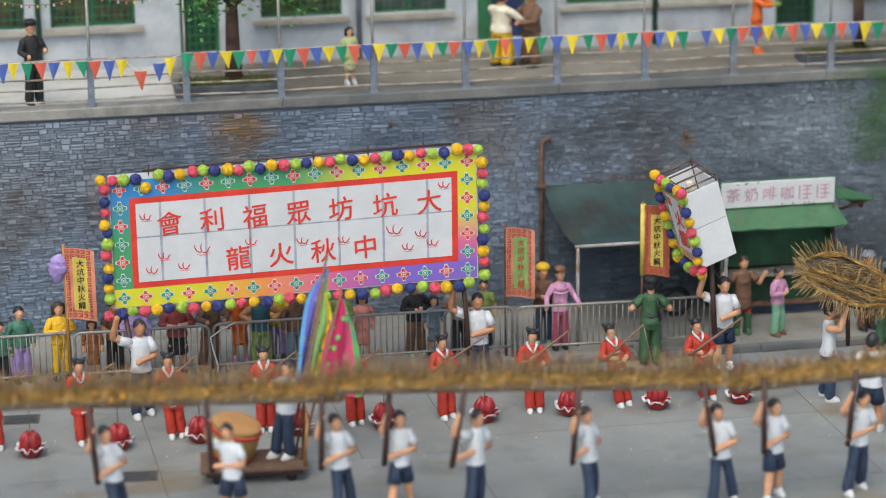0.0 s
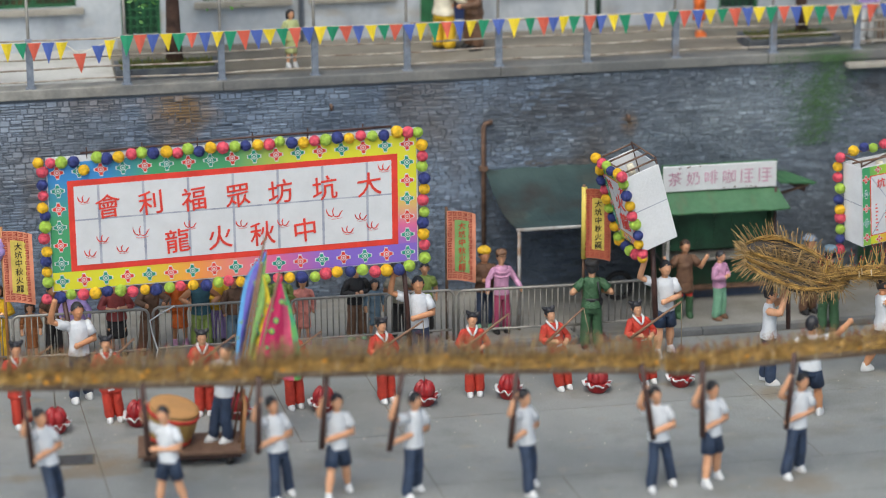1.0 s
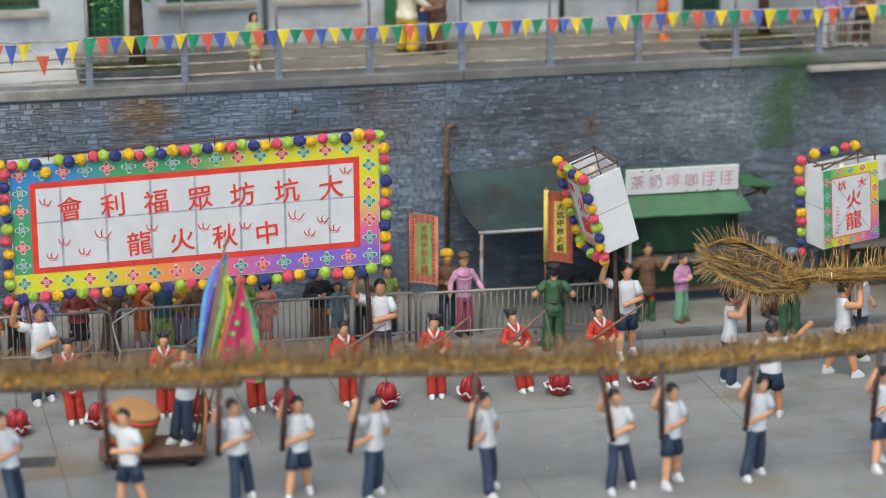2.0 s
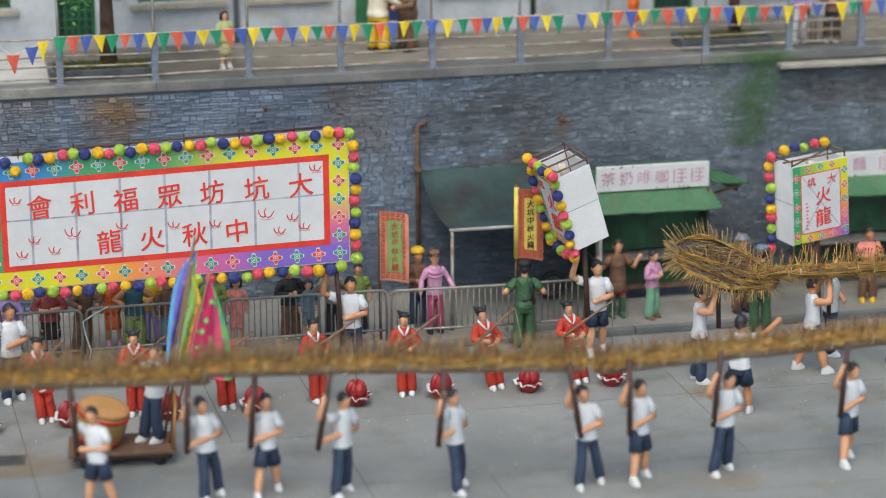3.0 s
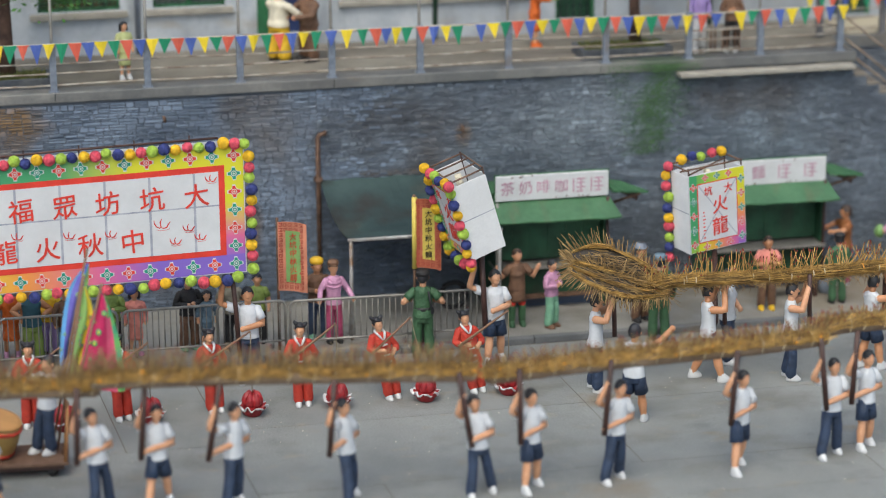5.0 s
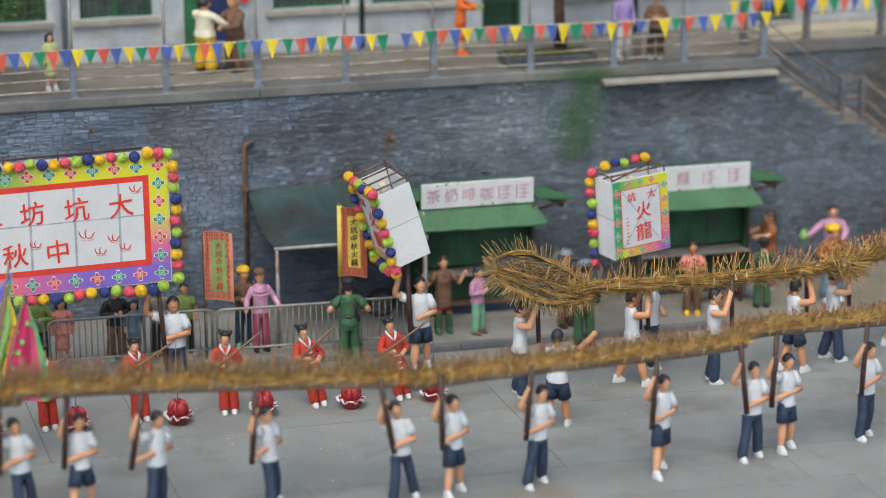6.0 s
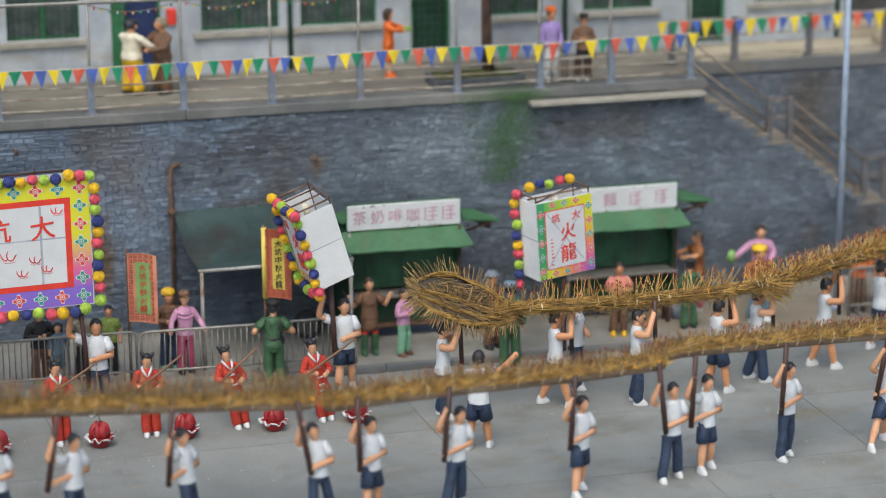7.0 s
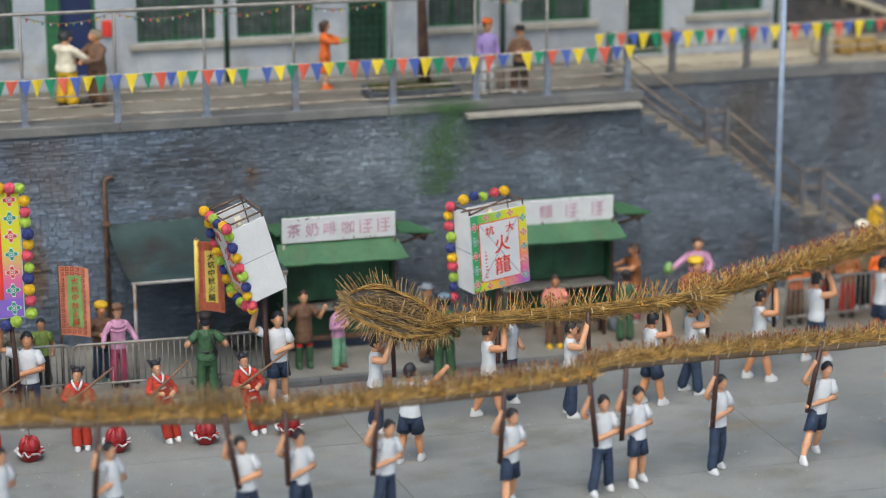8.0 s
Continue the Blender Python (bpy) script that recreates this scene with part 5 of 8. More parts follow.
def dragon_head(parent):
    """A long open basket: a dark foam bed with straw ropes along its rims and short sticks standing out all round."""
    rng = random.Random(21)
    ropes = {
        "rear": [(3.04, -0.26, 2.36), (3.5, -0.12, 2.41), (4.06, -0.12, 2.19), (4.47, -0.24, 1.92), (4.8, -0.38, 1.68)],
        "middle": [(2.94, -0.44, 2.28), (3.36, -0.44, 2.15), (3.83, -0.43, 1.97), (4.32, -0.42, 1.76), (4.76, -0.41, 1.63)],
        "front": [(2.92, -0.6, 2.14), (3.3, -0.77, 1.92), (3.75, -0.8, 1.73), (4.22, -0.68, 1.61), (4.66, -0.46, 1.58)],
    }
    ropes["inner"] = [tuple((p + q) / 2 for p, q in zip(a, b)) for a, b in zip(ropes["middle"], ropes["front"])]
    n = 26
    lines = {k: along(p, 0.02) for k, p in ropes.items()}

    def on(key, f):
        q = lines[key]
        return q[min(len(q) - 1, max(0, int(f * (len(q) - 1))))]

    bm = B()  # the bed hangs a little under the rims
    rings = []
    for i in range(n + 1):
        f = i / n
        a, c, b = on("rear", f), on("middle", f), on("front", f)
        k = math.sin(math.pi * (0.1 + 0.8 * f))
        sec = [a, a.lerp(c, 0.5) - Vector((0, 0, 0.05 * k)), c - Vector((0, 0, 0.06 * k)), c.lerp(b, 0.5) - Vector((0, 0, 0.05 * k)), b, b + Vector((0, 0.06, -0.09 * k)), c - Vector((0, 0, 0.26 * k)), a + Vector((0, -0.06, -0.12 * k))]
        rings.append([bm.verts.new(p + Vector((0, 0, 0.025 * noise.noise(p * 12)))) for p in sec])
    skin_rings(bm, rings, 0)
    part("head_core", bm, [DARKSTRAW], parent, "dark foam bed of the dragon's head")
    bm = B()
    for key in ropes:
        for k in range(165):  # rope strands
            f = rng.uniform(0, 0.92)
            o = Vector((0, rng.gauss(0, 0.02), rng.gauss(0.01, 0.02)))
            stick(bm, on(key, f) + o, on(key, f + rng.uniform(0.06, 0.2)) + o * 1.3, rng.uniform(0.006, 0.010), 0, 0.005)
    part("rope", bm, [STRAW], parent, "golden straw ropes along the rims")
    bm = B()
    for k in range(340):  # loose straw across the bed
        f = rng.uniform(0.05, 0.9)
        a, b = on("rear", f), on("front", min(1, f + rng.uniform(-0.12, 0.25)))
        p = a.lerp(b, rng.uniform(0.05, 0.85)) - Vector((0, 0, 0.03))
        w = (b - a).normalized() * rng.uniform(0.2, 1.0) + Vector((rng.gauss(0.8, 0.7), 0, rng.uniform(-0.15, 0.3)))
        stick(bm, p, p + w.normalized() * rng.uniform(0.12, 0.34), 0.0065, 0, 0.005)
    for key, count in (("rear", 74), ("middle", 60), ("front", 96)):  # sticks
        for k in range(count):
            f = ((k + rng.random()) / count) ** 1.15
            p = on(key, f)
            left = max(0.0, 1 - f * 2.6)
            if key == "front":
                w = Vector((rng.gauss(-0.25, 0.2) - 1.1 * left, -0.8, rng.gauss(-0.55, 0.25)))
            else:
                w = Vector((rng.gauss(-0.05 if f < 0.5 else 0.3, 0.22) - 0.8 * left, rng.gauss(0.1, 0.35), 1.0 if key == "rear" else 0.8))
            w.normalize()
            stick(bm, p - w * 0.04, p + w * rng.uniform(0.17, 0.35) * (1.1 - 0.35 * f), 0.0085, 0, 0.007)
    for k in range(46):  # the fan at the muzzle
        f = (k + rng.random()) / 46
        p = on("rear", 0).lerp(on("front", 0), f)
        w = Vector((-1.0, rng.gauss(-0.1, 0.3), 0.75 - 1.4 * f + rng.gauss(0, 0.12))).normalized()
        stick(bm, p - w * 0.04, p + w * rng.uniform(0.14, 0.26), 0.0085, 0, 0.007)
    for k in range(40):  # sticks hanging under the jaw
        f = rng.uniform(0.25, 0.95)
        p = on("middle", f) - Vector((0, rng.uniform(-0.1, 0.25), 0.24 * math.sin(math.pi * (0.1 + 0.8 * f))))
        w = Vector((rng.gauss(0.0, 0.35), rng.gauss(-0.3, 0.3), -1.0)).normalized()
        stick(bm, p, p + w * rng.uniform(0.12, 0.26), 0.007, 0, 0.0055)
    tagged(part("head_straw", bm, [OLDSTRAW], parent), kind="stuff")


DARKSTRAW = mat("dark_foam_bed", (0.035, 0.031, 0.031), 0.8, s1=9, c2=(0.09, 0.075, 0.06), s2=40, bump=1.0)
dragon_head(fire_dragon)
bm = B()
rng = random.Random(33)
for i in range(150):  # the knot where the two lengths are bound together
    a = Vector((9.25 + rng.uniform(-0.2, 0.1), -0.42 + rng.uniform(-0.1, 0.14), 1.83 + rng.uniform(-0.1, 0.1)))
    w = Vector((rng.uniform(0.3, 1.0), rng.gauss(-0.2, 0.3), rng.gauss(-0.15, 0.42))).normalized()
    stick(bm, a, a + w * rng.uniform(0.2, 0.5), 0.0075, 0, 0.005)
tagged(part("knot_straw", bm, [STRAW], fire_dragon), kind="stuff")
for dx in (-0.1, 0.0, 0.12):
    bm = B()
    tube(bm, [Vector((9.3 + dx, -0.32 + math.cos(q) * 0.17, 1.82 + math.sin(q) * 0.16)) for q in [0.52 * i for i in range(13)]], 0.011, n=4)
    part("tie", bm, [CREAM], fire_dragon)
for foot, top in POLES:
    bm = B()
    tube(bm, [foot, foot.lerp(top, 0.5), top], 0.045, n=8)
    part("pole", bm, [DARKWOOD], fire_dragon)
for x, y, a, lg, st, s in BACKROW:
    p = Matrix.Rotation(radians(a), 4, "Z") @ Vector((0.04, -0.32, 0))
    bm = B()
    tube(bm, [(x + p.x, y + p.y, 0.95), (x + p.x * 0.9, y + p.y, 1.85)], 0.04, n=8)
    part("pole", bm, [DARKWOOD], fire_dragon)


# ---- woollen balls ----
def wool_mesh(col):
    bm = B()
    bmesh.ops.create_icosphere(bm, subdivisions=3, radius=0.1)
    for v in bm.verts:
        v.co *= 1 + 0.10 * noise.noise(v.co * 60) + 0.05 * noise.noise(v.co * 120)
    for f in bm.faces:
        f.smooth = True
    rng = random.Random(col)
    for k in range(46):  # yarn turns
        u = Vector((rng.gauss(0, 1), rng.gauss(0, 1), rng.gauss(0, 1))).normalized()
        v = u.orthogonal().normalized()
        v.rotate(Matrix.Rotation(rng.uniform(0, 6.28), 3, u))
        w = u.cross(v)
        a0, ln = rng.uniform(0, 6.28), rng.uniform(0.9, 2.2)
        rr = rng.uniform(0.1, 0.107)
        pts = [(v * math.cos(a0 + ln * i / 5) + w * math.sin(a0 + ln * i / 5)) * rr + u * rng.uniform(-0.002, 0.002) for i in range(6)]
        tube(bm, pts, 0.005, 0, 4)
    return mesh_of(bm, [WOOL[col]], "pompom")


WOOLS = {c: wool_mesh(c) for c in WOOL}
WCYCLE = ["yellow", "red", "green", "blue"]


def pompoms(parent, pts, seed, k=1.0, hues=""):
    rng = random.Random(seed)
    for i, p in enumerate(pts):
        s = rng.uniform(0.86, 1.05) * k
        j = Vector((rng.uniform(-0.02, 0.02), rng.uniform(-0.02, 0.01), rng.uniform(-0.03, 0.03)))
        q = Vector(p) + j
        c = HUES[hues[i % len(hues)]] if hues else WCYCLE[(i + seed + (rng.random() < 0.12)) % 4]
        part("pompom", WOOLS[c], None, parent, m=at(q.x, q.y, q.z, rng.uniform(0, 360), rng.uniform(0, 360), 0) @ Matrix.Scale(s, 4))


# ---- printed patterns ----
def prism(bm, outline, y0, y1, mi):
    a = [bm.verts.new((x, y0, z)) for x, z in outline]
    b = [bm.verts.new((x, y1, z)) for x, z in outline]
    n = len(a)
    bm.faces.new(a).material_index = mi
    for i in range(n):
        bm.faces.new((a[i], b[i], b[(i + 1) % n], a[(i + 1) % n])).material_index = mi


def motif_mesh(col, s=0.105):
    """A printed four-petal cross with a white edge and a round centre."""
    bm = B()
    def cross(k):
        pts = []
        for i in range(4):
            a = math.pi / 2 * i
            for r, da in ((0.62, -0.5), (1.0, -0.22), (1.0, 0.22), (0.62, 0.5)):
                pts.append((math.cos(a + da) * r * s * k, math.sin(a + da) * r * s * k))
        return pts
    prism(bm, cross(1.15), -0.004, 0, 0)
    prism(bm, cross(0.95), -0.007, 0, 1)
    for r, d, mi in ((0.45, 0.010, 0), (0.32, 0.013, 1), (0.16, 0.016, 0)):
        prism(bm, [(math.cos(q) * r * s, math.sin(q) * r * s) for q in [2 * math.pi * i / 12 for i in range(12)]], -d, 0, mi)
    return mesh_of(bm, [WHITE, col], "motif")


GREENPRINT = mat("green_print", (0.015, 0.25, 0.17), 0.5, s1=3, bump=0.05)
MOTIFS = [motif_mesh(RED), motif_mesh(GREENPRINT)]
BLU, GRN, YEL, ORG, PNK, PUR = (0.04, 0.22, 0.52), (0.06, 0.30, 0.13), (0.62, 0.60, 0.03), (0.75, 0.28, 0.06), (0.62, 0.13, 0.28), (0.20, 0.12, 0.50)


# ---- the great banner ----
# Painted shade: bamboo behind the cloth, and folds in the lantern paper.
SHADELINE = mat("grey_shade_line", (0.24, 0.26, 0.33), 0.65, s1=4, c2=(0.40, 0.42, 0.48), bump=0.1, grain=0.15)
def great_banner():
    W, H, SH, b = 6.02, 2.17, 0.062, 0.31
    t = thing("procession_banner", at(-8.22, 1.7, 1.66, 0, 0, -6.6), "long white banner with rainbow border, red characters and woollen balls", "banner")

    def slab(name, u0, v0, u1, v1, d0, d1, m, label="", cuts=1):
        bm = B()
        n = cuts
        for i in range(n):
            a, c = u0 + (u1 - u0) * i / n, u0 + (u1 - u0) * (i + 1) / n
            g = 0.006 if n > 1 else 0
            fs = [((a + g, -d1, v0 + SH * a), (c - g, -d1, v0 + SH * c), (c - g, -d1, v1 + SH * c), (a + g, -d1, v1 + SH * a))]
            f = [bm.verts.new(p) for p in fs[0]]
            k = [bm.verts.new((p[0], -d0, p[2])) for p in fs[0]]
            bm.faces.new(f)
            bm.faces.new(k[::-1])
            for j in range(4):
                bm.faces.new((f[j], k[j], k[(j + 1) % 4], f[(j + 1) % 4]))
        return part(name, bm, [m], t, label)

    slab("backing", -0.02, -0.02, W + 0.02, H + 0.1, -0.04, 0.0, PAPER)
    slab("border_top", 0, H - b, W, H, 0.001, 0.012, rainbow("border_top", [(0, BLU), (0.9, BLU), (1.7, GRN), (3.0, GRN), (4.2, YEL), (6.0, YEL)], "X"))
    slab("border_bottom", 0, 0, W, b, 0.001, 0.012, rainbow("border_bottom", [(0, YEL), (1.3, YEL), (2.4, ORG), (3.6, PNK), (4.6, PUR), (6.0, PUR)], "X"))
    slab("border_side", 0, b, b, H - b, 0.001, 0.012, rainbow("border_left", [(0.3, GRN), (1.2, GRN), (1.9, BLU)], "Z"))
    slab("border_side", W - b, b, W, H - b, 0.001, 0.012, rainbow("border_right", [(0.6, PUR), (1.0, PNK), (1.6, YEL), (2.2, YEL)], "Z"))
    slab("red_frame", b, b, W - b, H - b, 0.001, 0.016, RED)
    slab("canvas", b + 0.1, b + 0.1, W - b - 0.1, H - b - 0.1, 0.001, 0.021, PAPER, "white canvas with faint strips of painted shade")
    # bamboo and fold shadows painted as thin grey strips
    for i in range(7):
        u = 0.81 + 0.733 * i
        slab("shade_strip", u - 0.02, b + 0.1, u + 0.02, H - b - 0.1, 0.0205, 0.0225, SHADELINE, "faint grey strip of painted shade")
    slab("shade_strip", b + 0.1, 1.17, W - b - 0.1, 1.195, 0.0205, 0.0222, SHADELINE, "faint grey strip of painted shade")
    spots = [(0.155 + 0.357 * i, H - b / 2) for i in range(17)] + [(0.155 + 0.357 * i, b / 2) for i in range(17)]
    spots += [(u, 0.155 + 0.31 * i) for i in range(1, 6) for u in (b / 2, W - b / 2)]
    for i, (u, v) in enumerate(spots):
        part("motif", MOTIFS[i % 2 if i < 34 else (i // 2) % 2], None, t, m=at(u, -0.013, v + SH * u, 0, -3.5 + 45 * 0, 0))
    for chars, v, us in (("會利福眾坊坑大", 1.38, [0.96, 1.65, 2.36, 3.08, 3.78, 4.51, 5.24]), ("龍火秋中", 0.69, [2.07, 2.77, 3.47, 4.17])):
        for ch, u in zip(chars, us):
            part("character", mesh_of(lettering(ch, 0.43, bold=0.008), [RED], "character"), None, t, "red brush character", m=at(u, -0.026, v + SH * u, 0, -3, 0))
    flames = [(0.56, 1.52), (0.84, 0.82), (0.63, 0.59), (1.16, 0.62), (1.47, 0.89), (2.28, 0.94), (3.13, 0.88), (3.81, 0.84), (4.65, 0.93), (5.48, 1.64), (4.87, 0.62), (5.09, 0.83), (5.28, 0.66)]
    for i, (u, v) in enumerate(flames):
        bm = B()
        k = 1.3 if i in (4, 8) else 0.95
        for pts in (((-0.095, 0.065), (-0.088, 0.02), (-0.066, -0.02), (-0.025, -0.04), (-0.008, -0.02)), ((0.004, 0.085), (-0.016, 0.035), (-0.01, -0.01), (0.004, -0.035)), ((0.112, 0.045), (0.086, 0.01), (0.066, -0.03), (0.03, -0.042), (0.006, -0.035)), ((-0.075, -0.055), (-0.03, -0.074), (0.03, -0.07), (0.085, -0.06), (0.105, -0.04))):
            tube(bm, [(x * k, 0, z * k) for x, z in pts], [0.004] + [0.010] * (len(pts) - 2) + [0.006], n=6, flat=0.35)
        for vert in bm.verts:
            vert.co.y *= 0.22
        part("flame_mark", bm, [RED], t, m=at(u, -0.026, v + SH * u))
    bm = B()
    tube(bm, [(0.55, 0.0, H + 0.14 + SH * 0.55), (W * 0.5, 0.0, H + 0.17 + SH * W * 0.5), (W - 0.4, 0.0, H + 0.13 + SH * W)], 0.02, n=6)
    part("top_rod", bm, [DARKWOOD], t)
    for i in range(6):
        u = 0.65 + 0.9 * i
        bm = B()
        tube(bm, [(u, 0.02, H - 0.03 + SH * u), (u, -0.01, H + 0.24 + SH * u)], 0.014, n=5)
        part("tie", bm, [DARKWOOD], t)
    for u, v0, v1, du in ((0.12, -1.25, 0.05, 0.2), (W - 0.24, -1.5, 0.05, 0.1)):
        bm = B()
        tube(bm, [(u + du, -0.55 if u < 1 else 0.02, v0 + SH * u), (u + du * 0.6, -0.2 if u < 1 else 0.05, (v0 + v1) / 2 + SH * u), (u, 0.06, v1 + SH * u)], 0.04, n=8)
        part("pole", bm, [DARKWOOD], t)
    top = [(u, -0.03, H + (0.04 if i != 4 else -0.14) + SH * u) for i, u in enumerate([-0.14 + 0.188 * i for i in range(34)])]
    bot = [(u, -0.03, -0.1 + SH * u) for u in [-0.1 + 0.2 * i for i in range(31)]]
    lef = [(-0.09, -0.03, 0.14 + 0.19 * i) for i in range(11)]
    rig = [(W + 0.11, -0.03, 0.06 + SH * W + 0.195 * i) for i in range(11)]
    for k, (q, hues) in enumerate(((top, "YRGBY" + "GBYR" * 8), (bot, "RBG" + "RYBG" * 8), (lef, "GYBYRGBYRBR"), (rig, "GRYBGRYBGRYB"))):
        pompoms(t, q, 3 + k, 0.93, hues)


great_banner()


# ---- box lanterns ----
LEAFGREEN = (0.05, 0.30, 0.12)
EDGES = {
    "left": rainbow("poster_left", [(0.0, (0.30, 0.50, 0.05)), (0.3, LEAFGREEN), (1.5, LEAFGREEN)], "Z"),
    "right": rainbow("poster_right", [(0.0, PUR), (0.3, PNK), (0.65, ORG), (1.0, YEL), (1.5, YEL)], "Z"),
    "top": rainbow("poster_top", [(-0.58, LEAFGREEN), (-0.2, (0.25, 0.48, 0.06)), (0.2, YEL), (0.6, YEL)], "X"),
    "bottom": rainbow("poster_bottom", [(-0.58, (0.35, 0.52, 0.05)), (-0.3, YEL), (0.0, ORG), (0.3, PNK), (0.58, PUR)], "X"),
}


LANTERNPAPER = mat("bright_lantern_paper", (0.72, 0.73, 0.74), 0.7, s1=1.5, var=0.06, s2=22, bump=0.3, grain=0.25)


def box_lantern(m, label, chars, balls, w=0.45, d=0.35, h=1.36, across=False):
    t = thing("box_lantern", m, label, "lantern", group="box lanterns")
    for name, q, mt in (("side_panel", (-w, -d, 0, -w + 0.02, d, h), LANTERNPAPER), ("side_panel", (w - 0.02, -d, 0, w, d, h), LANTERNPAPER), ("rear_panel", (-w + 0.02, d - 0.02, 0, w - 0.02, d, h), LANTERNPAPER), ("poster", (-w - 0.01, -d - 0.03, 0.02, w + 0.01, -d - 0.002, h + 0.02), PAPER)):
        bm = B()
        box(bm, *q, bevel=0.006)
        part(name, bm, [mt], t)
    e = 0.15  # width of the printed border
    for key, q in (("left", (-w, 0.03, -w + e, h + 0.01)), ("right", (w - e, 0.03, w, h + 0.01)), ("top", (-w + e, h - e, w - e, h + 0.01)), ("bottom", (-w + e, 0.03, w - e, 0.03 + e))):
        bm = B()
        box(bm, q[0], -d - 0.033, q[1], q[2], -d - 0.0295, q[3])
        part("border", bm, [EDGES[key]], t)
    bm = B()
    box(bm, -w + e, -d - 0.036, 0.03 + e, w - e, -d - 0.03, h - e)
    part("red_frame", bm, [RED], t)
    bm = B()
    box(bm, -w + e + 0.018, -d - 0.04, 0.048 + e, w - e - 0.018, -d - 0.035, h - e - 0.018)
    part("paper_field", bm, [PAPER], t)
    fw, fh = w - e - 0.018, (h - 2 * e - 0.066) / 2
    for s in (-1, 1):  # folds from corner to corner, their shade drawn as grey strips
        bm = B()
        ln = math.hypot(fw, fh) - 0.01
        box(bm, -ln, -0.0006, -0.009, ln, 0.0006, 0.009)
        part("crease", bm, [SHADELINE], t, m=at(0, -d - 0.0405, 0.048 + e + fh, 0, s * math.degrees(math.atan2(fh, fw)), 0))
    for k in range(5):
        for s in (-1, 1):
            part("motif", MOTIFS[(k + (s > 0)) % 2], None, t, m=at(s * (w - 0.07), -d - 0.034, 0.17 + 0.26 * k) @ Matrix.Scale(0.66, 4))
    for k in range(3):
        for z in (0.1, h - 0.06):
            part("motif", MOTIFS[k % 2], None, t, m=at(-w + 0.32 + k * (2 * w - 0.64) / 2, -d - 0.034, z) @ Matrix.Scale(0.6, 4))
    for ch, x, z, sz in chars:
        part("character", mesh_of(lettering(ch, sz, bold=0.008), [RED], "character"), None, t, m=at(x, -d - 0.043, z))
    for i in range(8):
        bm = B()
        box(bm, -0.31, -d - 0.043, 0.72 - i * 0.066, -0.278 + 0.012 * (i % 3), -d - 0.04, 0.742 - i * 0.066)
        part("small_print", bm, [RED], t)
    for x, y in ((-w, -d), (w, -d), (-w, d), (w, d)):
        bm = B()
        tube(bm, [(x * 0.96, y * 0.94, 0.02), (x * 0.96, y * 0.94, h + 0.14)], 0.018, n=6)
        part("frame_rod", bm, [DARKWOOD], t)
    for a, b, z in (((-w, -d), (w, -d), h + 0.12), ((-w, d), (w, d), h + 0.12), ((-w, -d), (-w, d), h + 0.1), ((w, -d), (w, d), h + 0.1), *((((-w * 0.33, -d), (-w * 0.33, d), h + 0.11), ((w * 0.33, -d), (w * 0.33, d), h + 0.11)) if across else (((-w, -d), (w, d), h + 0.03), ((-w, 0), (w, 0), h + 0.03)))):
        bm = B()
        tube(bm, [(a[0] * 0.98, a[1] * 0.96, z), (b[0] * 0.98, b[1] * 0.96, z)], 0.016, n=6)
        part("frame_rod", bm, [RUST], t)
    bm = B()
    tube(bm, [(0, 0, h - 0.3), (0, 0, h - 0.02)], [0.07, 0.06], n=12)
    part("candle", bm, [CREAM], t)
    # cross fold of each side panel, its shade drawn as a grey strip
    for x in (-w - 0.003, w - 0.001):
        bm = B()
        box(bm, x, -d + 0.01, h * 0.52, x + 0.004, d - 0.01, h * 0.52 + 0.014)
        part("crease", bm, [SHADELINE], t)
    n = 8
    runs = {
        "front_left": [(-w - 0.01, -d - 0.05, -0.03 + 0.19 * i) for i in range(n)],
        "front_right": [(w - 0.0, -d - 0.05, -0.03 + 0.19 * i) for i in range(n)],
        "front_top": [(-w + 0.2 * i, -d - 0.06, h + 0.1) for i in range(6)],
        "front_foot": [(-w + 0.22 * i, -d - 0.06, -0.1) for i in range(5)],
        "left_rear": [(-w - 0.08, d + 0.02, -0.17 + 0.185 * i) for i in range(n + 1)],
        "left_top": [(-w - 0.02, d - 0.19 * i, h + 0.09) for i in range(4)],
        "rear_top": [(-w - 0.06, d, h + 0.06)] + [(-w + 0.21 * i, d, h + 0.17) for i in range(1, 6)],
    }
    for i, (key, hues) in enumerate(balls):
        pompoms(t, [Vector(p) for p in runs[key]], i + len(label), 0.9, hues)
    return t


CH = [("坑", -0.19, 1.1, 0.18), ("大", 0.22, 1.1, 0.18), ("火", 0.05, 0.83, 0.33), ("龍", 0.04, 0.44, 0.34)]
box_lantern(at(6.064, 1.62, 1.732) @ pose(0, 0, 0, 0, -3.6, 0) @ pose(0, 0, 0, 0, 0, 14.5), "upright white box lantern with printed poster and woollen balls", CH, [("left_rear", "RBGRYBGRY"), ("rear_top", "RYBGRY")], w=0.56, d=0.28, h=1.41)
box_lantern(at(1.82, 1.35, 2.105) @ pose(0, 0, 0, 0, -16.7, 0) @ pose(0, 0, 0, 6.2, 0, 0) @ pose(0, 0, 0, 0, 0, -79.4), "tilted white box lantern with red characters and woollen balls", CH, [("front_left", "GYBGYRBYRG"), ("front_right", "RYBGRYBG"), ("front_top", "YRGBYR"), ("front_foot", "YBGRY")], w=0.46, d=0.32, h=1.40, across=True)
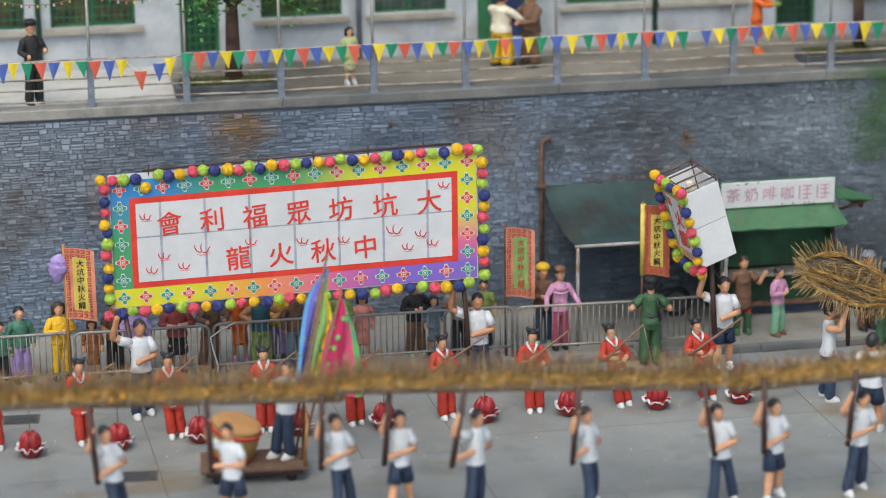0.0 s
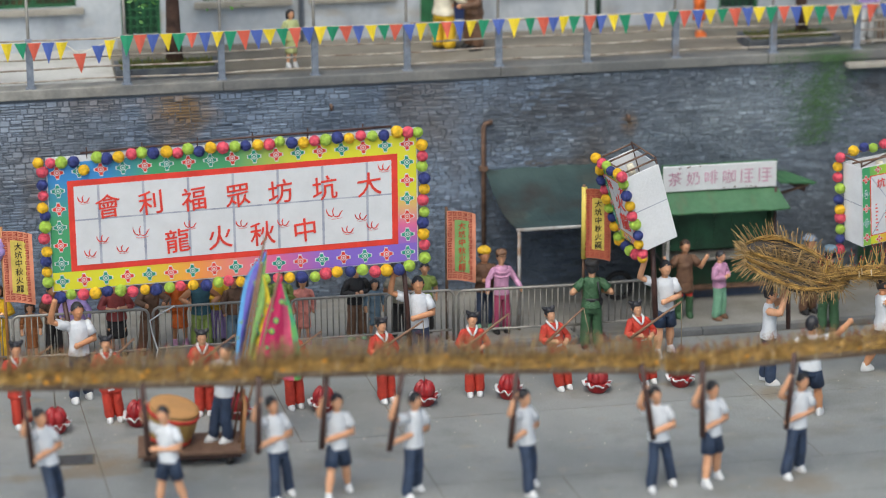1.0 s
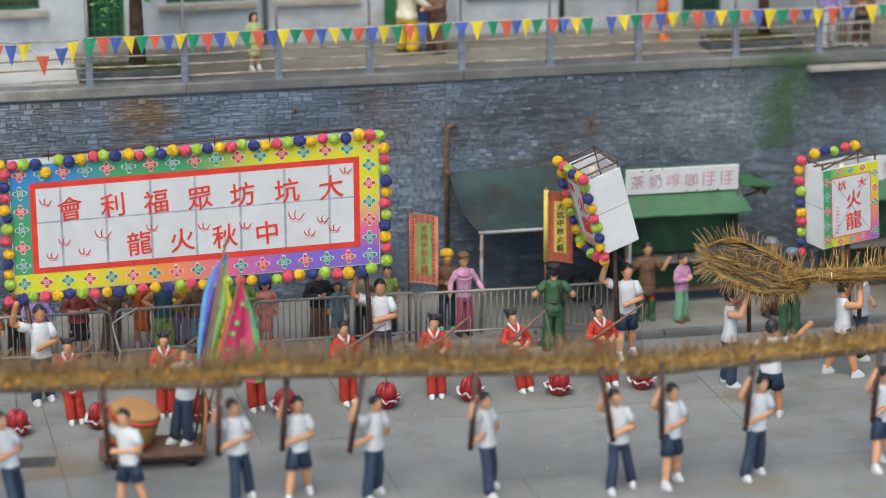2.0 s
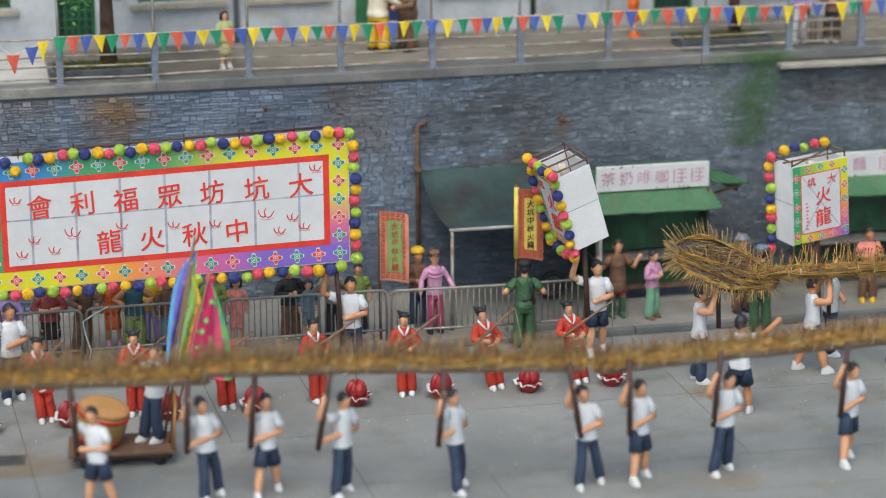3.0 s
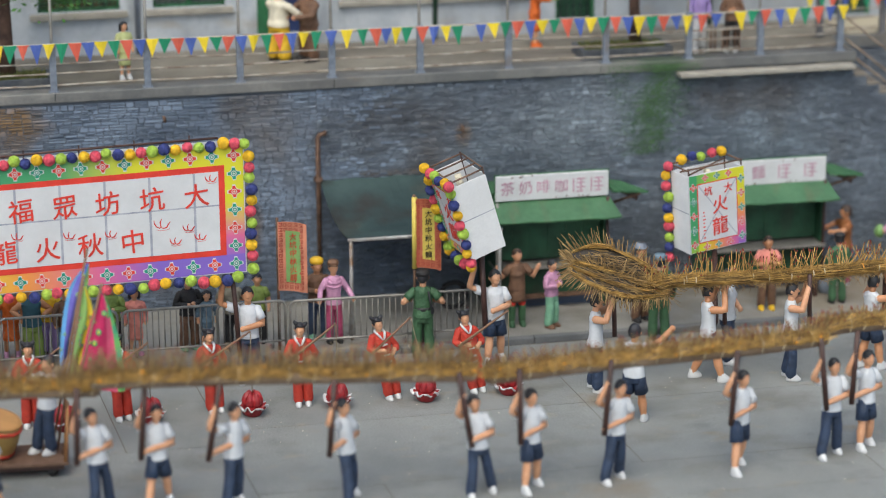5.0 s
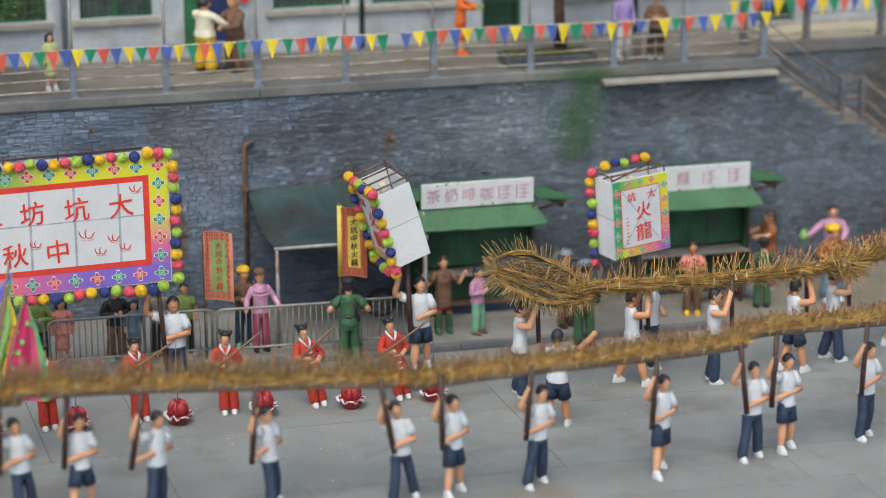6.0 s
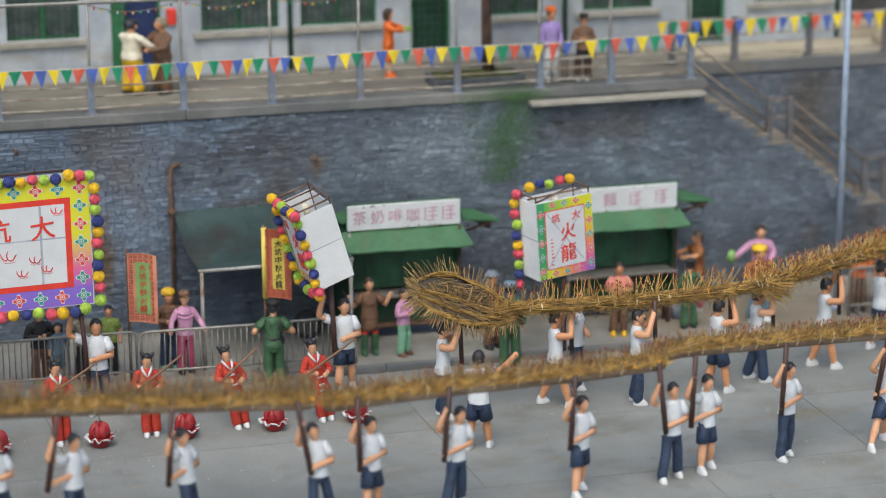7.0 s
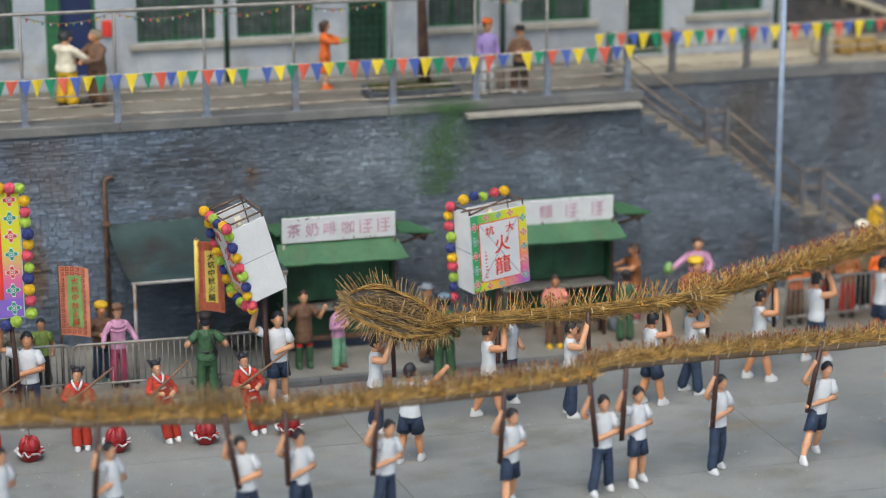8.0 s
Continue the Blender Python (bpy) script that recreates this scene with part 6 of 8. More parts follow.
for a, b in (((1.86, 0.98, 0.75), (1.86, 1.3, 2.12)), ((5.75, 0.25, 0.75), (6.15, 1.6, 1.85))):
    bm = B()
    tube(bm, [a, b], 0.05, n=8)
    solid("lantern_pole", bm, [DARKWOOD], "dark wooden pole carrying a box lantern", "pole", group="lantern poles")


# ---- narrow upright flags ----
REDPRINT = mat("brick_red_print", (0.50, 0.15, 0.08), 0.55, s1=3, bump=0.05)
PALEPRINT = mat("salmon_print", (0.64, 0.25, 0.15), 0.55, s1=3, bump=0.05)
YELFIELD = mat("yellow_field", (0.64, 0.50, 0.10), 0.55, s1=3, bump=0.05)
GRNFIELD = mat("green_field", (0.22, 0.40, 0.13), 0.55, s1=3, bump=0.05)
FRET = mat("fret_pattern", (0.42, 0.07, 0.045), 0.55, s1=3, bump=0.05)


def side_flag(x, y, zt, border, field, ink, label, pole_mat, zb=0.12, w=0.5):
    h = 1.24
    t = thing("street_flag", at(x, y), label, "flag", group="upright flags")
    bm = B()
    tube(bm, [(0, 0.03, zb), (0, 0.03, zt + 0.06)], 0.026, n=6)
    part("pole", bm, [RUST if pole_mat is YELLOW else pole_mat], t)
    if pole_mat is YELLOW:
        bm = B()
        tube(bm, [(0.005, 0.02, zt - h - 0.02), (0.005, 0.02, zt + 0.02)], 0.05, n=8)
        part("sleeve", bm, [YELFIELD], t, "yellow cloth sleeve")

    def wave(u, v):
        return 0.03 * math.sin(u * 7 + v * 2) * u / w - 0.02

    def piece(name, u0, u1, v0, v1, d, m, n=8):
        bm = B()
        grid = [[(u0 + (u1 - u0) * i / n, wave(u0 + (u1 - u0) * i / n, v0 + (v1 - v0) * j / n) - d, zt - (v0 + (v1 - v0) * j / n) - 0.08 * ((u0 + (u1 - u0) * i / n) / w) ** 2) for i in range(n + 1)] for j in range(n + 1)]
        sheet(bm, grid, 0.008)
        part(name, bm, [m], t)

    piece("border", 0, w, 0, h, 0, border)
    rng = random.Random(int(x * 13))
    bm = B()
    for i in range(5):
        for j in range(13):
            u, v = 0.05 + 0.088 * i, 0.05 + 0.093 * j
            if 0.13 < u < w - 0.13 and 0.17 < v < h - 0.17:
                continue
            yy = wave(u, v) - 0.008
            zz = zt - v - 0.08 * (u / w) ** 2
            k = 0.033
            for q in ((-k, -k, k, -k + 0.012), (-k, k - 0.012, k, k), (-k, -k, -k + 0.012, k) if rng.random() < 0.5 else (k - 0.012, -k, k, k), (-0.006, -0.01, k, 0.004)):
                box(bm, u + q[0], yy, zz + q[1], u + q[2], yy + 0.004, zz + q[3])
    part("fret", bm, [FRET], t)
    piece("field", 0.135, w - 0.115, 0.16, h - 0.16, 0.010, field)
    for i, ch in enumerate("大坑中秋火龍"):
        u, v = 0.135 + (w - 0.25) / 2, 0.26 + i * 0.146
        part("character", mesh_of(lettering(ch, 0.135), [ink], "character"), None, t, m=at(u, wave(u, v) - 0.020, zt - v - 0.02))


side_flag(-9.02, 2.32, 2.56, PALEPRINT, YELFIELD, BLACKCLOTH, "narrow red flag with a yellow field and dark characters", WOOD)
side_flag(-1.5, 2.32, 2.46, PALEPRINT, GRNFIELD, RED, "narrow red flag with a green field and red characters", RUST)
side_flag(0.85, 2.03, 2.8, REDPRINT, YELFIELD, BLACKCLOTH, "narrow brick-red flag with a yellow field and dark characters", YELLOW, zb=0.0, w=0.46)
side_flag(-11.2, 2.32, 2.56, REDPRINT, YELFIELD, BLACKCLOTH, "narrow red flag with a yellow field and dark characters", WOOD)
bm = B()
rings = []
for i in range(17):
    f = i / 16
    k = (0.05 + 0.16 * math.sin(math.pi * f ** 0.8)) * (0.75 if 0.28 < f < 0.36 else 1.0)
    rings.append([bm.verts.new((math.cos(q) * k * (1 + 0.25 * noise.noise(Vector((math.cos(q) * 2, math.sin(q) * 2, f * 7)))), math.sin(q) * k * 0.7, 0.55 - 0.58 * f)) for q in [2 * math.pi * j / 18 for j in range(18)]])
skin_rings(bm, rings, 0)
for v in bm.verts:
    v.co += Vector((noise.noise(v.co * 14), noise.noise(v.co * 14 + Vector((5, 0, 0))), 0)) * 0.035
solid("cloth_bundle", bm, [PURPLE], "crumpled lilac cloth tied to the flag pole", "cloth", m=at(-9.15, 2.36, 1.98, 0, 8, 0) @ Matrix.Scale(0.85, 4))


# ---- crowd barriers ----
def barrier_proto(L):
    t = thing("crowd_barrier", at(0, -40), "grey metal crowd barrier with thin upright bars", "barrier", group="crowd barriers")
    bm = B()
    r = 0.1
    tube(bm, [(0.03, 0, 0.0), (0.03, 0, 0.83), (0.06, 0, 0.895), (0.12, 0, 0.925), (L - 0.12, 0, 0.925), (L - 0.06, 0, 0.895), (L - 0.03, 0, 0.83), (L - 0.03, 0, 0.0)], 0.025, n=8)
    part("frame", bm, [STEELGREY], t)
    bm = B()
    tube(bm, [(0.03, 0, 0.2), (L - 0.03, 0, 0.2)], 0.022, n=6)
    part("bottom_rail", bm, [STEELGREY], t)
    bm = B()
    tube(bm, [(0, 0, 0.2), (0, 0, 0.925)], 0.011, n=5)
    me = mesh_of(bm, [STEELGREY], "bar")
    n = int(L / 0.105)
    for i in range(1, n):
        part("bar", me, None, t, m=at(0.03 + (L - 0.06) * i / n, 0))
    for x in (0.25, L - 0.25):
        bm = B()
        tube(bm, [(x, -0.25, 0.02), (x, -0.22, 0.05), (x, 0.22, 0.05), (x, 0.25, 0.02)], 0.02, n=6)
        tube(bm, [(x, 0, 0.05), (x, 0, 0.2)], 0.02, n=6)
        part("foot", bm, [STEELGREY], t)
    return t


long_barrier = barrier_proto(2.33)
SPOTS = [(-11.3, 2.35, 1), (-8.95, 2.33, -1), (-6.6, 2.33, 0.5), (-4.25, 2.3, -0.5), (-1.36, 2.2, -2), (12.0, 2.55, 3), (14.4, 2.6, 0)]
long_barrier.matrix_basis = at(-13.65, 2.35, 0.12)
for x, y, a in SPOTS:
    copy_thing(long_barrier, at(x, y, 0.12, 0, 0, a))
short_barrier = barrier_proto(1.25)
short_barrier.matrix_basis = at(-2.62, 2.27, 0.12)
copy_thing(short_barrier, at(0.98, 2.14, 0.12, 0, 0, 0))


bm = B()
tube(bm, [(-6.55, 2.26, 0.14), (-6.52, 2.26, 0.32), (-6.6, 2.26, 0.62), (-6.63, 2.27, 0.84), (-6.45, 2.28, 0.95), (-6.2, 2.3, 1.07)], 0.014, n=6)
solid("cable", bm, [WHITE], "loose white cable hanging over the crowd barrier", "cable")


# ---- street stalls ----
def stall(x0, x1, yb, text, label, sz=0.0):
    t = thing("street_stall", at(0, 0), label, "stall", group="street stalls")
    yf = yb - 0.1
    for name, q, mt in (
        ("side_wall", (x0, yf, 0.12, x0 + 0.06, 4.94, 2.16), DARKGREEN), ("side_wall", (x1 - 0.06, yf, 0.12, x1, 4.94, 2.16), DARKGREEN),
        ("rear_wall", (x0 + 0.06, 4.88, 0.12, x1 - 0.06, 4.94, 2.16), DARKGREEN), ("front_board", (x0 + 0.06, yf + 0.25, 1.02, x1 - 0.06, yf + 0.3, 2.2), DARKGREEN),
        ("counter", (x0 - 0.02, yf - 0.12, 0.92, x1 + 0.02, yf + 0.5, 0.97), STEELGREY), ("counter_front", (x0 + 0.06, yf + 0.2, 0.3, x1 - 0.06, yf + 0.24, 0.92), DARKGREEN),
        ("kick_board", (x0 + 0.06, yf + 0.2, 0.12, x1 - 0.06, yf + 0.24, 0.3), NAVY),
    ):
        bm = B()
        box(bm, *q, bevel=0.012)
        part(name, bm, [mt], t)
    for i in range(4):
        bm = B()
        box(bm, x0 + 0.07, yf - 0.02 + 0.055 * i, 0.34, x1 - 0.07, yf + 0.02 + 0.055 * i, 0.37)
        part("shelf_slat", bm, [RUST], t)
    for i in range(1, 6):
        bm = B()
        xx = x0 + 0.06 + (x1 - x0 - 0.12) * i / 6
        box(bm, xx - 0.012, yf + 0.236, 1.02, xx + 0.012, yf + 0.249, 2.2)
        part("batten", bm, [DARKGREEN], t)
    for x in (x0 + 0.02, x1 - 0.02):
        bm = B()
        tube(bm, [(x, yf - 0.06, 0.12), (x, yf - 0.06, 2.2)], 0.028, n=6)
        part("post", bm, [STEELGREY if x < x1 - 0.1 else DARKWOOD], t)

    def plate(name, a, b, c, d, m):
        """A tin sheet with a little thickness and shallow waves, corners a b c d."""
        bm = B()
        a, b, c, d = [Vector(p) for p in (a, b, c, d)]
        n = 14
        rows = []
        for j in range(4):
            f = j / 3
            rows.append([a.lerp(b, i / n).lerp(d.lerp(c, i / n), f) + Vector((0, 0, 0.006 * math.sin(i * 1.9 + j) + 0.004 * math.sin(i * 5.1))) for i in range(n + 1)])
        top = [[bm.verts.new(p) for p in r] for r in rows]
        bot = [[bm.verts.new(p - Vector((0, 0, 0.03))) for p in r] for r in rows]
        for j in range(3):
            for i in range(n):
                bm.faces.new((top[j][i], top[j][i + 1], top[j + 1][i + 1], top[j + 1][i]))
                bm.faces.new((bot[j + 1][i], bot[j + 1][i + 1], bot[j][i + 1], bot[j][i]))
        for i in range(n):
            bm.faces.new((top[0][i + 1], top[0][i], bot[0][i], bot[0][i + 1]))
            bm.faces.new((top[3][i], top[3][i + 1], bot[3][i + 1], bot[3][i]))
        for j in range(3):
            bm.faces.new((top[j][0], top[j + 1][0], bot[j + 1][0], bot[j][0]))
            bm.faces.new((top[j + 1][n], top[j][n], bot[j][n], bot[j + 1][n]))
        part(name, bm, [m], t)

    plate("awning", (x0 - 0.15, yf - 0.38, 1.92), (x1 + 0.16, yf - 0.38, 1.9), (x1 + 0.03, yf + 0.02, 2.19), (x0 - 0.1, yf + 0.02, 2.2), GREENTIN)
    plate("roof", (x0 - 0.1, yf + 0.1, 2.36), (x1 + 0.06, yf + 0.1, 2.36), (x1 + 0.06, 4.93, 2.2), (x0 - 0.1, 4.93, 2.2), GREENTIN)
    plate("wing", (x1 + 0.07, yf - 0.02, 2.29), (x1 + 0.74, yf - 0.06, 2.25), (x1 + 0.44, yf + 0.75, 2.26), (x1 + 0.07, yf + 0.75, 2.31), GREENTIN)
    bm = B()
    tube(bm, [(x1 + 0.62, yf + 0.02, 2.2), (x1 + 0.02, yf + 0.4, 1.9)], 0.025, n=6)
    part("bracket", bm, [RUST], t)
    bm = B()
    box(bm, x0 + 0.0, yf - 0.02, 2.215 + sz, x1, yf + 0.03, 2.68 + sz, bevel=0.012)
    s = part("sign_board", bm, [WHITE], t, "white painted sign board")
    bm = B()
    box(bm, x0 - 0.02, yf + 0.031, 2.2 + sz, x1 + 0.02, yf + 0.05, 2.7 + sz, bevel=0.006)
    part("sign_rim", bm, [GREENTIN], s)
    n = len(text)
    for i, ch in enumerate(text):
        cx = x0 + 0.05 + (x1 - x0 - 0.1) * (i + 0.5) / n
        if ch == "|":
            bm = B()
            box(bm, -0.12, -0.004, -0.13, -0.095, 0.002, 0.12)
            for z, w in ((-0.12, 0.07), (-0.045, 0.115), (0.04, 0.09), (0.11, 0.115)):
                box(bm, -0.055, -0.004, z - 0.012, w, 0.002, z + 0.012)
            box(bm, 0.02, -0.0045, -0.105, 0.045, 0.002, 0.095)
            part("bar_mark", bm, [SIGNINK], s, m=at(cx, yf - 0.024, 2.45 + sz))
        else:
            part("character", mesh_of(lettering(ch, 0.27), [SIGNINK], "character"), None, s, m=at(cx, yf - 0.026, 2.45 + sz))
    rng = random.Random(int(x0 * 10))
    for k in range(9):  # rust specks along the edges
        bm = B()
        ball(bm, (rng.uniform(x0 + 0.04, x1 - 0.04), yf - 0.021, rng.choice((2.24, 2.655)) + sz + rng.uniform(-0.012, 0.012)), rng.uniform(0.01, 0.035), 0.003, rng.uniform(0.008, 0.016), 0, 7, 4)
        part("rust_speck", bm, [RUST], s)
    bm = B()  # gusset board under the wing
    prism(bm, [(x1 + 0.08, 2.27), (x1 + 0.7, 2.21), (x1 + 0.64, 1.98), (x1 + 0.5, 2.06)], yf + 0.3, yf + 0.33, 0)
    part("gusset", bm, [DARKWOOD], t)
    return t


SIGNINK = mat("faded_rose_ink", (0.47, 0.27, 0.35), 0.6, s1=3, var=0.2, bump=0.05)
stall(2.64, 4.74, 3.6, "茶奶啡咖||", "green wooden tea stall with tin awning and white sign")
stall(6.85, 8.98, 3.8, "|麵||", "green wooden noodle stall with tin awning and white sign", -0.045)

bench = thing("slatted_bench", at(8.2, 3.22, 0.12), "low brown slatted bench in front of the noodle stall", "bench")
for i in range(4):
    bm = B()
    box(bm, -0.52, -0.13 + 0.07 * i, 0.3, 0.5, -0.07 + 0.07 * i, 0.34, bevel=0.006)
    part("slat", bm, [RUST], bench)
for x in (-0.46, 0.44):
    for y in (-0.11, 0.12):
        bm = B()
        box(bm, x - 0.03, y - 0.03, 0, x + 0.03, y + 0.03, 0.3)
        part("leg", bm, [DARKWOOD], bench)
bm = B()
loft(bm, fine([(0, 0, 0.0, 0.13, 0.12), (0, 0, 0.06, 0.16, 0.15), (0.01, 0, 0.2, 0.15, 0.14), (0, 0, 0.31, 0.12, 0.11), (0.0, 0, 0.36, 0.05, 0.05)]), 0, 16)
for v in bm.verts:
    v.co += Vector((noise.noise(v.co * 9), noise.noise(v.co * 9 + Vector((4, 0, 0))), 0)) * 0.03 * min(1, v.co.z * 8)
solid("sack", bm, [POSTGREY], "full grey sack standing beside the stall bench", "sack", m=at(8.93, 3.3, 0.12))
PALEPIPE = mat("pale_pipe", (0.34, 0.345, 0.35), 0.5, s1=5, c2=(0.24, 0.225, 0.2), s2=20, stain=((0.17, 0.10, 0.06), (2.5, 2.5, 2.5), 0.56, 0.72))
# canvas lean-to against the wall
shed = thing("canvas_shed", at(0, 0), "lean-to of dark teal canvas on a pale pipe frame", "shed")
bm = B()
grid = []
for j in range(9):
    f = j / 8
    grid.append([(-0.3 + 2.75 * i / 16 + 0.12 * f, 4.95 - 2.35 * f, 2.41 - 0.43 * f - (0.13 + 0.12 * (1 - i / 16) ** 2) * math.sin(math.pi * f) - 0.015 * math.sin(i * 1.3 + j) - 0.03 * math.sin(i * 0.8) * math.sin(math.pi * f)) for i in range(17)])
a = [[bm.verts.new(p) for p in r] for r in grid]
b = [[bm.verts.new((p[0], p[1], p[2] - 0.02)) for p in r] for r in grid]
for j in range(8):
    for i in range(16):
        bm.faces.new((a[j][i], a[j][i + 1], a[j + 1][i + 1], a[j + 1][i]))
        bm.faces.new((b[j + 1][i], b[j + 1][i + 1], b[j][i + 1], b[j][i]))
part("canvas", bm, [TARP], shed)
for p, q in (((-0.17, 2.6, 0.12), (-0.17, 2.6, 1.95)), ((2.5, 2.6, 0.12), (2.5, 2.6, 1.95)), ((-0.22, 2.6, 1.95), (2.55, 2.6, 1.95))):
    bm = B()
    tube(bm, [p, q], 0.034, n=8)
    part("pipe", bm, [PALEPIPE], shed)
# stored round thing and boxes under the cover
bm = B()
tube(bm, [(1.95 + 0.24 * math.cos(q), 3.9, 0.38 + 0.24 * math.sin(q)) for q in [2 * math.pi * i / 20 for i in range(21)]], 0.05, n=8)
solid("tyre", bm, [BLACKCLOTH], "black rubber tyre leaning under the canvas cover", "tyre")

# wall fittings
bm = B()
tube(bm, [(-0.34, 4.92, 0.12), (-0.34, 4.92, 3.2), (-0.31, 4.92, 3.27), (-0.2, 4.94, 3.29), (-0.2, 5.05, 3.29)], 0.045, n=8)
box(bm, -0.41, 4.86, 2.4, -0.27, 5.0, 2.48)
solid("drain_pipe", bm, [RUST], "rusty brown drain pipe on the stone wall", "pipe")
for x, z in ((2.36, 3.27), (-3.1, 3.75)):
    bm = B()
    tube(bm, [(x, 5.02, z), (x, 4.9, z), (x, 4.9, z - 0.08)], 0.03, n=6)
    solid("wall_spout", bm, [RUST], "small rusty weep pipe in the stone wall", "pipe", group="weep pipes")

# tall pale pole
bm = B()
tube(bm, [(0, 0, 0), (0, 0, 7.5)], [0.06, 0.05], n=12)
tube(bm, [(0, 0, 0), (0, 0, 0.12)], [0.11, 0.09], n=12)
solid("street_pole", bm, [POLEBLUE], "tall pale blue-grey metal pole on the pavement", "pole", m=at(11.97, 2.98, 0.12))

# ---- drum cart ----
OLDWOOD = mat("worn_brown_boards", (0.10, 0.055, 0.035), 0.7, s1=4, c2=(0.17, 0.10, 0.065), s2=25)
cart = thing("drum_cart", at(-6.34, -2.0, 0, 0, 0, -4), "low wooden handcart carrying a big drum", "cart")
for i in range(6):
    bm = B()
    box(bm, -0.8, -0.42 + 0.14 * i, 0.205, 0.85, -0.285 + 0.14 * i, 0.26, bevel=0.01)
    part("plank", bm, [OLDWOOD], cart)
for y in (-0.3, 0.34):
    bm = B()
    box(bm, -0.72, y - 0.04, 0.12, 0.78, y + 0.04, 0.205)
    part("bearer", bm, [DARKWOOD], cart)
    for x in (-0.55, 0.6):
        bm = B()
        tube(bm, [(x, y - 0.03, 0.075), (x, y + 0.03, 0.075)], 0.075, n=14)
        part("wheel", bm, [BLACKCLOTH], cart)
bm = B()
tube(bm, [(0.8, -0.38, 0.26), (0.86, -0.38, 0.95), (0.86, 0.38, 0.95), (0.8, 0.38, 0.26)], 0.025, n=6)
part("handle", bm, [WOOD], cart)
DRUMWOOD = mat("varnished_drum", (0.27, 0.165, 0.045), 0.45, s1=4, c2=(0.38, 0.235, 0.07), s2=20, coat=0.2)
DRUMSKIN = mat("drum_skin", (0.47, 0.245, 0.085), 0.6, s1=4, c2=(0.38, 0.20, 0.07))
drum = thing("drum", at(-6.68, -1.93, 0.335, 7, 13, 0), "barrel drum of varnished wood with red hoops", "drum")
bm = B()
loft(bm, [(0, 0, 0.0, 0.30, 0.30), (0, 0, 0.12, 0.345, 0.345), (0, 0, 0.3, 0.372, 0.372), (0, 0, 0.48, 0.375, 0.375), (0, 0, 0.62, 0.36, 0.36)], 0, 28)
part("shell", bm, [DRUMWOOD], drum)
for z, r in ((0.075, 0.338), (0.535, 0.38)):
    bm = B()
    loft(bm, [(0, 0, z - 0.035, r, r), (0, 0, z, r + 0.012, r + 0.012), (0, 0, z + 0.035, r + 0.005, r + 0.005)], 0, 28)
    part("hoop", bm, [REDCLOTH], drum)
bm = B()
loft(bm, [(0, 0, 0.615, 0.37, 0.37), (0, 0, 0.645, 0.36, 0.36), (0, 0, 0.65, 0.28, 0.28)], 0, 28)
part("drum_skin", bm, [DRUMSKIN], drum)
for ob in drum.children:
    ob.matrix_basis = Matrix.Diagonal((1.06, 1.06, 0.88, 1))
figure("drummer_figurine", -5.86, -2.02, 0.26, -62, SHIRT, NAVYCLOTH, "painted figurine in white shirt and navy trousers on the cart", arms="drum", stride=0.07, size=0.95, lean=0.1, spread=0.085)


SKY = mat("sky_blue_silk", (0.12, 0.36, 0.66), 0.4, s1=3)
VIOLET = mat("violet_silk", (0.10, 0.08, 0.40), 0.4, s1=5, c2=(0.16, 0.14, 0.5))
LIME = mat("lime_silk", (0.30, 0.52, 0.14), 0.4, s1=5, c2=(0.24, 0.44, 0.16))
CRIMSON = mat("crimson_silk", (0.60, 0.03, 0.13), 0.4, s1=3)
YSILK = mat("yellow_silk", (0.78, 0.66, 0.06), 0.4, s1=3)
TEALSILK = mat("teal_silk", (0.05, 0.36, 0.22), 0.4, s1=5, c2=(0.16, 0.46, 0.12))
ROSE = mat("rose_silk", (0.68, 0.10, 0.20), 0.4, s1=3)


def silk_flag(tip, foot, left, right, strips, dots, label):
    """A furled flag on a slim pole: cloth between two hanging edges, in upright strips of colour."""
    t = thing("silk_flag", at(foot[0], foot[1], foot[2]), label, "flag", group="silk flags")
    o = Vector(foot)
    bm = B()
    tube(bm, [(0, 0, 0), Vector(tip) - o + Vector((0, 0, 0.12))], 0.02, n=6)
    part("pole", bm, [ROD], t)
    L, R = along(left, 0.08), along(right, 0.08)
    n = 18
    def point(u, f):
        a, b = L[int(f * (len(L) - 1))], R[int(f * (len(R) - 1))]
        p = a.lerp(b, u) - o
        p.y += 0.05 * math.sin(u * 8 + f * 4) * (0.3 + f) - 0.04
        return p
    u0 = 0.0
    for u1, m in strips:
        bm = B()
        sheet(bm, [[point(u0 + (u1 - u0) * i / 5, j / n) for i in range(6)] for j in range(n + 1)], 0.008)
        part("panel", bm, [m], t)
        u0 = u1
    rng = random.Random(len(label))
    for i in range(dots[0]):
        c = point(rng.uniform(0.08, 0.92), rng.uniform(0.12, 0.95)) + Vector((0, -0.003, 0))
        k = rng.uniform(0.018, 0.04) * (dots[3] if len(dots) > 3 else 1.0)
        for r, d, m in ((1.0, 0.003, dots[1]), (0.5, 0.005, dots[2])):
            bm = B()
            ball(bm, c, k * r, d, k * r * 1.15, n=8, m=3)
            part("embroidery", bm, [m], t)


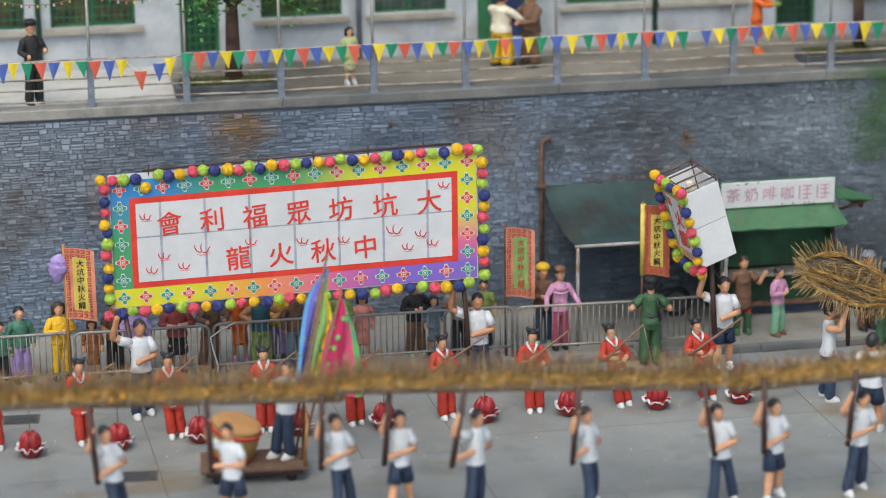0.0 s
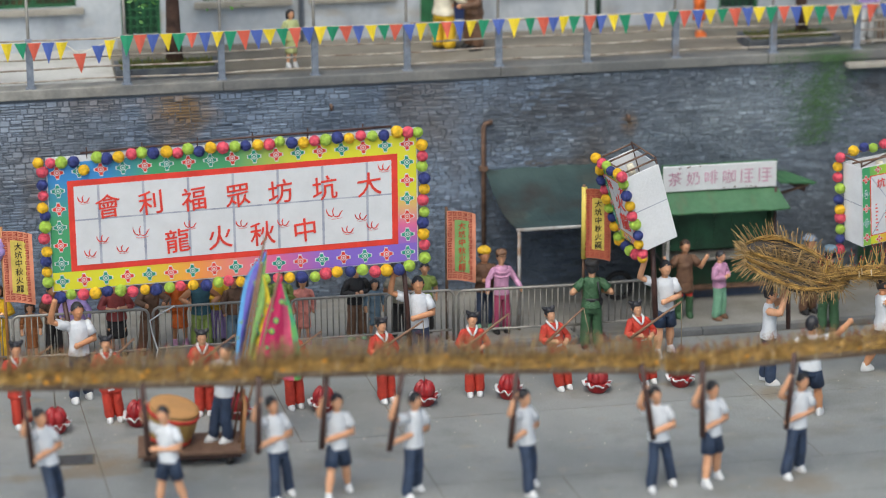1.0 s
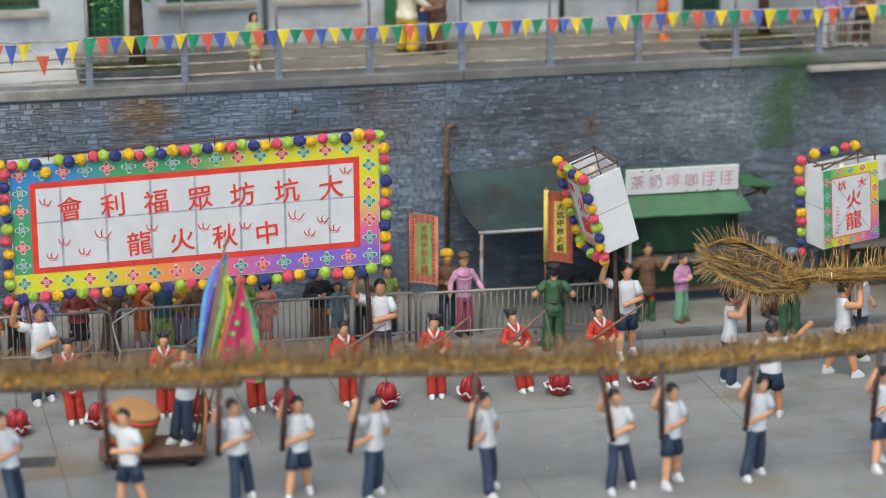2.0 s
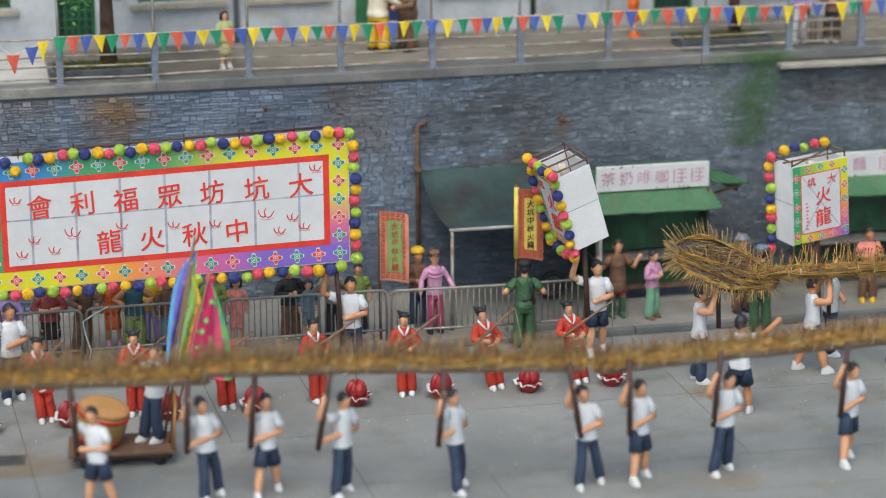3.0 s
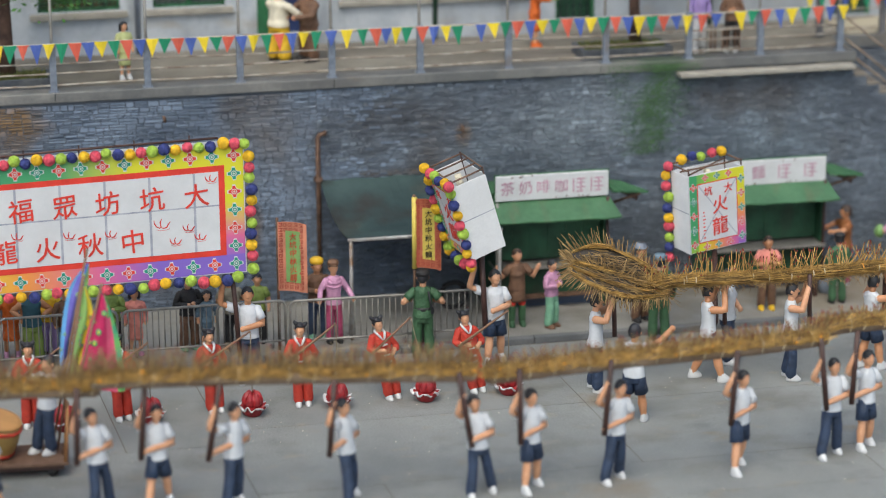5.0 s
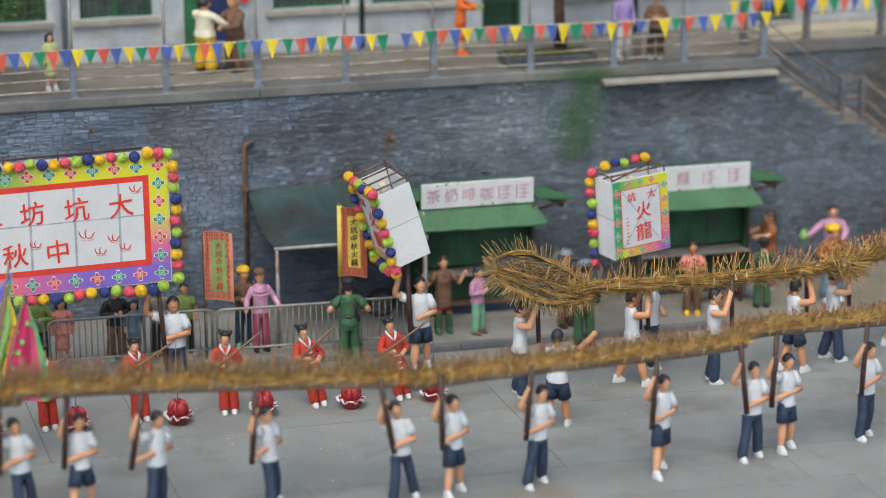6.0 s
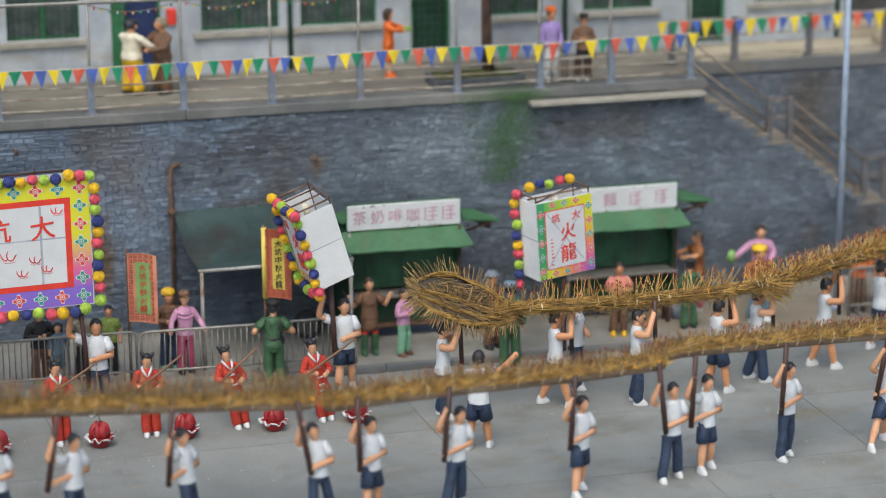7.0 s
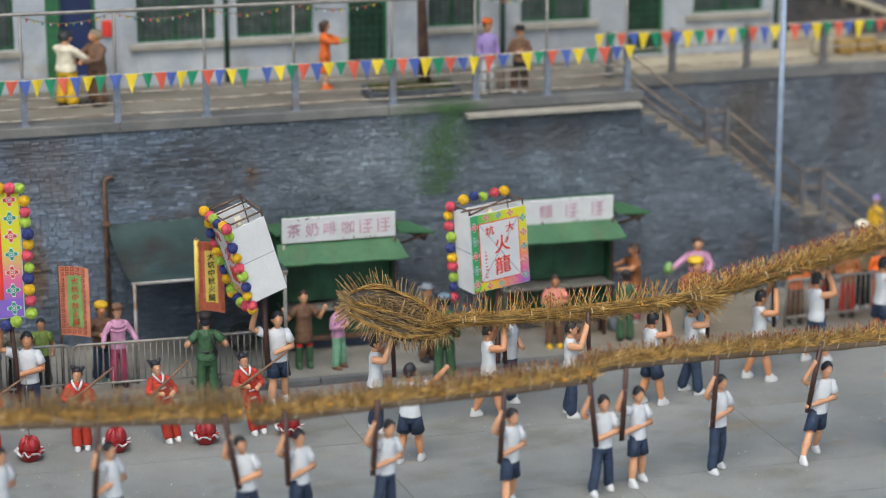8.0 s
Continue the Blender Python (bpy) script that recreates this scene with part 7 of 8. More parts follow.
silk_flag((-5.02, -1.42, 3.22), (-5.72, -1.75, 0.26), [(-5.03, -1.42, 3.12), (-5.33, -1.42, 2.71), (-5.48, -1.42, 2.0), (-5.56, -1.42, 1.2)], [(-5.0, -1.42, 3.1), (-5.06, -1.42, 2.6), (-5.2, -1.42, 1.9), (-5.38, -1.42, 1.2)], [(0.18, SKY), (0.5, VIOLET), (0.78, SKY), (1.0, LIME)], (16, LIME, VIOLET), "furled sky-blue silk flag with violet band on a slim pole")
silk_flag((-5.1, -1.6, 2.85), (-5.66, -1.95, 0.26), [(-5.14, -1.58, 2.8), (-5.22, -1.58, 2.3), (-5.35, -1.58, 1.7), (-5.42, -1.58, 1.1)], [(-5.08, -1.58, 2.78), (-4.99, -1.58, 2.35), (-5.1, -1.58, 1.8), (-5.3, -1.58, 1.1)], [(0.6, LIME), (1.0, YSILK)], (14, TEALSILK, CRIMSON), "furled lime and yellow silk flag on a slim pole")
silk_flag((-4.84, -1.72, 2.74), (-5.6, -2.15, 0.26), [(-4.87, -1.72, 2.7), (-5.05, -1.72, 2.25), (-5.22, -1.72, 1.6), (-5.28, -1.72, 1.1)], [(-4.81, -1.72, 2.68), (-4.68, -1.72, 2.25), (-4.58, -1.72, 1.7), (-4.56, -1.72, 1.1)], [(0.62, CRIMSON), (0.84, ROSE), (1.0, TEALSILK)], (9, TEALSILK, YSILK, 1.4), "crimson silk flag with green trim on a slim pole")

# manhole
IRON = mat("dark_iron", (0.05, 0.052, 0.055), 0.6, s1=5, var=0.3)
for x, y in ((-8.1, -1.72), (-9.88, 1.15)):
    mh = thing("manhole", at(x, y, 0.0, 0, 0, -4), "dark square manhole cover set in the street", "manhole", group="manholes")
    bm = B()
    box(bm, -0.31, -0.22, -0.01, 0.31, 0.22, 0.006, bevel=0.003)
    part("frame", bm, [JOINT], mh)
    bm = B()
    box(bm, -0.27, -0.18, 0.006, 0.27, 0.18, 0.014, bevel=0.003)
    cover = part("cover", bm, [IRON], mh)
    for i in range(6):
        bm = B()
        box(bm, -0.23 + 0.083 * i, -0.15, 0.0138, -0.19 + 0.083 * i, 0.15, 0.018)
        part("rib", bm, [IRON], cover)


# ---- onlookers ----
PZ, DZ = 0.12, TOP_Z - 0.03
def onlooker(x, y, z, face, top, bottom, label, **kw):
    figure("onlooker_figurine", x, y, z, face, top, bottom, label, "onlookers", **kw)


BR = BLACKCLOTH
RUSTCLOTH = mat("rust_cloth", (0.30, 0.11, 0.035), 0.65, s1=5, var=0.2, s2=13, bump=0.7, deep=0.05, grain=0.5)
MAROON = mat("maroon_cloth", (0.30, 0.055, 0.05), 0.65, s1=5, var=0.2, s2=13, bump=0.7, deep=0.05, grain=0.5)
DEEPTEAL = mat("deep_teal_cloth", (0.03, 0.105, 0.14), 0.65, s1=5, var=0.2, s2=13, bump=0.7, deep=0.05, grain=0.5)
LIMECLOTH = mat("lime_cloth", (0.22, 0.30, 0.07), 0.65, s1=5, var=0.2, s2=13, bump=0.7, deep=0.05, grain=0.5)
STONECLOTH = mat("stone_cloth", (0.27, 0.24, 0.18), 0.7, s1=5, var=0.15, s2=13, bump=0.7, deep=0.05, grain=0.5)
onlooker(-10.15, 2.62, PZ, 5, TEALCLOTH, BR, "painted child figurine in dull green behind the barrier", sleeve="long", shoes=BR, size=0.66, wide=1.06)
onlooker(-9.83, 2.7, PZ, 15, TEALCLOTH, PURPLE, "painted figurine in green cardigan and lilac trousers", sleeve="long", arms="rest", shoes=BR, size=0.8, wide=1.12)
onlooker(-9.16, 2.7, PZ, 10, YELLOW, YELLOW, "painted figurine of a woman in yellow behind the barrier", hat="bob", hair=BROWNHAIR, sleeve="long", arms="fold", shoes=BR, size=0.82, wide=1.1)
onlooker(-8.62, 2.65, PZ, 0, RUSTCLOTH, RUSTCLOTH, "painted child figurine in a rust dress behind the barrier", sleeve="mid", legs="skirt", shoes=BR, hat="bob", hair=BROWNHAIR, size=0.62, wide=1.06)
onlooker(-8.24, 2.8, PZ, 20, BROWNCLOTH, BR, "painted figurine in brown shirt and black trousers raising an arm", sleeve="short", arms="wave", skin=TAN, shoes=BR, size=0.78, wide=1.06)
onlooker(-7.82, 2.72, PZ, -10, PURPLE, BR, "painted figurine in a lilac blouse leaning on the barrier", sleeve="long", arms="lean", shoes=BR, size=0.76, wide=1.15, bend=-0.12)
onlooker(-7.17, 2.72, PZ, 0, MAROON, BR, "painted figurine in maroon blouse and black skirt", sleeve="mid", legs="skirt", arms="fold", shoes=BR, size=0.8, wide=1.25)
onlooker(-6.66, 2.72, PZ, 10, BROWNCLOTH, BROWNCLOTH, "painted figurine in a brown suit behind the barrier", sleeve="long", arms="reach", shoes=BR, skin=TAN, size=0.8, wide=1.15, lean=0.08)
onlooker(-6.08, 3.0, PZ, 0, ORANGE, ORANGE, "painted figurine in an orange dress behind the barrier", legs="skirt", sleeve="short", skin=TAN, shoes=PINKCLOTH, size=0.8, wide=1.06)
onlooker(-5.73, 2.68, PZ, 0, DEEPTEAL, LIMECLOTH, "painted figurine in teal vest and lime trousers", sleeve="vest", arms="hips", skin=TAN, shoes=BR, size=0.83, wide=1.15)
onlooker(-5.42, 3.0, PZ, 0, YELLOW, PURPLE, "painted figurine in yellow jacket and violet trousers", sleeve="long", arms="fold", shoes=BR, size=0.78, wide=1.06)
onlooker(-5.15, 2.68, PZ, 15, BROWNCLOTH, BLUECLOTH, "painted figurine in brown coat and blue trousers", sleeve="long", arms="rest", shoes=BR, skin=TAN, size=0.78, wide=1.1)
onlooker(-4.36, 2.72, PZ, -10, LIMECLOTH, BR, "painted figurine in an olive jacket behind the barrier", sleeve="long", arms="fold", shoes=BR, size=0.8, wide=1.1)
onlooker(-3.97, 2.66, PZ, 0, PINK, PINK, "painted child figurine in a pink dress behind the barrier", legs="skirt", hat="bob", sleeve="long", shoes=PINKCLOTH, size=0.72, wide=1.06)
onlooker(-3.03, 2.75, PZ, 10, BR, BROWNCLOTH, "painted figurine in black jacket and brown trousers", sleeve="long", arms="fold", shoes=MINT, size=0.8, wide=1.15)
onlooker(-2.72, 2.66, PZ, 0, BLUECLOTH, BLUECLOTH, "painted child figurine in a grey-blue dress", sleeve="mid", legs="skirt", shoes=BR, hat="bob", size=0.64, wide=1.06)
onlooker(-2.24, 2.68, PZ, 190, STONECLOTH, BR, "painted figurine in stone-coloured shirt turned towards the wall", arms="fold", skin=TAN, shoes=BR, size=0.8, wide=1.15, bend=0.15)
onlooker(-1.8, 2.85, PZ, -10, LIMECLOTH, BR, "painted boy figurine in green beside the flag", sleeve="short", shoes=BR, size=0.75, wide=1.06)
onlooker(-0.74, 2.85, PZ, 0, BROWNCLOTH, NAVYCLOTH, "painted figurine with yellow turban and brown tunic", hat="turban", sleeve="long", arms="fold", skin=TAN, shoes=MINT, size=0.86, wide=1.12)
HATS["cap"] = BROWNCLOTH


def ruffle(bm):
    """A frilled collar falling over the chest."""
    for r, z in ((0.17, 1.3), (0.2, 1.22)):
        tube(bm, [(r * math.sin(a), -0.02 - 0.125 * math.cos(a), z - 0.05 * math.cos(a) + 0.014 * math.sin(a * 14)) for a in [radians(-75 + 10 * i) for i in range(16)]], 0.022, 2, 6)


onlooker(-0.5, 2.55, PZ, 5, PINKCLOTH, MAGENTA, "painted figurine in pink blouse and rose trousers leaning on the barrier", hat="cap", sleeve="long", arms=((0.33, -0.02, 1.1), (0.42, -0.26, 0.93), (-0.33, -0.02, 1.1), (-0.42, -0.26, 0.93)), shoes=BR, size=0.89, wide=0.92, extra=ruffle)


def straps(bm):
    tube(bm, [(-0.12, -0.11, 1.3), (0.0, -0.13, 1.12), (0.13, -0.1, 0.95)], 0.02, 1, 5)
    tube(bm, [(-0.1, 0.12, 1.32), (-0.14, 0.125, 1.1), (-0.16, 0.1, 0.95)], 0.022, 1, 5)
    loft(bm, [(0, 0, 0.93, 0.172, 0.125), (0, 0, 0.99, 0.17, 0.122)], 1)
    ball(bm, (-0.17, 0.04, 0.92), 0.05, 0.06, 0.08, 1, 8, 5)


HATS["cap"] = BLACKCLOTH
onlooker(0.93, 1.75, 0, 172, GREENCLOTH, GREENCLOTH, "painted figurine in green uniform with black belt, arms akimbo", arms="hips", hat="cap", extra=straps, shoes=BR, size=0.94, wide=1.06)
onlooker(2.85, 2.72, PZ, 0, BROWNCLOTH, RED, "painted figurine in brown apron, red stockings and green boots", legs="boots", arms="up", hair=BROWNHAIR, shoes=GREENCLOTH, apron=BROWNCLOTH, size=0.85, wide=1.06)
onlooker(3.43, 2.5, PZ, 40, PINKCLOTH, MINT, "painted child figurine in pink jacket and mint trousers", sleeve="long", arms="fold", shoes=BROWNCLOTH, size=0.75, wide=1.06)
HATS["cap"] = BLUECLOTH
HATS["hat"] = POSTGREY
onlooker(5.08, 2.5, PZ, 20, BROWNCLOTH, BROWNCLOTH, "painted figurine in a brown jacket and pale hat", hat="hat", sleeve="long", skin=TAN, shoes=BR, size=0.85, wide=1.06)
onlooker(5.2, 1.72, 0, 170, GREENCLOTH, GREENCLOTH, "painted figurine in green uniform behind the straw dragon", arms="rest", hat="cap", extra=straps, shoes=BR, sleeve="long", size=0.94, wide=1.06)
onlooker(7.52, 2.62, PZ, -10, PINK, BROWNCLOTH, "painted figurine in pink shirt, brown trousers and yellow shoes", skin=TAN, shoes=YELLOW, hair=BROWNHAIR, arms="fold", size=0.82, wide=1.06)
onlooker(9.45, 3.75, PZ, -95, RUSTCLOTH, MAGENTA, "painted figurine in rust-brown shirt at the stall counter", skin=TAN, hair=BROWNHAIR, arms="reach", size=0.9, wide=1.06)
onlooker(10.78, 3.95, PZ, -15, PINKCLOTH, BLUECLOTH, "painted figurine in pink shirt holding a green pot", sleeve="long", hair=BROWNHAIR, arms=((0.28, -0.06, 1.1), (0.2, -0.2, 0.95), (-0.40, -0.1, 1.14), (-0.54, -0.18, 1.04)), extra=lambda bm: loft(bm, [(-0.63, -0.2, 0.94, 0.08, 0.08), (-0.64, -0.2, 1.05, 0.1, 0.1), (-0.62, -0.2, 1.18, 0.06, 0.06)], 4), shoes=GRNFIELD, size=0.88, wide=1.14)
onlooker(10.3, 2.75, PZ, 10, RUSTCLOTH, BLUECLOTH, "painted figurine with yellow turban and rust coat", hat="turban", sleeve="long", arms="fold", skin=TAN, size=0.85, wide=1.4)
HATS["cap"] = BLACKCLOTH
onlooker(8.9, 2.65, PZ, 175, GREENCLOTH, GREENCLOTH, "painted figurine in green uniform with a dark cap", hat="cap", sleeve="long", shoes=BR, size=0.79, wide=1.06)
for x, y, tp, bt in ((12.35, 3.1, ORANGE, BROWNCLOTH), (12.9, 3.25, BROWNCLOTH, REDCLOTH), (13.45, 3.2, RUSTCLOTH, REDCLOTH), (14.1, 3.15, ORANGE, ORANGE), (14.8, 3.2, TEALCLOTH, BR)):
    onlooker(x, y - 0.25, PZ, -15, tp, bt, "painted figurine watching from behind the grey barrier", sleeve="long", arms="fold", skin=TAN, shoes=BR, size=0.84, hat="turban" if tp is ORANGE and x > 14 else None)
HATS["hat"] = PURPLE
onlooker(15.12, 5.45, STEPS[-3][2], -20, YELLOW, YELLOW, "painted figurine in yellow coat and lilac hat on the stairs", hat="hat", sleeve="long", size=0.66, wide=0.86)
HATS["turban"] = CREAM
onlooker(13.86, 3.3, PZ, 0, OLIVE, BR, "painted figurine with a cream head wrap near the stairs", hat="turban", sleeve="long", skin=TAN, size=1.02)
HATS["turban"] = YELLOW
# upper terrace
PALELIME = mat("pale_lime_cloth", (0.42, 0.45, 0.20), 0.6, s1=5, var=0.1)
HATS["cap"] = BLACKCLOTH
onlooker(-9.35, 5.55, DZ, 30, BR, BR, "painted figurine in dark uniform and cap at the railing", hat="cap", size=0.9, sleeve="long", shoes=BR, arms=((0.26, -0.1, 1.1), (0.12, -0.34, 1.12), (-0.28, 0, 1.08), (-0.2, -0.2, 1.0)))
onlooker(-3.68, 5.9, DZ, 20, PALELIME, PALELIME, "painted figurine of a woman in a pale yellow dress", legs="skirt", hat="bob", size=0.63)
onlooker(-0.74, 6.7, DZ, 125, CREAM, YELLOW, "painted figurine in cream shirt and yellow trousers greeting a friend", sleeve="long", size=0.84, arms=((0.3, -0.14, 1.08), (0.12, -0.36, 1.03), (-0.3, -0.14, 1.08), (-0.12, -0.36, 1.0)), shoes=BR, wide=1.5)
onlooker(-0.17, 6.66, DZ, -65, BROWNCLOTH, BROWNCLOTH, "painted figurine in a brown suit greeting a friend", sleeve="long", size=0.84, arms=((0.3, -0.14, 1.08), (0.12, -0.36, 1.03), (-0.3, -0.14, 1.08), (-0.12, -0.36, 1.0)), shoes=BR, hair=OLIVE, skin=TAN, wide=1.4)
HATS["bob"] = LIMECLOTH
onlooker(4.18, 6.76, DZ, 75, ORANGE, ORANGE, "painted figurine in an orange dress with a green tray", legs="skirt", hair=BROWNHAIR, hat="bob", size=0.8, arms="reach", shoes=ORANGE, sleeve="long", extra=lambda bm: loft(bm, [(0, -0.45, 1.17, 0.2, 0.12), (0, -0.45, 1.22, 0.2, 0.12)], 5))
HATS["bob"] = HAIR
HATS["turban"] = ORANGE
onlooker(7.1, 5.7, DZ, 10, PURPLE, WHITE, "painted figurine with orange turban and lilac blouse", hat="turban", size=0.83, sleeve="long", skin=TAN)
onlooker(7.7, 5.55, DZ, -20, BROWNCLOTH, BR, "painted figurine in a brown jacket and dark cap at the railing", hat="cap", sleeve="long", arms="fold", skin=TAN, size=0.76)
HATS["turban"] = YELLOW

rack = thing("slatted_rack", at(7.45, 5.42, TOP_Z - 0.03), "low brown slatted rack behind the terrace railing", "rack")
for i in range(9):
    bm = B()
    box(bm, -0.3 + 0.08 * i, -0.02, 0.06, -0.265 + 0.08 * i, 0.0, 0.5)
    part("slat", bm, [RUST if i % 3 else STEELGREY], rack)
for z in (0.1, 0.28, 0.47):
    bm = B()
    box(bm, -0.34, 0.004, z, 0.42, 0.03, z + 0.04)
    part("bar", bm, [STEELGREY], rack)
for x in (-0.33, 0.39):
    bm = B()
    box(bm, x, 0.004, 0.0, x + 0.03, 0.25, 0.1)
    part("foot", bm, [STEELGREY], rack)

# ---- moss on the wall ----
bm = B()
rng = random.Random(8)
for i in range(7000):
    v = rng.random() ** 1.5
    x = 6.05 + rng.gauss(0, 0.36) * (1.1 - 0.45 * v) - 0.15 * v
    z = 4.24 - 1.7 * v
    if noise.noise(Vector((x * 2.2, 0, z * 1.6))) + rng.gauss(0, 0.3) < -0.15:
        continue
    s = rng.uniform(0.006, 0.018)
    a = rng.uniform(0, 6.28)
    p = Vector((x, (4.975 if z < 4.11 else 4.92) - rng.uniform(0, 0.03), z))
    u, w = Vector((math.cos(a), rng.uniform(-0.5, 0.1), math.sin(a))) * s, Vector((-math.sin(a), rng.uniform(-0.5, 0.1), math.cos(a))) * s * 0.7
    bm.faces.new([bm.verts.new(p + u), bm.verts.new(p + w), bm.verts.new(p - u), bm.verts.new(p - w)])
solid("wall_moss", bm, [MOSS], "green moss hanging down the stone wall", "moss", "stuff")

# ---- pale chips and grit on the street ----
bm = B()
rng = random.Random(12)
for i in range(300):
    x, y = rng.uniform(-12, 14), rng.uniform(-5.2, 1.9)
    s = rng.uniform(0.003, 0.011)
    a = rng.uniform(0, 6.28)
    q = [Vector((x + math.cos(a + k) * s * rng.uniform(0.6, 1.3), y + math.sin(a + k) * s * 1.2, 0.001)) for k in (0, 1.5, 3.1, 4.6)]
    lo, hi = [bm.verts.new(p) for p in q], [bm.verts.new(p + Vector((0, 0, 0.006))) for p in q]
    bm.faces.new(hi)
    for k in range(4):
        bm.faces.new((lo[k], lo[(k + 1) % 4], hi[(k + 1) % 4], hi[k]))
solid("street_grit", bm, [CREAM], "pale chips and grit scattered on the street", "grit", "stuff")

# ---- street slabs ----
GAP = 0.008
SKEW = 0.065  # the cross joints run a little aslant
BAYS = [  # front edge, back edge and the cross joints' places at the kerb
    (-1.65, 1.975, [-58, -17.4, -14.2, -11.1, -7.99, -4.8, -3.17]),
    (-1.05, 1.975, [-3.17, 2.89, 9.42, 15.7, 58]),
    (-5.2, -1.65, [-58, -17.4, -14.2, -11.1, -7.99, -3.17]),
    (-3.8, -1.05, [-3.17, 2.89, 9.42, 15.7, 58]),
    (-5.2, -3.8, [-3.17, -1.23, 6.35, 12.9, 58]),
    (-9.6, -5.2, [-58, -14, -7, 0, 7, 14, 58]),
    (-69, -9.6, [-58, -20, 20, 58]),
]
for y0, y1, xs in BAYS:
    for a, b in zip(xs, xs[1:]):
        s0, s1 = [SKEW * (1.975 - max(y, -9.6)) for y in (y0, y1)]
        a0, a1 = (a, a) if a == -58 else (a + s0, a + s1)
        b0, b1 = (b, b) if b == 58 else (b + s0, b + s1)
        bm = B()
        vs = []
        for z in (-0.02, 0.0):
            vs.append([bm.verts.new(p) for p in ((a0 + GAP, y0 + GAP, z), (b0 - GAP, y0 + GAP, z), (b1 - GAP, y1 - GAP, z), (a1 + GAP, y1 - GAP, z))])
        bm.faces.new(vs[1])
        for i in range(4):
            bm.faces.new((vs[0][i], vs[0][(i + 1) % 4], vs[1][(i + 1) % 4], vs[1][i]))
        part("slab", bm, [STREET], road)


# ---- wall stones ----
def ashlar(x0, x1, z0, z1, seed, k1=1.0):
    """Irregular coursed stones: rows of blocks, some split in two or three."""
    rng = random.Random(seed)
    out, z = [], z0
    while z < z1 - 0.05:
        h = min(rng.uniform(0.10, 0.155) * k1, z1 - z)
        x = x0
        while x < x1:
            k = rng.random()
            w = (rng.uniform(0.1, 0.24) if k < 0.3 else rng.uniform(0.18, 0.40)) * (0.4 + 0.6 * k1)
            if x + w > x1 - 0.05:
                w = x1 - x
            if k < 0.3:
                out.append((x, z, w, h))
            elif k < 0.88:
                f = rng.uniform(0.35, 0.65)
                for zz, hh in ((z, h * f), (z + h * f, h * (1 - f))):
                    if rng.random() < 0.4:
                        g = rng.uniform(0.35, 0.65)
                        out += [(x, zz, w * g, hh), (x + w * g, zz, w * (1 - g), hh)]
                    else:
                        out.append((x, zz, w, hh))
            else:
                for i in range(3):
                    out.append((x, z + h * i / 3, w, h / 3))
            x += w
        z += h
    return out


def stone_verts(x, z, w, h, y, d, g=0.004, c=0.012):
    x0, x1, z0, z1 = x + g, x + w - g, z + g, z + h - g
    c = min(c, (z1 - z0) * 0.3)
    return [(x0, y + 0.026, z0), (x1, y + 0.026, z0), (x1, y + 0.026, z1), (x0, y + 0.026, z1), (x0 + c, y - d, z0 + c), (x1 - c, y - d, z0 + c), (x1 - c, y - d, z1 - c), (x0 + c, y - d, z1 - c)]


STONE_FACES = [(4, 5, 6, 7), (0, 1, 5, 4), (1, 2, 6, 5), (2, 3, 7, 6), (3, 0, 4, 7)]
UNITS = {}
for stone_mat in (STONE, WEATHERED, GREYSTONE):
    unit = bpy.data.meshes.new("stone")
    unit.from_pydata([(0, 0.026, 0), (1, 0.026, 0), (1, 0.026, 1), (0, 0.026, 1), (0.07, 0, 0.12), (0.93, 0, 0.1), (0.94, 0, 0.88), (0.06, 0, 0.9)], [], STONE_FACES)
    unit.materials.append(stone_mat)
    UNITS[stone_mat.name] = unit


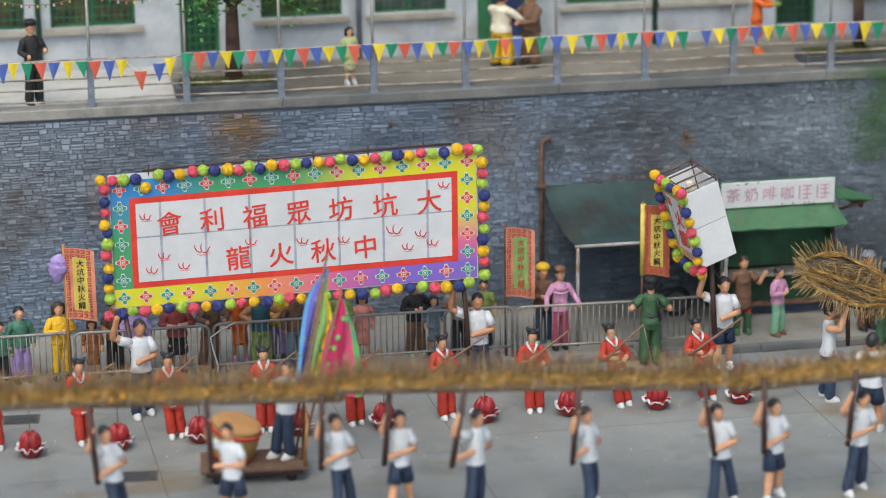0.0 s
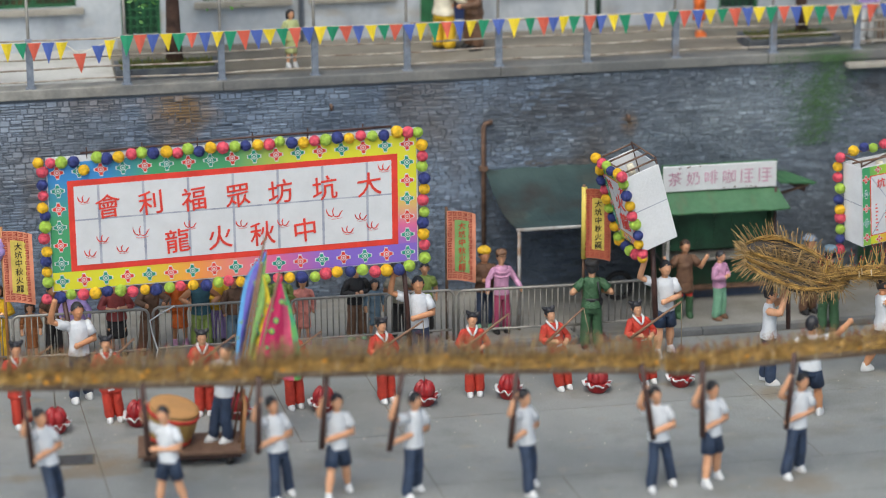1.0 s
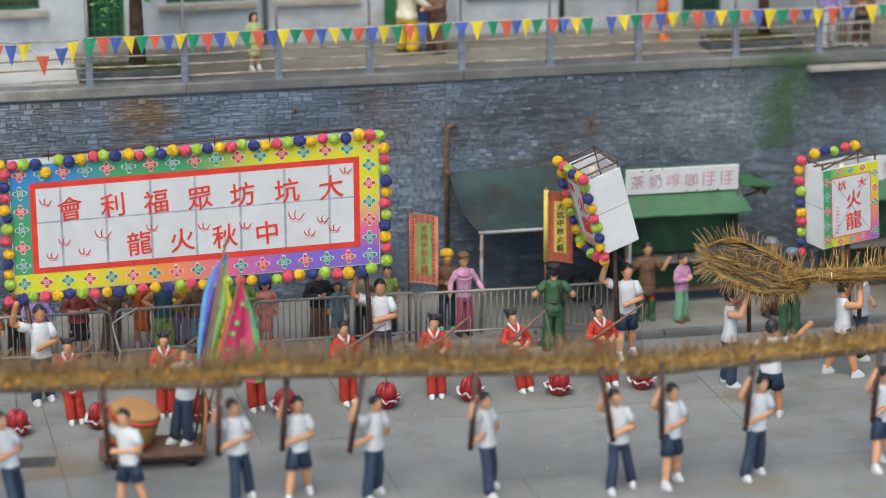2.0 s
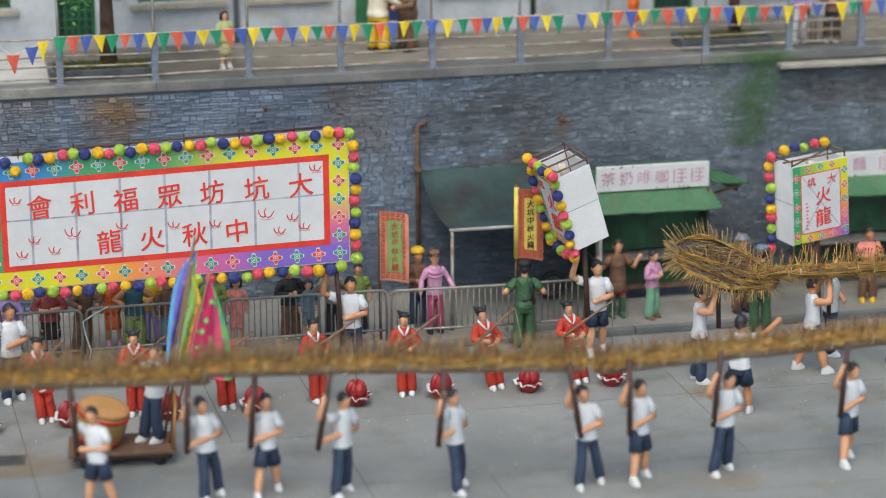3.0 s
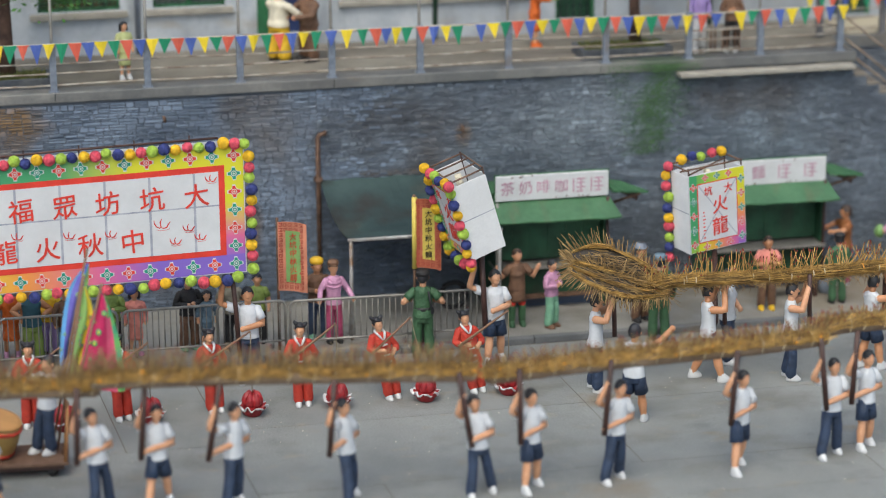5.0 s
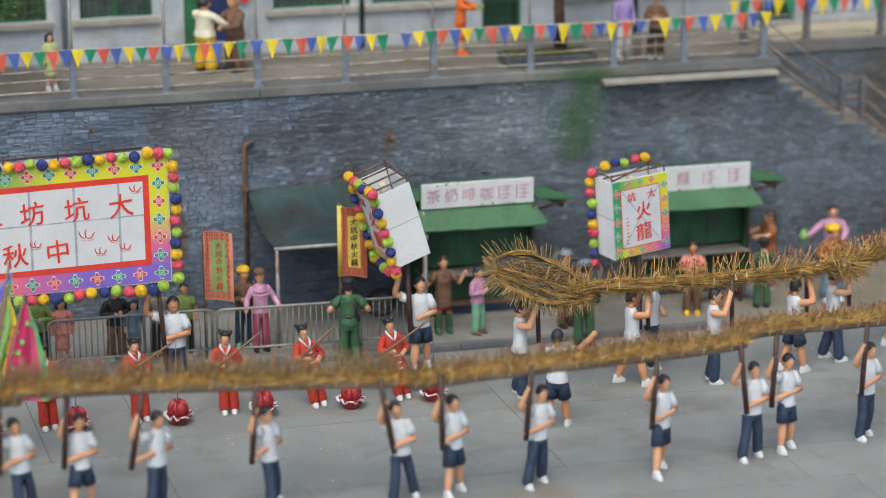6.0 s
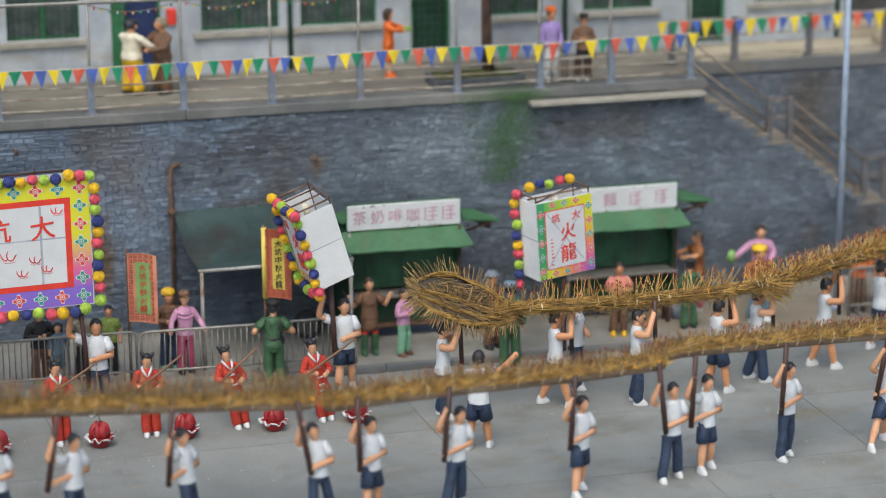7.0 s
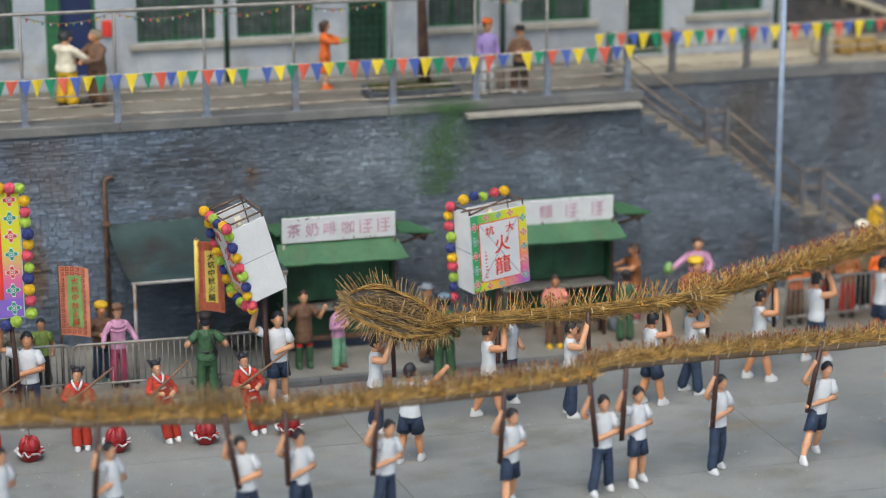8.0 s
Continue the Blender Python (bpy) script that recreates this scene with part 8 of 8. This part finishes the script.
def stone_wall(parent, stones, y, keep, near, seed, mt=STONE):
    rng = random.Random(seed)
    vs, fs, n = [], [], 0
    for x, z, w, h in stones:
        if not keep(x, z, w, h):
            continue
        d = rng.uniform(0.0, 0.036)
        if near(x, z) and n < 300:
            n += 1
            ob = new("stone", UNITS[mt.name])
            ob.parent = parent
            ob.matrix_basis = Matrix.Translation(((x + 0.005) * K, (y - d) * K, (z + 0.005) * K)) @ Matrix.Diagonal(((w - 0.01) * K, K, (h - 0.01) * K, 1))
        else:
            o = len(vs)
            vs += [tuple(c * K for c in p) for p in stone_verts(x, z, w, h, y, d)]
            fs += [tuple(o + i for i in f) for f in STONE_FACES]
    me = bpy.data.meshes.new("stonework")
    me.from_pydata(vs, [], fs)
    me.materials.append(mt)
    ob = new("stonework", me)
    ob.parent = parent
    tagged(ob, kind="stuff")


ALL = ashlar(-14.0, -0.34, 0.12, 4.11, 1, 0.74) + ashlar(-0.34, 16.2, 0.12, 4.11, 4, 0.56)


def step_top(x):
    """Height of the tread over a place along the stairs."""
    return next((q[2] for q in STEPS if x < q[1]), 0.2) - 0.05


def browner(x, z):
    """True where the wall has turned from blue-grey to a weathered brown-grey."""
    return x + 2.2 * noise.noise(Vector((x * 0.5, z * 0.8, 1.0))) + 1.2 * noise.noise(Vector((x * 37.0, z * 53.0, 2.0))) > 0.6


stone_wall(wall_terrace, ALL, WALL_Y, lambda x, z, w, h: x + w * 0.5 < 9.97 and not browner(x, z), lambda x, z: -2.2 < x < -0.5 and z > 1.9, 1)
stone_wall(wall_terrace, ALL, WALL_Y, lambda x, z, w, h: x + w * 0.5 < 9.97 and browner(x, z), lambda x, z: False, 5, WEATHERED)
stone_wall(wall_stairs, ALL, WALL_Y, lambda x, z, w, h: x + w * 0.5 >= 9.97 and z + h < step_top(x + w) + 0.02, lambda x, z: x < 12.2 and z > 1.4, 2, WEATHERED)
stone_wall(wall_back, ashlar(10.0, 24.0, 0.02, 4.04, 3, 0.8), BACK_Y, lambda x, z, w, h: True, lambda x, z: 10.6 < x < 13.2 and z > 2.6, 3, GREYSTONE)
